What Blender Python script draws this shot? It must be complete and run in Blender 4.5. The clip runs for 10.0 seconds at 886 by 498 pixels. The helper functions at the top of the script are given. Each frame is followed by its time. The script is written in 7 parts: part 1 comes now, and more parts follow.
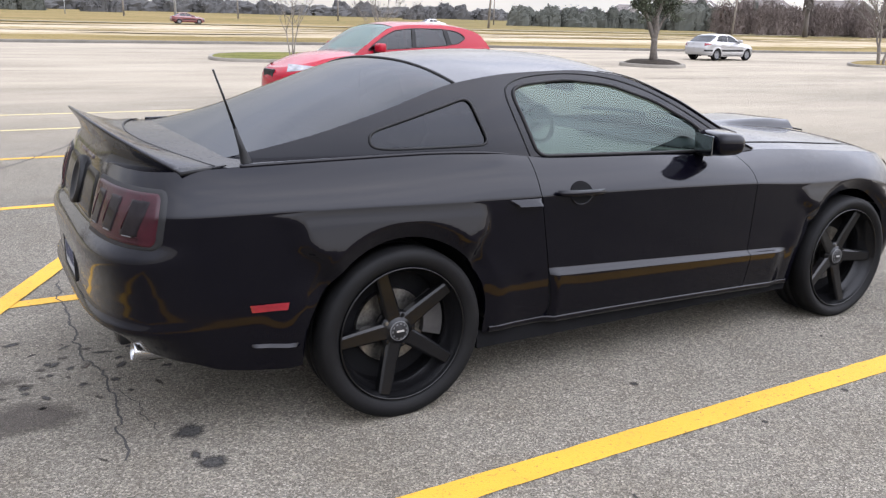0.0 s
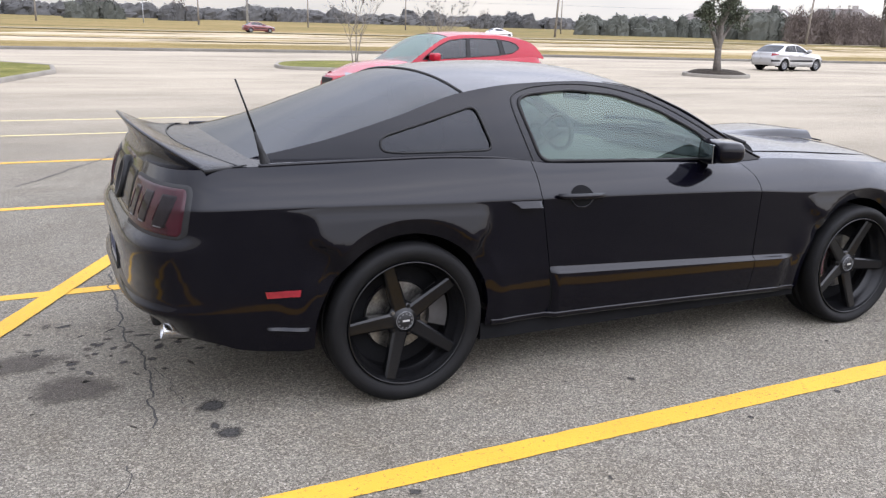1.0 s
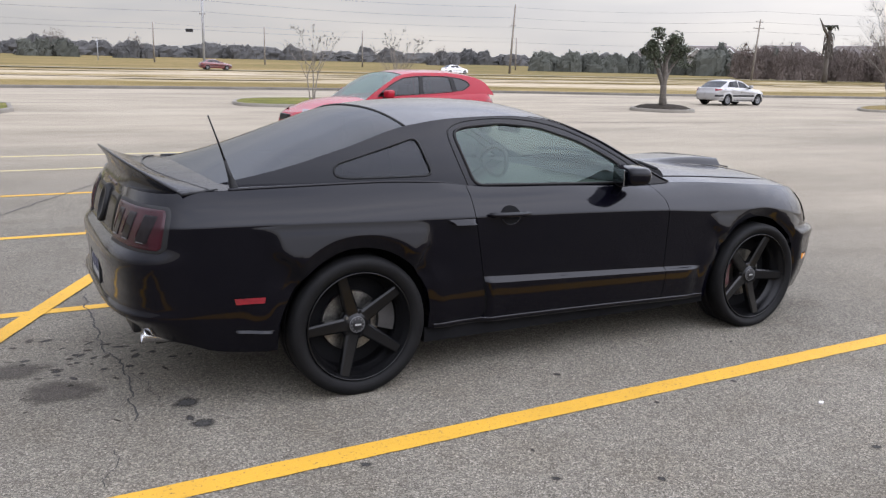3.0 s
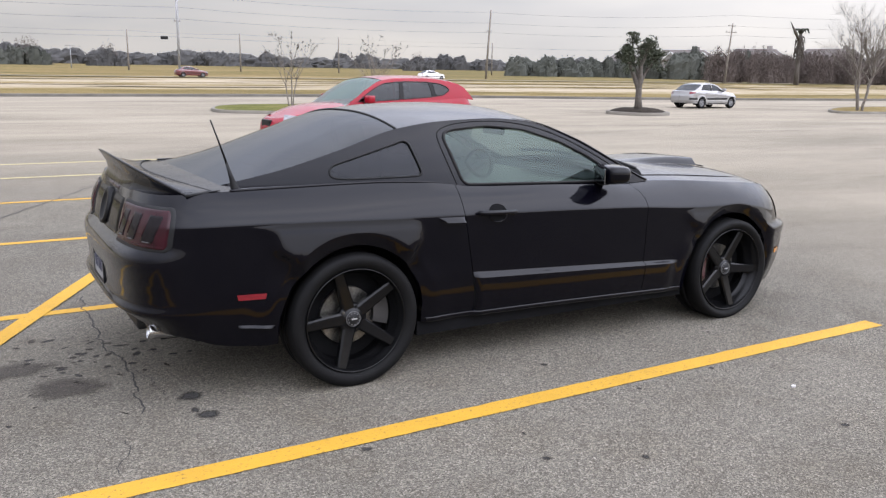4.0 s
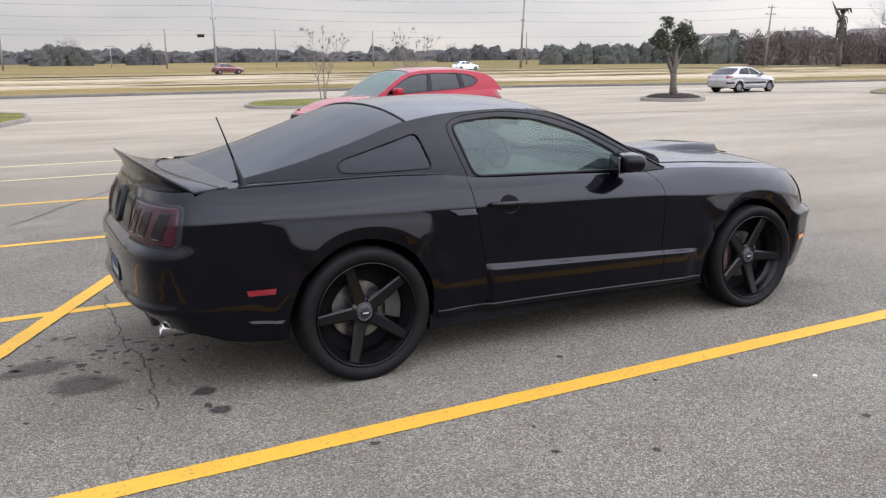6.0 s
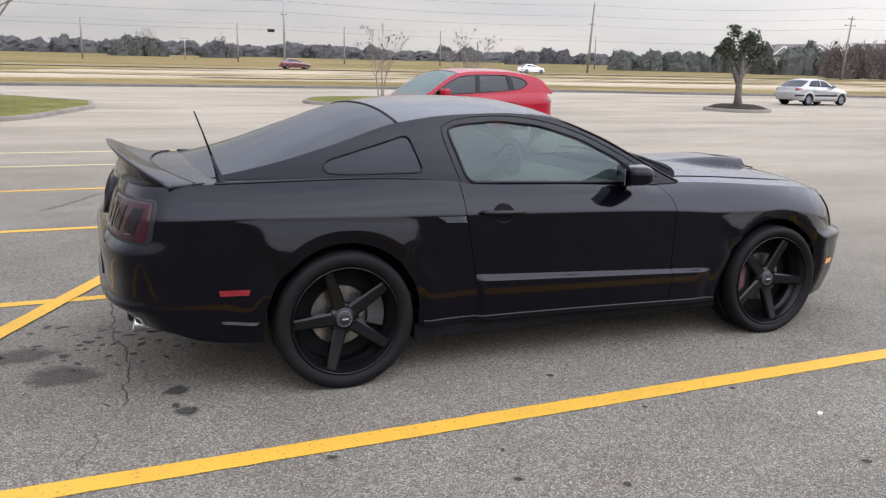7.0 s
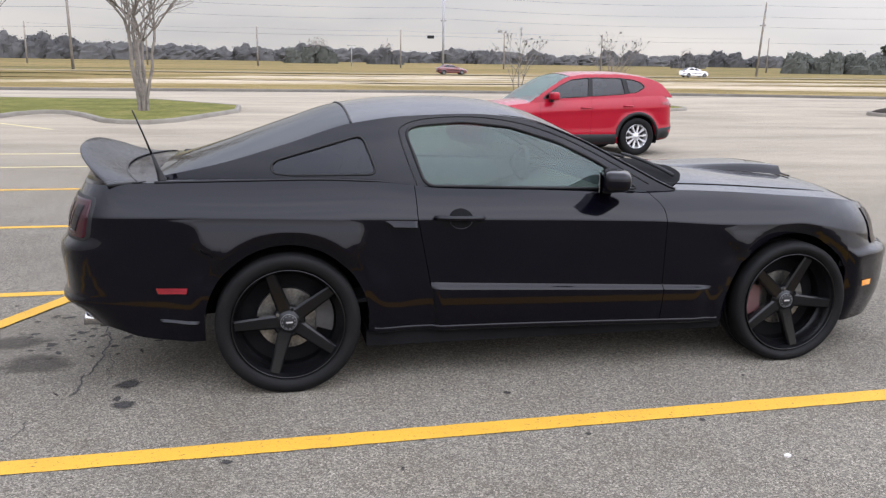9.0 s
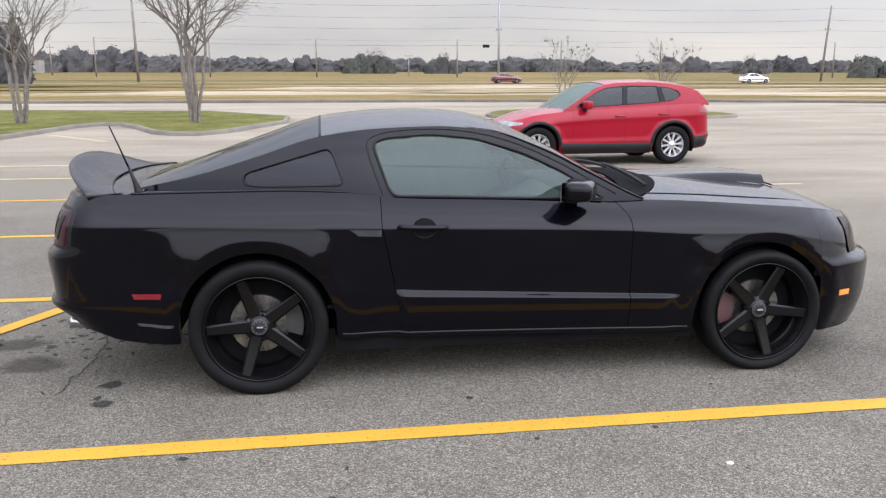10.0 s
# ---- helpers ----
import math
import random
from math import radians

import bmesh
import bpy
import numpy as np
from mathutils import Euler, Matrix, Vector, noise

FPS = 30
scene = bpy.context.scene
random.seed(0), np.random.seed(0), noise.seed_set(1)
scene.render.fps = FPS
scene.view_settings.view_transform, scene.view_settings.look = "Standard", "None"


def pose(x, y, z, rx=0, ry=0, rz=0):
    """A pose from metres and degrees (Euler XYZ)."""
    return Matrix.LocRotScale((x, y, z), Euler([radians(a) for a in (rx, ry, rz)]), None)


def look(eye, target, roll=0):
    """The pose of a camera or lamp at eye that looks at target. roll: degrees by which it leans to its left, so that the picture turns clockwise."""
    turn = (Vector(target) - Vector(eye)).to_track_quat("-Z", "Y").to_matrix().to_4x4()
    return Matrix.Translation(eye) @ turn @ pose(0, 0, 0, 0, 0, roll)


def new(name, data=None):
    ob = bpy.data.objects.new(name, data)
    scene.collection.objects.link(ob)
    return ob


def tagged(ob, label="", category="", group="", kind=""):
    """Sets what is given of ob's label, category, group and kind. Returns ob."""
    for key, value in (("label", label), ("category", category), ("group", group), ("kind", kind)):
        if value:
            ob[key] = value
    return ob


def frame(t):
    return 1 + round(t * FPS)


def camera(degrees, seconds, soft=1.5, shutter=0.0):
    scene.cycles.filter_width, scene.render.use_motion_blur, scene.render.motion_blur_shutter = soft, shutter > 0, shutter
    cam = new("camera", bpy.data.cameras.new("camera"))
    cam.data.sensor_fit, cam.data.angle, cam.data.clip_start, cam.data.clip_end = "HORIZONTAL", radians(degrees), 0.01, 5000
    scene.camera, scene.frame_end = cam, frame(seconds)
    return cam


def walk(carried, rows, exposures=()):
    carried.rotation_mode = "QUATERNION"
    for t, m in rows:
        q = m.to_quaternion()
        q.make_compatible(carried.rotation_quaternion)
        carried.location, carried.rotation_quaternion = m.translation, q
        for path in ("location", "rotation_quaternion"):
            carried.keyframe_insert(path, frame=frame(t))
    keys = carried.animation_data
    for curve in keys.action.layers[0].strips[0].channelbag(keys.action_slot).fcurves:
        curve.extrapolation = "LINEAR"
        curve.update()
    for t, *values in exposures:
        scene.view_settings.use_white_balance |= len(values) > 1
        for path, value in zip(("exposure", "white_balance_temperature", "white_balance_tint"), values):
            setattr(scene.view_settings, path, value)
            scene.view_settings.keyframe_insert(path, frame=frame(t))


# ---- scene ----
cam = camera(55.6, 10.0, soft=1.3)
PATH = [
    (0, (-1.433, -3.702, 1.517), (-0.463, -2.029, 1.007), 1.2),
    (0.5, (-1.401, -3.817, 1.496), (-0.411, -2.141, 1.036), 1.9),
    (1, (-1.342, -4.054, 1.542), (-0.503, -2.307, 1.048), 1.3),
    (1.5, (-1.421, -4.137, 1.525), (-0.497, -2.438, 1.018), 0.6),
    (2, (-1.484, -4.337, 1.559), (-0.546, -2.625, 1.124), 0.8),
    (2.5, (-1.5, -4.467, 1.568), (-0.557, -2.751, 1.161), 1.1),
    (2.7, (-1.499, -4.516, 1.57), (-0.574, -2.791, 1.156), 1.2),
    (4, (-1.68, -4.731, 1.566), (-0.702, -3.032, 1.167), 0.7),
    (4.5, (-1.678, -4.765, 1.583), (-0.707, -3.067, 1.167), 1.0),
    (5, (-1.686, -4.753, 1.587), (-0.712, -3.056, 1.174), 0.8),
    (5.5, (-1.662, -4.759, 1.568), (-0.716, -3.045, 1.158), 0.1),
    (6, (-1.542, -4.775, 1.567), (-0.646, -3.037, 1.148), -0.8),
    (7.5, (-0.88, -4.768, 1.564), (-0.21, -2.928, 1.157), 0.4),
    (8, (-0.619, -4.841, 1.532), (-0.074, -2.957, 1.139), -1.9),
    (8.5, (-0.35, -4.949, 1.563), (0.111, -3.047, 1.152), 0.6),
    (9, (-0.096, -4.909, 1.55), (0.316, -2.996, 1.139), 0.7),
    (9.5, (0.102, -4.933, 1.566), (0.5, -3.01, 1.183), -0.5),
    (10, (0.349, -5.112, 1.578), (0.625, -3.17, 1.186), -0.0),
]
walk(cam, [(t, look(eye, target, roll)) for t, eye, target, roll in PATH], [(t, e, 7250, 12.5) for t, e in ((0.0, -0.36), (1.0, -0.36), (1.5, -0.33), (2.0, -0.63), (2.5, -0.75), (4.0, -0.70), (6.0, -0.68), (7.5, -0.71), (8.5, -0.64), (10.0, -0.59))])

# ---- sky and sun: a bright overcast winter day ----
SUN_ELEVATION, SUN_ROTATION = radians(48), radians(142)
world = bpy.data.worlds.new("overcast_sky")
scene.world = world
world.use_nodes = True
wn, wl = world.node_tree.nodes, world.node_tree.links
wn.clear()
sky = wn.new("ShaderNodeTexSky")
sky.sky_type, sky.sun_disc = "NISHITA", False
sky.sun_elevation, sky.sun_rotation = SUN_ELEVATION, SUN_ROTATION
sky_gain = wn.new("ShaderNodeVectorMath")
sky_gain.operation = "SCALE"
sky_gain.inputs["Scale"].default_value = 0.09
wl.new(sky.outputs[0], sky_gain.inputs[0])
where = wn.new("ShaderNodeTexCoord")
stretch = wn.new("ShaderNodeMapping")
stretch.inputs["Scale"].default_value = (1.6, 1.6, 9.0)
wl.new(where.outputs["Generated"], stretch.inputs["Vector"])
cloud = wn.new("ShaderNodeTexNoise")
cloud.inputs["Scale"].default_value, cloud.inputs["Detail"].default_value = 1.7, 6.0
cloud.inputs["Roughness"].default_value = 0.55
wl.new(stretch.outputs[0], cloud.inputs["Vector"])
cloud_tone = wn.new("ShaderNodeValToRGB")
cloud_tone.color_ramp.elements[0].position, cloud_tone.color_ramp.elements[0].color = 0.3, (0.685, 0.73, 0.825, 1)
cloud_tone.color_ramp.elements[1].position, cloud_tone.color_ramp.elements[1].color = 0.72, (0.94, 0.96, 1.01, 1)
wl.new(cloud.outputs["Fac"], cloud_tone.inputs[0])
cover = wn.new("ShaderNodeMixRGB")
cover.inputs["Fac"].default_value = 0.9
wl.new(sky_gain.outputs[0], cover.inputs[1])
wl.new(cloud_tone.outputs[0], cover.inputs[2])
# an overcast sky: brightest overhead, dimmer at the horizon, a little more on the sun's side
sun_way = Vector((math.sin(SUN_ROTATION), math.cos(SUN_ROTATION), 0)) * math.cos(SUN_ELEVATION) + Vector((0, 0, math.sin(SUN_ELEVATION)))
updown = wn.new("ShaderNodeSeparateXYZ")
wl.new(where.outputs["Generated"], updown.inputs[0])
climb = wn.new("ShaderNodeMapRange")
climb.inputs["From Min"].default_value, climb.inputs["From Max"].default_value = 0.10, 0.58
climb.inputs["To Min"].default_value, climb.inputs["To Max"].default_value = 1.25, 3.0
wl.new(updown.outputs["Z"], climb.inputs["Value"])
toward = wn.new("ShaderNodeVectorMath")
toward.operation = "DOT_PRODUCT"
toward.inputs[1].default_value = tuple(sun_way)
wl.new(where.outputs["Generated"], toward.inputs[0])
side = wn.new("ShaderNodeMapRange")
side.interpolation_type = "SMOOTHSTEP"
side.inputs["From Min"].default_value, side.inputs["From Max"].default_value = -0.4, 1.0
side.inputs["To Min"].default_value, side.inputs["To Max"].default_value = 1.0, 2.15
wl.new(toward.outputs["Value"], side.inputs["Value"])
overhead = wn.new("ShaderNodeMath")
overhead.operation = "MULTIPLY"
wl.new(climb.outputs[0], overhead.inputs[0])
wl.new(side.outputs[0], overhead.inputs[1])
# the cloud thins out towards the east
east = wn.new("ShaderNodeMapRange")
east.inputs["From Min"].default_value, east.inputs["From Max"].default_value = 0.05, 0.75
east.inputs["To Min"].default_value, east.inputs["To Max"].default_value = 1.0, 1.17
wl.new(updown.outputs["X"], east.inputs["Value"])
# and is lit through low in the south, where the veiled sun stands
south = wn.new("ShaderNodeMapRange")
south.interpolation_type = "SMOOTHSTEP"
south.inputs["From Min"].default_value, south.inputs["From Max"].default_value = 0.1, -0.75
south.inputs["To Min"].default_value, south.inputs["To Max"].default_value = 1.0, 1.55
wl.new(updown.outputs["Y"], south.inputs["Value"])
low_light = wn.new("ShaderNodeMath")
low_light.operation = "MULTIPLY"
wl.new(east.outputs[0], low_light.inputs[0])
wl.new(south.outputs[0], low_light.inputs[1])
bright = wn.new("ShaderNodeMath")
bright.operation = "MULTIPLY"
wl.new(overhead.outputs[0], bright.inputs[0])
wl.new(low_light.outputs[0], bright.inputs[1])
# cooler overhead than at the horizon
cool = wn.new("ShaderNodeMapRange")
cool.inputs["From Min"].default_value, cool.inputs["From Max"].default_value = 0.04, 0.36
wl.new(updown.outputs["Z"], cool.inputs["Value"])
tone = wn.new("ShaderNodeMixRGB")
tone.blend_type = "MULTIPLY"
tone.inputs[2].default_value = (0.915, 0.985, 1.15, 1)
wl.new(cool.outputs[0], tone.inputs["Fac"])
wl.new(cover.outputs[0], tone.inputs[1])
sky_out = wn.new("ShaderNodeBackground")
wl.new(bright.outputs[0], sky_out.inputs["Strength"])
wl.new(tone.outputs[0], sky_out.inputs["Color"])
world_out = wn.new("ShaderNodeOutputWorld")
wl.new(sky_out.outputs[0], world_out.inputs["Surface"])

sun = new("sun", bpy.data.lights.new("sun", "SUN"))
sun.data.energy, sun.data.angle, sun.data.color = 0.1, radians(150), (1.0, 0.94, 0.86)
# veiled by thick cloud, behind the camera
sun.matrix_world = look(sun_way * 50, (0, 0, 0))

# ---- materials ----
def nodes(name):
    m = bpy.data.materials.new(name)
    m.use_nodes = True
    n, l = m.node_tree.nodes, m.node_tree.links
    return m, n, l, n["Principled BSDF"]


def tex(n, l, kind, scale, detail=4.0, rough=0.55, space="Object", squeeze=None):
    c = n.new("ShaderNodeTexCoord")
    t = n.new("ShaderNodeTex" + kind)
    t.inputs["Scale"].default_value = scale
    if kind == "Noise":
        t.inputs["Detail"].default_value, t.inputs["Roughness"].default_value = detail, rough
    src = c.outputs[space]
    if squeeze:
        mp = n.new("ShaderNodeMapping")
        mp.inputs["Scale"].default_value = squeeze
        l.new(src, mp.inputs["Vector"])
        src = mp.outputs[0]
    l.new(src, t.inputs["Vector"])
    return t


def ramp(n, l, src, *stops):
    r = n.new("ShaderNodeValToRGB")
    e = r.color_ramp.elements
    while len(e) < len(stops):
        e.new(0.5)
    for el, (p, c) in zip(e, stops):
        el.position = p
        el.color = (*c, 1) if len(c) == 3 else (c[0], c[0], c[0], 1)
    l.new(src, r.inputs[0])
    return r.outputs[0]


def mix(n, l, fac, a, b, how="MIX"):
    m = n.new("ShaderNodeMixRGB")
    m.blend_type = how
    for sock, v in zip(m.inputs, (fac, a, b)):
        if hasattr(v, "links"):
            l.new(v, sock)
        else:
            sock.default_value = v if isinstance(v, (int, float)) else (*v, 1)
    return m.outputs[0]


def bump(n, l, b, src, strength, dist):
    k = n.new("ShaderNodeBump")
    k.inputs["Strength"].default_value, k.inputs["Distance"].default_value = strength, dist
    l.new(src, k.inputs["Height"])
    l.new(k.outputs[0], b.inputs["Normal"])


def surface(name, c1, c2, scale, rough=0.7, metal=0.0, relief=0.0, fine=None, space="Object", spec=0.5, coat=0.0):
    """Two tones of one colour at two scales, with fine relief."""
    m, n, l, b = nodes(name)
    big = tex(n, l, "Noise", scale, 5.0, 0.6, space)
    small = tex(n, l, "Noise", fine or scale * 14, 3.0, 0.6, space)
    tone = mix(n, l, 0.35, big.outputs["Fac"], small.outputs["Fac"])
    l.new(ramp(n, l, tone, (0.33, c1), (0.67, c2)), b.inputs["Base Color"])
    b.inputs["Roughness"].default_value, b.inputs["Metallic"].default_value = rough, metal
    b.inputs["Specular IOR Level"].default_value = spec
    b.inputs["Coat Weight"].default_value = coat
    if relief:
        bump(n, l, b, small.outputs["Fac"], 0.6, relief)
    return m


def car_paint(name, c, rough=0.22, dust=0.05, metal=0.0, flake=0.5, coat_ior=1.5, deep=1.0, haze=0.055, grazing=0.85):
    """Clear-coated paint; deep below 1 makes the coat thinner where it is seen straight on."""
    m, n, l, b = nodes(name)
    big = tex(n, l, "Noise", 2.3, 5.0)
    film = tex(n, l, "Noise", 60.0, 3.0)
    tone = mix(n, l, 0.4, big.outputs["Fac"], film.outputs["Fac"])
    dirty = tuple(min(1, v + dust * k) for v, k in zip(c, (0.30, 0.29, 0.27)))
    l.new(ramp(n, l, tone, (0.35, c), (0.75, dirty)), b.inputs["Base Color"])
    l.new(ramp(n, l, tone, (0.3, (rough * 0.7,)), (0.75, (rough * 1.5,))), b.inputs["Roughness"])
    b.inputs["Metallic"].default_value = metal
    b.inputs["Specular IOR Level"].default_value = flake
    b.inputs["Coat Weight"].default_value, b.inputs["Coat Roughness"].default_value, b.inputs["Coat IOR"].default_value = 1.0, haze, coat_ior
    if deep < 1:
        edge = n.new("ShaderNodeFresnel")
        edge.inputs["IOR"].default_value = coat_ior
        grade = n.new("ShaderNodeMapRange")
        for sock, v in zip(("From Min", "From Max", "To Min", "To Max"), (0.042, 0.15, deep, grazing)):
            grade.inputs[sock].default_value = v
        l.new(edge.outputs[0], grade.inputs["Value"])
        l.new(grade.outputs[0], b.inputs["Coat Weight"])
    return m


def tinted_glass(name, tint, ior=1.5, haze=0.02, sheen=(0.8, 0.8, 0.8)):
    m, n, l, b = nodes(name)
    n.remove(b)
    clear = n.new("ShaderNodeBsdfTransparent")
    clear.inputs[0].default_value = (*tint, 1)
    shine = n.new("ShaderNodeBsdfGlossy")
    shine.inputs["Roughness"].default_value = haze
    shine.inputs["Color"].default_value = (*sheen, 1)
    # gloss rises towards grazing, alike from both sides of the thin pane
    facing = n.new("ShaderNodeLayerWeight")
    facing.inputs["Blend"].default_value = 0.5
    power = n.new("ShaderNodeMath")
    power.operation, power.inputs[1].default_value = "POWER", 5.0
    l.new(facing.outputs["Facing"], power.inputs[0])
    edge = n.new("ShaderNodeMapRange")
    edge.inputs["To Min"].default_value = ((ior - 1) / (ior + 1)) ** 2
    l.new(power.outputs[0], edge.inputs["Value"])
    both = n.new("ShaderNodeMixShader")
    l.new(edge.outputs[0], both.inputs[0])
    l.new(clear.outputs[0], both.inputs[1])
    l.new(shine.outputs[0], both.inputs[2])
    l.new(both.outputs[0], n["Material Output"].inputs["Surface"])
    return m


def asphalt_material():
    """Worn lot asphalt: pale and dark aggregate, broad weathering, traffic grime."""
    m, n, l, b = nodes("worn_asphalt")
    stone = tex(n, l, "Voronoi", 145.0)
    grit = tex(n, l, "Noise", 190.0, 3.0, 0.75)
    one = n.new("ShaderNodeSeparateColor")
    l.new(stone.outputs["Color"], one.inputs[0])
    patch = tex(n, l, "Noise", 0.55, 6.0, 0.6)
    wide = tex(n, l, "Noise", 0.07, 4.0, 0.5)
    base = ramp(n, l, one.outputs[0], (0.0, (0.022, 0.0202, 0.0172)), (0.28, (0.074, 0.068, 0.0575)), (0.62, (0.160, 0.147, 0.125)), (0.88, (0.270, 0.249, 0.212)), (1.0, (0.43, 0.398, 0.344)))
    base = mix(n, l, 0.30, base, ramp(n, l, grit.outputs["Fac"], (0.43, (0.010, 0.0091, 0.0074)), (0.57, (0.36, 0.331, 0.275))))
    base = mix(n, l, 1.0, base, ramp(n, l, patch.outputs["Fac"], (0.3, (0.79, 0.785, 0.775)), (0.62, (1.02, 1.015, 1.005))), "MULTIPLY")
    base = mix(n, l, 1.0, base, ramp(n, l, wide.outputs["Fac"], (0.35, (0.9, 0.89, 0.87)), (0.65, (1.12, 1.1, 1.07))), "MULTIPLY")
    # dark pits between the stones, and brownish dirt in wandering patches
    pit = tex(n, l, "Noise", 34.0, 6.0, 0.75)
    base = mix(n, l, 1.0, base, ramp(n, l, pit.outputs["Fac"], (0.34, (0.42, 0.41, 0.40)), (0.46, (1.04, 1.04, 1.04))), "MULTIPLY")
    dirt = tex(n, l, "Noise", 1.7, 8.0, 0.72)
    base = mix(n, l, 1.0, base, ramp(n, l, dirt.outputs["Fac"], (0.34, (0.84, 0.81, 0.765)), (0.54, (1.0, 1.0, 1.0)), (0.66, (1.08, 1.08, 1.07))), "MULTIPLY")
    base = mix(n, l, 0.28, base, (0.140, 0.129, 0.109))
    # the open lot grows paler along y and x beyond the bays
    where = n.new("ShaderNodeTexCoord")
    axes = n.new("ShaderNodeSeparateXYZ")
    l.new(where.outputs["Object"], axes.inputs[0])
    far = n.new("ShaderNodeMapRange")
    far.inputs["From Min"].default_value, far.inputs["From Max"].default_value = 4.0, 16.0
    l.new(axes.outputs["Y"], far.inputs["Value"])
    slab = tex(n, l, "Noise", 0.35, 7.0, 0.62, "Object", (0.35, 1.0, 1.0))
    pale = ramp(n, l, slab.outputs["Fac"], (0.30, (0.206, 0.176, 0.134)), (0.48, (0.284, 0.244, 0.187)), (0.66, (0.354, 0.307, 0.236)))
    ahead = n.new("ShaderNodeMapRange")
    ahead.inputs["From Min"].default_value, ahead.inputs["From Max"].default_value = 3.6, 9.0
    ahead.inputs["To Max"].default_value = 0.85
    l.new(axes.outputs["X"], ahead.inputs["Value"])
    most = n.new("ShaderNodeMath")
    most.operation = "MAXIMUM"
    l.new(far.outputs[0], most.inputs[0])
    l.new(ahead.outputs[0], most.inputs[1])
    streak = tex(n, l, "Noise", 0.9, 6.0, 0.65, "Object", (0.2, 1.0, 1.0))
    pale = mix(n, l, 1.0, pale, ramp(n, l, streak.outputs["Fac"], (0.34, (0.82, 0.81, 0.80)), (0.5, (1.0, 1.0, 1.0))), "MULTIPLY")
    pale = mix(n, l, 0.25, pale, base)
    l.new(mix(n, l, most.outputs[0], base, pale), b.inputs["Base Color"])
    b.inputs["Roughness"].default_value = 0.92
    b.inputs["Specular IOR Level"].default_value = 0.12
    h = mix(n, l, 0.5, stone.outputs["Distance"], grit.outputs["Fac"])
    bump(n, l, b, h, 1.0, 0.012)
    return m


def line_material(name, c, worn=(0.24, 0.235, 0.225), wear=0.38):
    m, n, l, b = nodes(name)
    chip = tex(n, l, "Noise", 52.0, 7.0, 0.78)
    tone = tex(n, l, "Noise", 3.0, 4.0)
    paint = ramp(n, l, tone.outputs["Fac"], (0.3, tuple(v * 0.86 for v in c)), (0.7, c))
    l.new(mix(n, l, ramp(n, l, chip.outputs["Fac"], (wear - 0.05, (0.0,)), (wear + 0.03, (1.0,))), worn, paint), b.inputs["Base Color"])
    b.inputs["Roughness"].default_value = 0.8
    grit = tex(n, l, "Noise", 160.0, 3.0)
    bump(n, l, b, grit.outputs["Fac"], 0.7, 0.004)
    return m


def verge_material(name, tones, scale, squeeze, fine):
    m, n, l, b = nodes(name)
    big = tex(n, l, "Noise", scale, 6.0, 0.62, "Object", squeeze)
    small = tex(n, l, "Noise", fine, 5.0, 0.7)
    tuft = tex(n, l, "Noise", scale * 5, 5.0, 0.65, "Object", (squeeze[0] * 1.4, 1, 1))
    tone = mix(n, l, 0.3, mix(n, l, 0.4, big.outputs["Fac"], tuft.outputs["Fac"]), small.outputs["Fac"])
    k = len(tones) - 1
    l.new(ramp(n, l, tone, *[(0.39 + 0.22 * i / k, c) for i, c in enumerate(tones)]), b.inputs["Base Color"])
    b.inputs["Roughness"].default_value = 0.95
    b.inputs["Specular IOR Level"].default_value = 0.1
    bump(n, l, b, small.outputs["Fac"], 0.8, 0.05)
    return m


ASPHALT = asphalt_material()
YELLOW = line_material("yellow_line_paint", (0.46, 0.247, 0.016), (0.06, 0.046, 0.026), 0.395)
FADED = line_material("faded_line_paint", (0.42, 0.345, 0.14), (0.35, 0.334, 0.304), 0.44)


def stain_material(name, c1, c2, cover):
    """Soaked-in oil: thin towards its ragged rim, so that the ground shows through."""
    m, n, l, b = nodes(name)
    grit = tex(n, l, "Noise", 120.0, 4.0, 0.7)
    blot = tex(n, l, "Noise", 14.0, 5.0, 0.6)
    l.new(ramp(n, l, grit.outputs["Fac"], (0.35, c1), (0.68, c2)), b.inputs["Base Color"])
    b.inputs["Roughness"].default_value = 0.9
    b.inputs["Specular IOR Level"].default_value = 0.15
    fade = n.new("ShaderNodeAttribute")
    fade.attribute_name = "soak"
    amount = mix(n, l, 0.45, fade.outputs["Fac"], mix(n, l, 0.5, blot.outputs["Fac"], grit.outputs["Fac"]))
    clear = n.new("ShaderNodeBsdfTransparent")
    both = n.new("ShaderNodeMixShader")
    l.new(ramp(n, l, amount, (0.22, (0.0,)), (0.50, (cover,))), both.inputs[0])
    l.new(clear.outputs[0], both.inputs[1])
    l.new(b.outputs[0], both.inputs[2])
    l.new(both.outputs[0], n["Material Output"].inputs["Surface"])
    return m


OIL = stain_material("oil_stain", (0.014, 0.013, 0.012), (0.06, 0.057, 0.053), 0.94)
OLD_OIL = stain_material("old_oil_stain", (0.026, 0.022, 0.018), (0.10, 0.088, 0.074), 0.8)
CRACK = surface("crack_fill", (0.012, 0.011, 0.010), (0.045, 0.042, 0.038), 20.0, 0.9)
# dark tone carries the shade on the far kerb's face and its gutter
SHADED_KERB = surface("shade_dark_kerb", (0.06, 0.053, 0.044), (0.13, 0.118, 0.10), 0.8, 0.92, relief=0.004, fine=50)
CONCRETE = surface("kerb_concrete", (0.095, 0.083, 0.066), (0.185, 0.166, 0.138), 1.6, 0.9, relief=0.004, fine=70)
GREEN_GRASS = verge_material("island_grass", ((0.058, 0.062, 0.016), (0.105, 0.106, 0.027), (0.180, 0.150, 0.055)), 0.9, (1, 1, 1), 26.0)
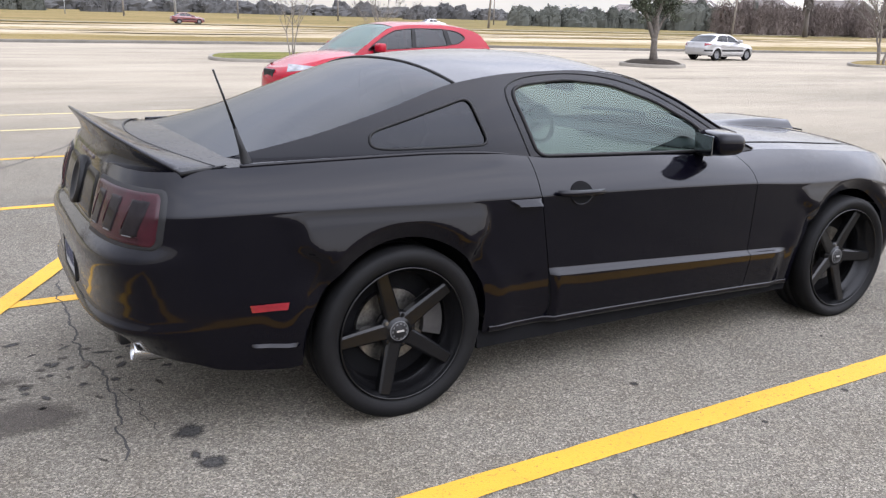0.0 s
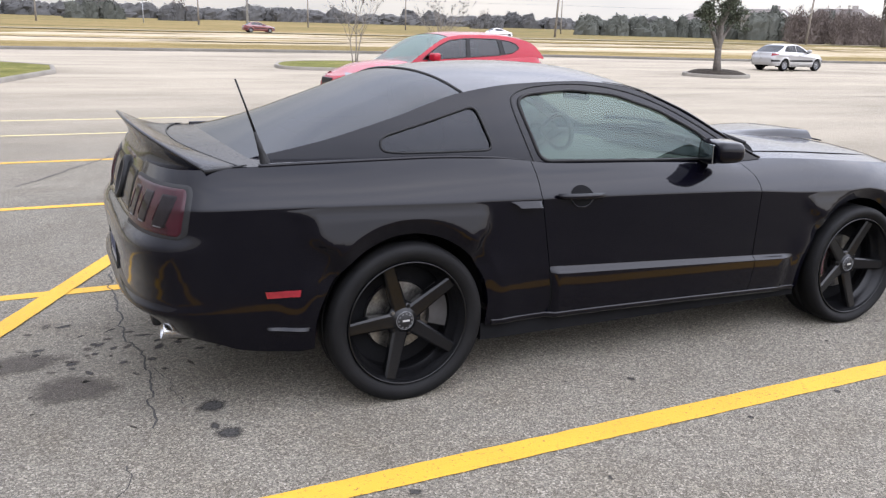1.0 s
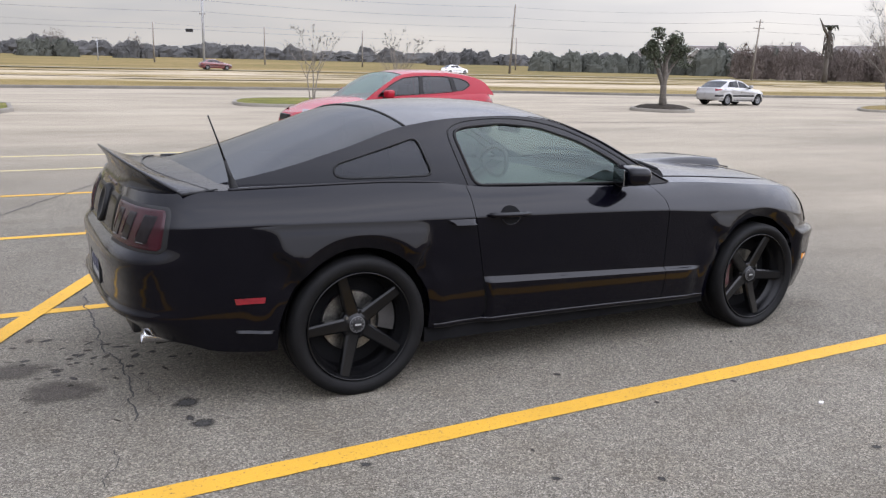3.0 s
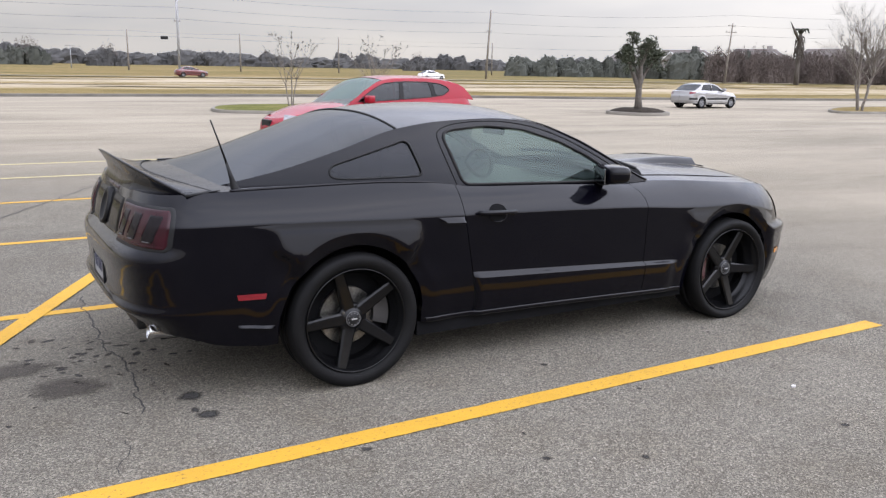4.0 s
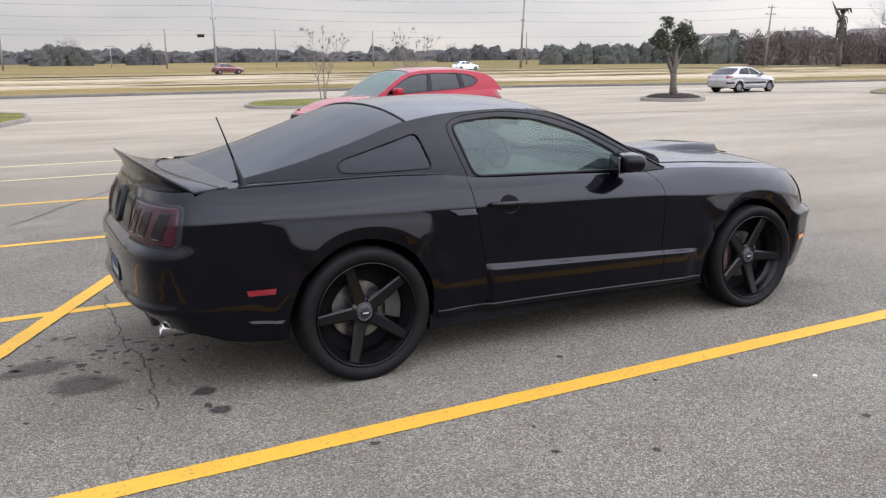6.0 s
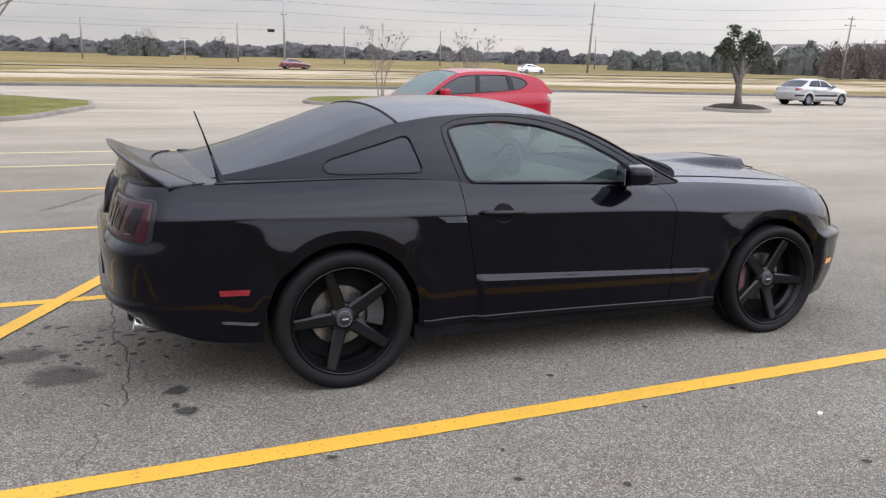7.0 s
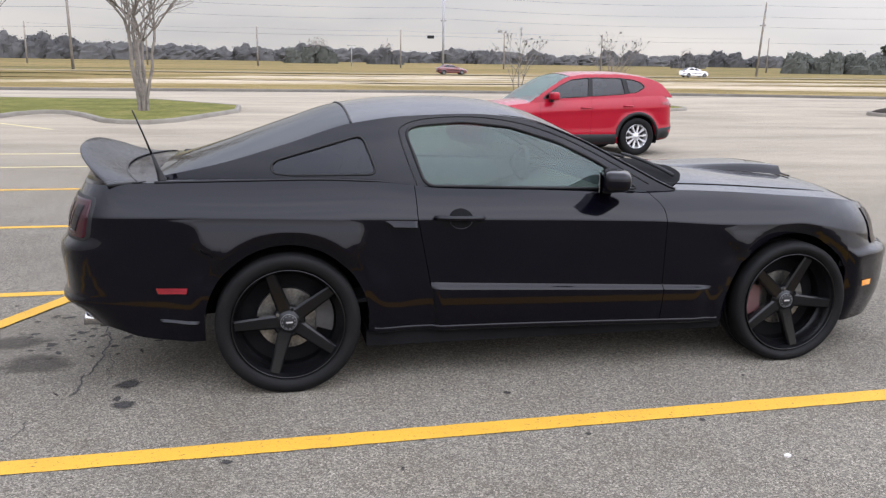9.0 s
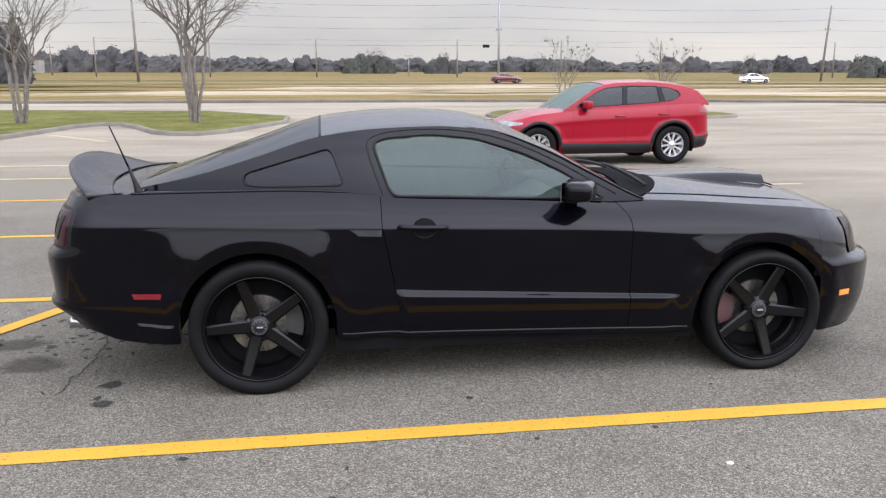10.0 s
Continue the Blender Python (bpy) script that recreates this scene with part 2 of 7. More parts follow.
DRY_GRASS = verge_material("dry_verge_grass", ((0.060, 0.050, 0.018), (0.140, 0.102, 0.038), (0.23, 0.175, 0.08)), 0.22, (0.25, 1, 1), 9.0)
SAND = verge_material("pale_dry_strip", ((0.15, 0.112, 0.05), (0.20, 0.155, 0.08), (0.27, 0.218, 0.142), (0.315, 0.262, 0.188), (0.345, 0.29, 0.215)), 0.11, (0.20, 1, 1), 0.9)
FIELD = verge_material("winter_field", ((0.045, 0.044, 0.015), (0.100, 0.082, 0.028), (0.165, 0.116, 0.046), (0.230, 0.168, 0.085)), 0.07, (0.16, 1, 1), 0.9)
MULCH = surface("dark_mulch", (0.016, 0.0135, 0.011), (0.045, 0.037, 0.03), 6.0, 0.95, relief=0.03, fine=40, spec=0.05)
BARK = surface("grey_bark", (0.078, 0.0663, 0.0546), (0.203, 0.176, 0.148), 7.0, 0.9, relief=0.01, fine=60)
DARK_BARK = surface("dark_bark", (0.0429, 0.0367, 0.0312), (0.109, 0.0936, 0.078), 9.0, 0.95, relief=0.012, fine=60)
POLE_WOOD = surface("weathered_pole_wood", (0.11, 0.095, 0.08), (0.22, 0.195, 0.165), 3.0, 0.9, relief=0.004)
GALVANISED = surface("galvanised_steel", (0.22, 0.225, 0.23), (0.32, 0.325, 0.33), 3.0, 0.6, metal=0.3)
WIRE = surface("dark_wire", (0.05, 0.05, 0.055), (0.08, 0.08, 0.085), 3.0, 0.6)
BLACK_PAINT = car_paint("gloss_black_paint", (0.0011, 0.0010, 0.0025), 0.3, 0.001, flake=0.02, coat_ior=1.52, deep=0.34)
BUMPER_BLACK = car_paint("bumper_black_paint", (0.0011, 0.0010, 0.0025), 0.3, 0.001, flake=0.02, coat_ior=1.52, deep=0.34, haze=0.09)
# weaker coat that dims the sky's reflection on boot lid and spoiler
DULL_BLACK = car_paint("dimmed_gloss_black_paint", (0.0011, 0.0010, 0.0025), 0.3, 0.001, flake=0.02, coat_ior=1.52, deep=0.33, haze=0.09, grazing=0.55)
RED_PAINT = car_paint("metallic_red_paint", (0.23, 0.003, 0.013), 0.35, 0.004, flake=0.05, deep=0.45)
SILVER_PAINT = car_paint("metallic_silver_paint", (0.27, 0.265, 0.26), 0.3, 0.02, 0.3, deep=0.6)
WHITE_PAINT = car_paint("white_car_paint", (0.75, 0.75, 0.75), 0.3, 0.0)
MAROON_PAINT = car_paint("dark_red_paint", (0.10, 0.012, 0.014), 0.3, 0.02)
BLACK_TRIM = surface("black_plastic_trim", (0.006, 0.006, 0.0065), (0.012, 0.012, 0.0125), 6.0, 0.5, spec=0.2)
RUBBER = surface("tyre_rubber", (0.0025, 0.0025, 0.0029), (0.0062, 0.0061, 0.0061), 9.0, 0.62, spec=0.12, relief=0.001, fine=260)
SATIN_BLACK = surface("satin_black_alloy", (0.002, 0.002, 0.0023), (0.005, 0.005, 0.0053), 5.0, 0.20, spec=0.21)
DARK_LINER = surface("wheel_well_liner", (0.0045, 0.0045, 0.005), (0.008, 0.008, 0.0085), 5.0, 0.95, spec=0.05)
STEEL = surface("brushed_brake_steel", (0.025, 0.023, 0.022), (0.27, 0.26, 0.24), 17.0, 0.34, metal=0.9, fine=60)
# mirror colour darkened in place of the dark flank it would reflect
MIRROR_GLASS = surface("dim_mirror_glass", (0.20, 0.21, 0.22), (0.26, 0.27, 0.28), 4.0, 0.06, metal=1.0)
CHROME = surface("polished_chrome", (0.32, 0.32, 0.33), (0.48, 0.48, 0.48), 14.0, 0.24, metal=1.0)
GREY_ALLOY = surface("dull_grey_alloy", (0.13, 0.13, 0.135), (0.22, 0.22, 0.225), 5.0, 0.5, metal=0.3)
ALLOY = surface("silver_alloy", (0.40, 0.40, 0.41), (0.55, 0.55, 0.56), 5.0, 0.3, metal=0.7)
CAP_MARK = surface("dull_cap_print", (0.05, 0.05, 0.052), (0.09, 0.09, 0.092), 30.0, 0.5)
GREY_CALIPER = surface("dirty_grey_caliper", (0.012, 0.011, 0.011), (0.03, 0.028, 0.027), 20.0, 0.6)
CALIPER = surface("dull_red_caliper", (0.045, 0.018, 0.018), (0.08, 0.03, 0.03), 12.0, 0.5)
SMOKED_RED = surface("smoked_red_lens", (0.012, 0.002, 0.004), (0.034, 0.006, 0.010), 16.0, 0.20, spec=0.2, coat=0.06)
PANEL_BLACK = surface("gloss_black_panel", (0.002, 0.002, 0.0025), (0.005, 0.0045, 0.005), 12.0, 0.12, spec=0.04)
SMOKED_DARK = surface("smoked_dark_lens", (0.006, 0.005, 0.006), (0.018, 0.015, 0.016), 22.0, 0.12, spec=0.07)
SMOKED_LAMP = surface("smoked_headlamp_lens", (0.006, 0.004, 0.004), (0.022, 0.014, 0.013), 14.0, 0.18, spec=0.12)
RED_LENS = surface("red_marker_lens", (0.11, 0.004, 0.009), (0.18, 0.008, 0.014), 40.0, 0.25, coat=0.3)
AMBER_LENS = surface("amber_marker_lens", (0.6, 0.20, 0.02), (0.75, 0.3, 0.05), 40.0, 0.2, coat=1.0)
CLEAR_LENS = surface("headlamp_lens", (0.07, 0.07, 0.075), (0.25, 0.25, 0.26), 9.0, 0.2, coat=0.5)
SIDE_GLASS = tinted_glass("tinted_side_glass", (0.25, 0.32, 0.30), 1.55, sheen=(0.70, 0.82, 0.78))
DARK_GLASS = tinted_glass("dark_rear_glass", (0.05, 0.055, 0.06), 1.55, 0.05, (0.68, 0.70, 0.72))
WIND_GLASS = tinted_glass("windshield_glass", (0.70, 0.78, 0.76), 1.85)
SUV_WIND = tinted_glass("pale_suv_windshield", (0.65, 0.75, 0.72), 2.3, sheen=(0.68, 0.84, 0.78))
QUARTER_GLASS = tinted_glass("dark_privacy_glass", (0.04, 0.042, 0.045), 1.5, 0.03, (0.50, 0.51, 0.54))
SUV_GLASS = tinted_glass("dark_suv_glass", (0.06, 0.065, 0.07), 1.5)
CABIN = surface("black_cabin_cloth", (0.012, 0.012, 0.013), (0.028, 0.028, 0.03), 12.0, 0.85)
CABIN_GREY = surface("grey_cabin_trim", (0.06, 0.06, 0.062), (0.10, 0.10, 0.10), 9.0, 0.8)
PLATE = surface("white_plate", (0.20, 0.20, 0.20), (0.28, 0.28, 0.28), 12.0, 0.5)
INK = surface("dark_print", (0.02, 0.025, 0.05), (0.03, 0.035, 0.07), 12.0, 0.6)
LEAF_DARK = surface("live_oak_leaf", (0.020, 0.026, 0.014), (0.052, 0.060, 0.034), 3.0, 0.7, spec=0.3)
LEAF_BROWN = surface("dry_seed_head", (0.03, 0.024, 0.020), (0.07, 0.055, 0.045), 5.0, 0.9, spec=0.2)


# ---- building helpers ----
def curve(*v):
    """A smooth monotone curve through x0, y0, x1, y1, ..."""
    xs, ys = np.array(v[0::2], float), np.array(v[1::2], float)
    h, d = np.diff(xs), np.diff(ys) / np.diff(xs)
    m = np.zeros(len(xs))
    m[0], m[-1] = d[0], d[-1]
    for i in range(1, len(xs) - 1):
        if d[i - 1] * d[i] > 0:
            w1, w2 = 2 * h[i] + h[i - 1], h[i] + 2 * h[i - 1]
            m[i] = (w1 + w2) / (w1 / d[i - 1] + w2 / d[i])

    def f(x):
        x = np.clip(x, xs[0], xs[-1])
        i = np.clip(np.searchsorted(xs, x, side="right") - 1, 0, len(xs) - 2)
        t = (x - xs[i]) / h[i]
        return ((1 + 2 * t) * (1 - t) ** 2 * ys[i] + t * (1 - t) ** 2 * h[i] * m[i]
                + t * t * (3 - 2 * t) * ys[i + 1] + t * t * (t - 1) * h[i] * m[i + 1])
    return f


def smooth(a, b, x):
    t = np.clip((x - a) / (b - a), 0, 1)
    return t * t * (3 - 2 * t)


def mesh_from(name, verts, faces, mats, soft=True):
    me = bpy.data.meshes.new(name)
    me.from_pydata([tuple(map(float, v)) for v in verts], [], faces)
    for mt in (mats if isinstance(mats, (list, tuple)) else [mats]):
        me.materials.append(mt)
    if soft:
        me.polygons.foreach_set("use_smooth", [True] * len(me.polygons))
    me.update()
    return me


def part_mesh(name, verts, faces, mats, parent=None, label="", soft=True):
    ob = new(name, mesh_from(name, verts, faces, mats, soft))
    if parent is not None:
        ob.parent = parent
    return tagged(ob, label)


def part(name, bm, mat, parent=None, label="", soft=False):
    me = bpy.data.meshes.new(name)
    bm.to_mesh(me)
    bm.free()
    me.materials.append(mat)
    if soft:
        me.polygons.foreach_set("use_smooth", [True] * len(me.polygons))
    ob = new(name, me)
    if parent is not None:
        ob.parent = parent
    return tagged(ob, label)


def box(sx, sy, sz, at=(0, 0, 0), edge=0.0, turn=None, seg=2):
    bm = bmesh.new()
    bmesh.ops.create_cube(bm, size=1.0)
    bmesh.ops.scale(bm, vec=(sx, sy, sz), verts=bm.verts)
    if edge:
        bmesh.ops.bevel(bm, geom=bm.edges[:], offset=edge, segments=seg, profile=0.6, affect="EDGES")
    if turn is not None:
        bmesh.ops.transform(bm, matrix=turn, verts=bm.verts)
    bmesh.ops.translate(bm, vec=at, verts=bm.verts)
    return bm


def merge(*parts_bm):
    out = bmesh.new()
    for b in parts_bm:
        tmp = bpy.data.meshes.new("tmp")
        b.to_mesh(tmp)
        b.free()
        out.from_mesh(tmp)
        bpy.data.meshes.remove(tmp)
    return out


def tube_data(points, radii, sides=8, verts=None, faces=None, cap=True):
    """A tapered tube along points, added to verts and faces."""
    verts = [] if verts is None else verts
    faces = [] if faces is None else faces
    pts = [Vector(p) for p in points]
    if not hasattr(radii, "__len__"):
        radii = [radii] * len(pts)
    start = len(verts)
    ref = Vector((0.31, 0.17, 0.93))
    for i, p in enumerate(pts):
        d = (pts[min(i + 1, len(pts) - 1)] - pts[max(i - 1, 0)]).normalized()
        a = d.cross(ref)
        if a.length < 0.05:
            a = d.cross(Vector((1, 0, 0)))
        a.normalize()
        b = d.cross(a)
        for k in range(sides):
            an = 2 * math.pi * k / sides
            verts.append(p + (a * math.cos(an) + b * math.sin(an)) * radii[i])
    for i in range(len(pts) - 1):
        for k in range(sides):
            k2 = (k + 1) % sides
            faces.append((start + i * sides + k, start + i * sides + k2, start + (i + 1) * sides + k2, start + (i + 1) * sides + k))
    if cap:
        faces.append(tuple(start + k for k in range(sides))[::-1])
        faces.append(tuple(start + (len(pts) - 1) * sides + k for k in range(sides)))
    return verts, faces


def lathe(profile, steps=48, closed=False):
    """Turns (radius, along) pairs round the y axis."""
    verts, faces = [], []
    n = len(profile)
    for k in range(steps):
        a = 2 * math.pi * k / steps
        for r, y in profile:
            verts.append((r * math.cos(a), y, r * math.sin(a)))
    for k in range(steps):
        k2 = (k + 1) % steps
        for i in range(n - 1 if not closed else n):
            j = (i + 1) % n
            faces.append((k * n + i, k * n + j, k2 * n + j, k2 * n + i))
    return verts, faces


# ---- the ground ----
RISE, RISE_FROM, RISE_TO = 0.015, 10.0, 420.0


def ground_z(y):
    """The land climbs gently away from the parking bays."""
    return RISE * min(max(0.0, y - RISE_FROM), RISE_TO - RISE_FROM)


KERB_Y = curve(-400, 40.6, -15, 40.4, 10, 40.4, 25, 38.3, 36, 35.3, 50, 33.2, 80, 31.0, 400, 28.0)


def band(name, mat, xs, lower, upper, rows, lift, label, kind="structure"):
    """A strip of ground between two lines y = lower(x) and y = upper(x)."""
    verts, faces = [], []
    for x in xs:
        for r in range(rows + 1):
            f = r / rows
            y = lower(x) * (1 - f) + upper(x) * f
            verts.append((x, y, ground_z(y) + lift))
    n = rows + 1
    for i in range(len(xs) - 1):
        for r in range(rows):
            faces.append((i * n + r, (i + 1) * n + r, (i + 1) * n + r + 1, i * n + r + 1))
    return tagged(part_mesh(name, verts, faces, mat), label, name.replace("_", " "), kind=kind)


wide_xs = [-1500, -700, -300, -150] + list(np.arange(-100, 200.1, 4.0)) + [260, 400, 800, 1500]
# one sheet to the horizon, the field; the lot and the verges lie on it
gv, gf = [], []
gys = [-900, -300, -100, 0, 10, 25, 45, 70, 100, 150, 200, 280, 350, 420, 700, 1400, 3200]
gxs = [-3000, -1200, -400, -150, -50, 0, 50, 100, 150, 250, 500, 1400, 3000]
for gx in gxs:
    for gy in gys:
        gv.append((gx, gy, ground_z(gy) - 0.06))
for i in range(len(gxs) - 1):
    for j in range(len(gys) - 1):
        k = i * len(gys) + j
        gf.append((k, k + len(gys), k + len(gys) + 1, k + 1))
tagged(part_mesh("ground", gv, gf, FIELD), "flat winter field of olive and straw coloured grass", "ground", kind="structure")

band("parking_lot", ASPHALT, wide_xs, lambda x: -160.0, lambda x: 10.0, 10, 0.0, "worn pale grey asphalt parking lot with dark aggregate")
far_lot = band("parking_lot_far", ASPHALT, wide_xs, lambda x: 10.0, KERB_Y, 8, 0.0, "pale parking lot surface beyond the bays")
far_lot["category"] = "parking lot"


def wavy(base, amp, scale, seed):
    return lambda x: base(x) + amp * noise.noise((x * scale, seed, 0.3)) + 0.4 * amp * noise.noise((x * scale * 3.7, seed, 4.3))


verge_in = lambda x: KERB_Y(x) + 0.3
verge_out = wavy(lambda x: KERB_Y(x) + 9.5, 4.0, 0.06, 2.2)
sand_out = wavy(lambda x: KERB_Y(x) + 11.5 + 31.0 * float(smooth(-17, 8, x)) + 0.05 * max(0, x), 9.0, 0.035, 7.9)
band("verge", DRY_GRASS, wide_xs, verge_in, verge_out, 4, 0.10, "brown dry grass verge behind the kerb")
band("dirt_strip", SAND, wide_xs, lambda x: verge_out(x) - 0.3, lambda x: max(verge_out(x) - 0.25, sand_out(x)), 6, 0.085, "pale sandy strip with dry straw patches beside the highway")
for a, b, y0, y1 in ((-60, -8, 67, 70), (2, 30, 58, 60), (20, 75, 72, 75.5), (60, 130, 62, 65), (-70, -20, 78, 82), (75, 150, 75, 80), (-14, 12, 60, 63), (34, 60, 56, 58.5), (8, 46, 66, 67.5), (90, 140, 56, 60), (-34, -16, 84, 88)):
    xs = list(np.linspace(a, b, 24))
    mid = (a + b) / 2
    lo = wavy(lambda x, y0=y0, y1=y1, a=a, b=b, mid=mid: (y0 + y1) / 2 - (y1 - y0) / 2 * max(0, 1 - ((x - mid) / (b - mid)) ** 2), 0.7, 0.2, a)
    hi = wavy(lambda x, y0=y0, y1=y1, a=a, b=b, mid=mid: (y0 + y1) / 2 + (y1 - y0) / 2 * max(0, 1 - ((x - mid) / (b - mid)) ** 2) + 0.3, 0.7, 0.2, a + 9)
    band("grass_patch", DRY_GRASS, xs, lo, hi, 2, 0.11, "straggling patch of dry grass on the sandy strip")
pr = random.Random(23)
for k in range(34):                                      # smaller ragged tufts and bare spots
    mid, half, y0 = pr.uniform(-70, 150), pr.uniform(2.5, 11), pr.uniform(50, 84)
    deep = pr.uniform(0.5, 1.8)
    xs = list(np.linspace(mid - half, mid + half, 16))
    lo = wavy(lambda x, m=mid, h=half, y=y0, d=deep: y - d * max(0, 1 - ((x - m) / h) ** 2), 0.6, 0.4, k)
    hi = wavy(lambda x, m=mid, h=half, y=y0, d=deep: y + 0.05 + d * max(0, 1 - ((x - m) / h) ** 2), 0.6, 0.4, k + 50)
    band("grass_patch", DRY_GRASS if k % 4 else SAND, xs, lo, hi, 2, 0.115 + 0.001 * k, "straggling patch of dry grass on the sandy strip" if k % 4 else "pale bare patch in the dry grass")
band("highway", surface("highway_asphalt", (0.135, 0.108, 0.055), (0.20, 0.165, 0.10), 0.3, 0.9), wide_xs, lambda x: 95.0, lambda x: 99.5, 2, 0.03, "distant grey highway lane across the field")

# the kerb along the far edge of the lot, a real step
kv, kf = [], []
for x in wide_xs:
    y = KERB_Y(x)
    z = ground_z(y)
    for dy, dz in ((-0.02, -0.05), (0.0, 0.10), (0.03, 0.14), (0.28, 0.145), (0.34, 0.09)):
        kv.append((x, y + dy, z + dz))
for i in range(len(wide_xs) - 1):
    for j in range(4):
        kf.append((i * 5 + j, (i + 1) * 5 + j, (i + 1) * 5 + j + 1, i * 5 + j + 1))
tagged(part_mesh("kerb", kv, kf, SHADED_KERB, soft=False), "low weathered concrete kerb at the edge of the lot, darkened for shade", "kerb", kind="structure")


def stripe(x0, y0, x1, y1, w=0.105, mat=None, label="solid yellow painted bay line, chipped at its edges", seed=0, lift=0.004):
    """A painted line with slightly ragged edges, a few millimetres proud."""
    d = Vector((x1 - x0, y1 - y0))
    side = Vector((-d.y, d.x)).normalized()
    steps = max(6, int(d.length / 0.06))
    verts, faces = [], []
    for i in range(steps + 1):
        p = Vector((x0, y0)) + d * (i / steps)
        for s in (-1, 1):
            r = w / 2 + 0.006 * noise.noise((p.x * 9, p.y * 9, s * 5.1 + seed))
            q = p + side * (s * r)
            verts.append((q.x, q.y, ground_z(q.y) + lift))
    for i in range(steps):
        faces.append((2 * i, 2 * i + 2, 2 * i + 3, 2 * i + 1))
    return tagged(part_mesh("bay_line", verts, faces, mat or YELLOW, soft=False), label, "painted line", "bay lines", kind="structure")


stripe(-2.6, -1.575, 3.50, -1.495, 0.125)
stripe(-8.0, 1.235, 3.48, 1.235, seed=3)
stripe(-8.0, 3.97, 3.45, 3.93, seed=5)
stripe(-8.0, 6.78, 3.4, 6.74, seed=6)
stripe(-8.0, 9.42, 3.4, 9.55, mat=FADED, label="faded yellow painted bay line", seed=7)
stripe(-8.0, 11.5, 3.4, 11.42, mat=FADED, label="faded yellow painted bay line", seed=8)
stripe(-2.9, -1.95, -0.30, 3.35, 0.12, label="yellow painted diagonal line crossing the bay line", seed=9, lift=0.008)
stripe(7.0, 7.08, 7.75, 7.08, mat=FADED, label="faded yellow painted line stub", seed=10)
stripe(-7.1, 19.3, -5.0, 16.85, mat=FADED, label="faded yellow painted line by the grass island", seed=11)


def blotch(x, y, rx, ry, turn, seed, label="dark oil stain soaked into the asphalt", mat=None):
    n = 40
    verts = [(x, y, ground_z(y) + 0.0035)]
    for k in range(n):
        a = 2 * math.pi * k / n
        r = 1 + 0.35 * noise.noise((math.cos(a) * 1.3 + seed, math.sin(a) * 1.3, seed * 1.7)) + 0.16 * noise.noise((math.cos(a) * 5, math.sin(a) * 5, seed))
        px, py = rx * r * math.cos(a), ry * r * math.sin(a)
        verts.append((x + px * math.cos(turn) - py * math.sin(turn), y + px * math.sin(turn) + py * math.cos(turn), ground_z(y) + 0.0035))
    faces = [(0, 1 + k, 1 + (k + 1) % n) for k in range(n)]
    ob = part_mesh("oil_stain", verts, faces, mat or OIL, soft=False)
    soak = ob.data.attributes.new("soak", "FLOAT", "POINT")
    soak.data.foreach_set("value", [1.0] + [0.0] * n)
    return tagged(ob, label, "stain", "oil stains", kind="structure")


blotch(-0.79, -0.69, 0.075, 0.07, 0.0, 1.0)
blotch(-0.77, -0.965, 0.068, 0.06, 0.5, 2.0)
blotch(-0.815, -0.885, 0.022, 0.04, 0.2, 2.7)
blotch(-1.31, -0.29, 0.20, 0.17, -0.4, 3.0, "broad faded oil stain on the asphalt", OLD_OIL)
blotch(-1.53, 0.10, 0.24, 0.14, 0.2, 4.0, "broad faded oil stain on the asphalt", OLD_OIL)
rs = random.Random(5)
for x, y in ((1.79, -2.48), (-0.28, -1.66), (1.84, -1.62), (1.05, -1.14), (0.73, -2.29), (-0.9, 0.2), (-1.2, 0.25), (0.35, -2.1)):
    blotch(x, y, rs.uniform(0.018, 0.03), rs.uniform(0.015, 0.025), rs.uniform(0, 3), x * 3 + y, "small dark gum spot on the asphalt")
for k in range(46):
    x, y = rs.uniform(-3.5, 5.5), rs.uniform(-3.4, 7.0)
    blotch(x, y, rs.uniform(0.006, 0.018), rs.uniform(0.006, 0.016), rs.uniform(0, 3), k * 1.7, "small dark gum spot on the asphalt")
for k in range(16):
    a = rs.uniform(0, 6.28)
    r = rs.uniform(0.05, 0.42)
    blotch(-1.0 + r * math.cos(a) * 1.2, 0.15 + r * math.sin(a), rs.uniform(0.012, 0.04), rs.uniform(0.01, 0.03), rs.uniform(0, 3), 50 + k, "oil drip on the asphalt behind the car")


for k in range(36):
    x, y = rs.gauss(-1.45, 0.45), rs.gauss(-0.05, 0.45)
    blotch(x, y, rs.uniform(0.010, 0.05), rs.uniform(0.008, 0.036), rs.uniform(0, 3), 90 + k * 1.3, "oil drip on the asphalt behind the car", OLD_OIL if k % 3 else OIL)


# a scrap of pale paper trodden flat
scrap_rim = [(0.017 * (1 + 0.4 * noise.noise((k * 0.9, 4.2, 0))) * math.cos(k * 0.785), 0.012 * (1 + 0.4 * noise.noise((k * 0.9, 8.1, 0))) * math.sin(k * 0.785)) for k in range(8)]
scrap = part_mesh("paper_scrap", [(x, y, 0.006 + 0.003 * (i % 2)) for i, (x, y) in enumerate(scrap_rim)] + [(x, y, 0.001) for x, y in scrap_rim],
                  [tuple(range(8))] + [(i, i + 8, (i + 1) % 8 + 8, (i + 1) % 8) for i in range(8)], surface("pale_paper", (0.40, 0.38, 0.355), (0.52, 0.50, 0.47), 40.0, 0.9), soft=False)
scrap.matrix_basis = pose(2.006, -2.03, 0, 0, 0, 20)
tagged(scrap, "small scrap of pale paper on the asphalt", "litter")


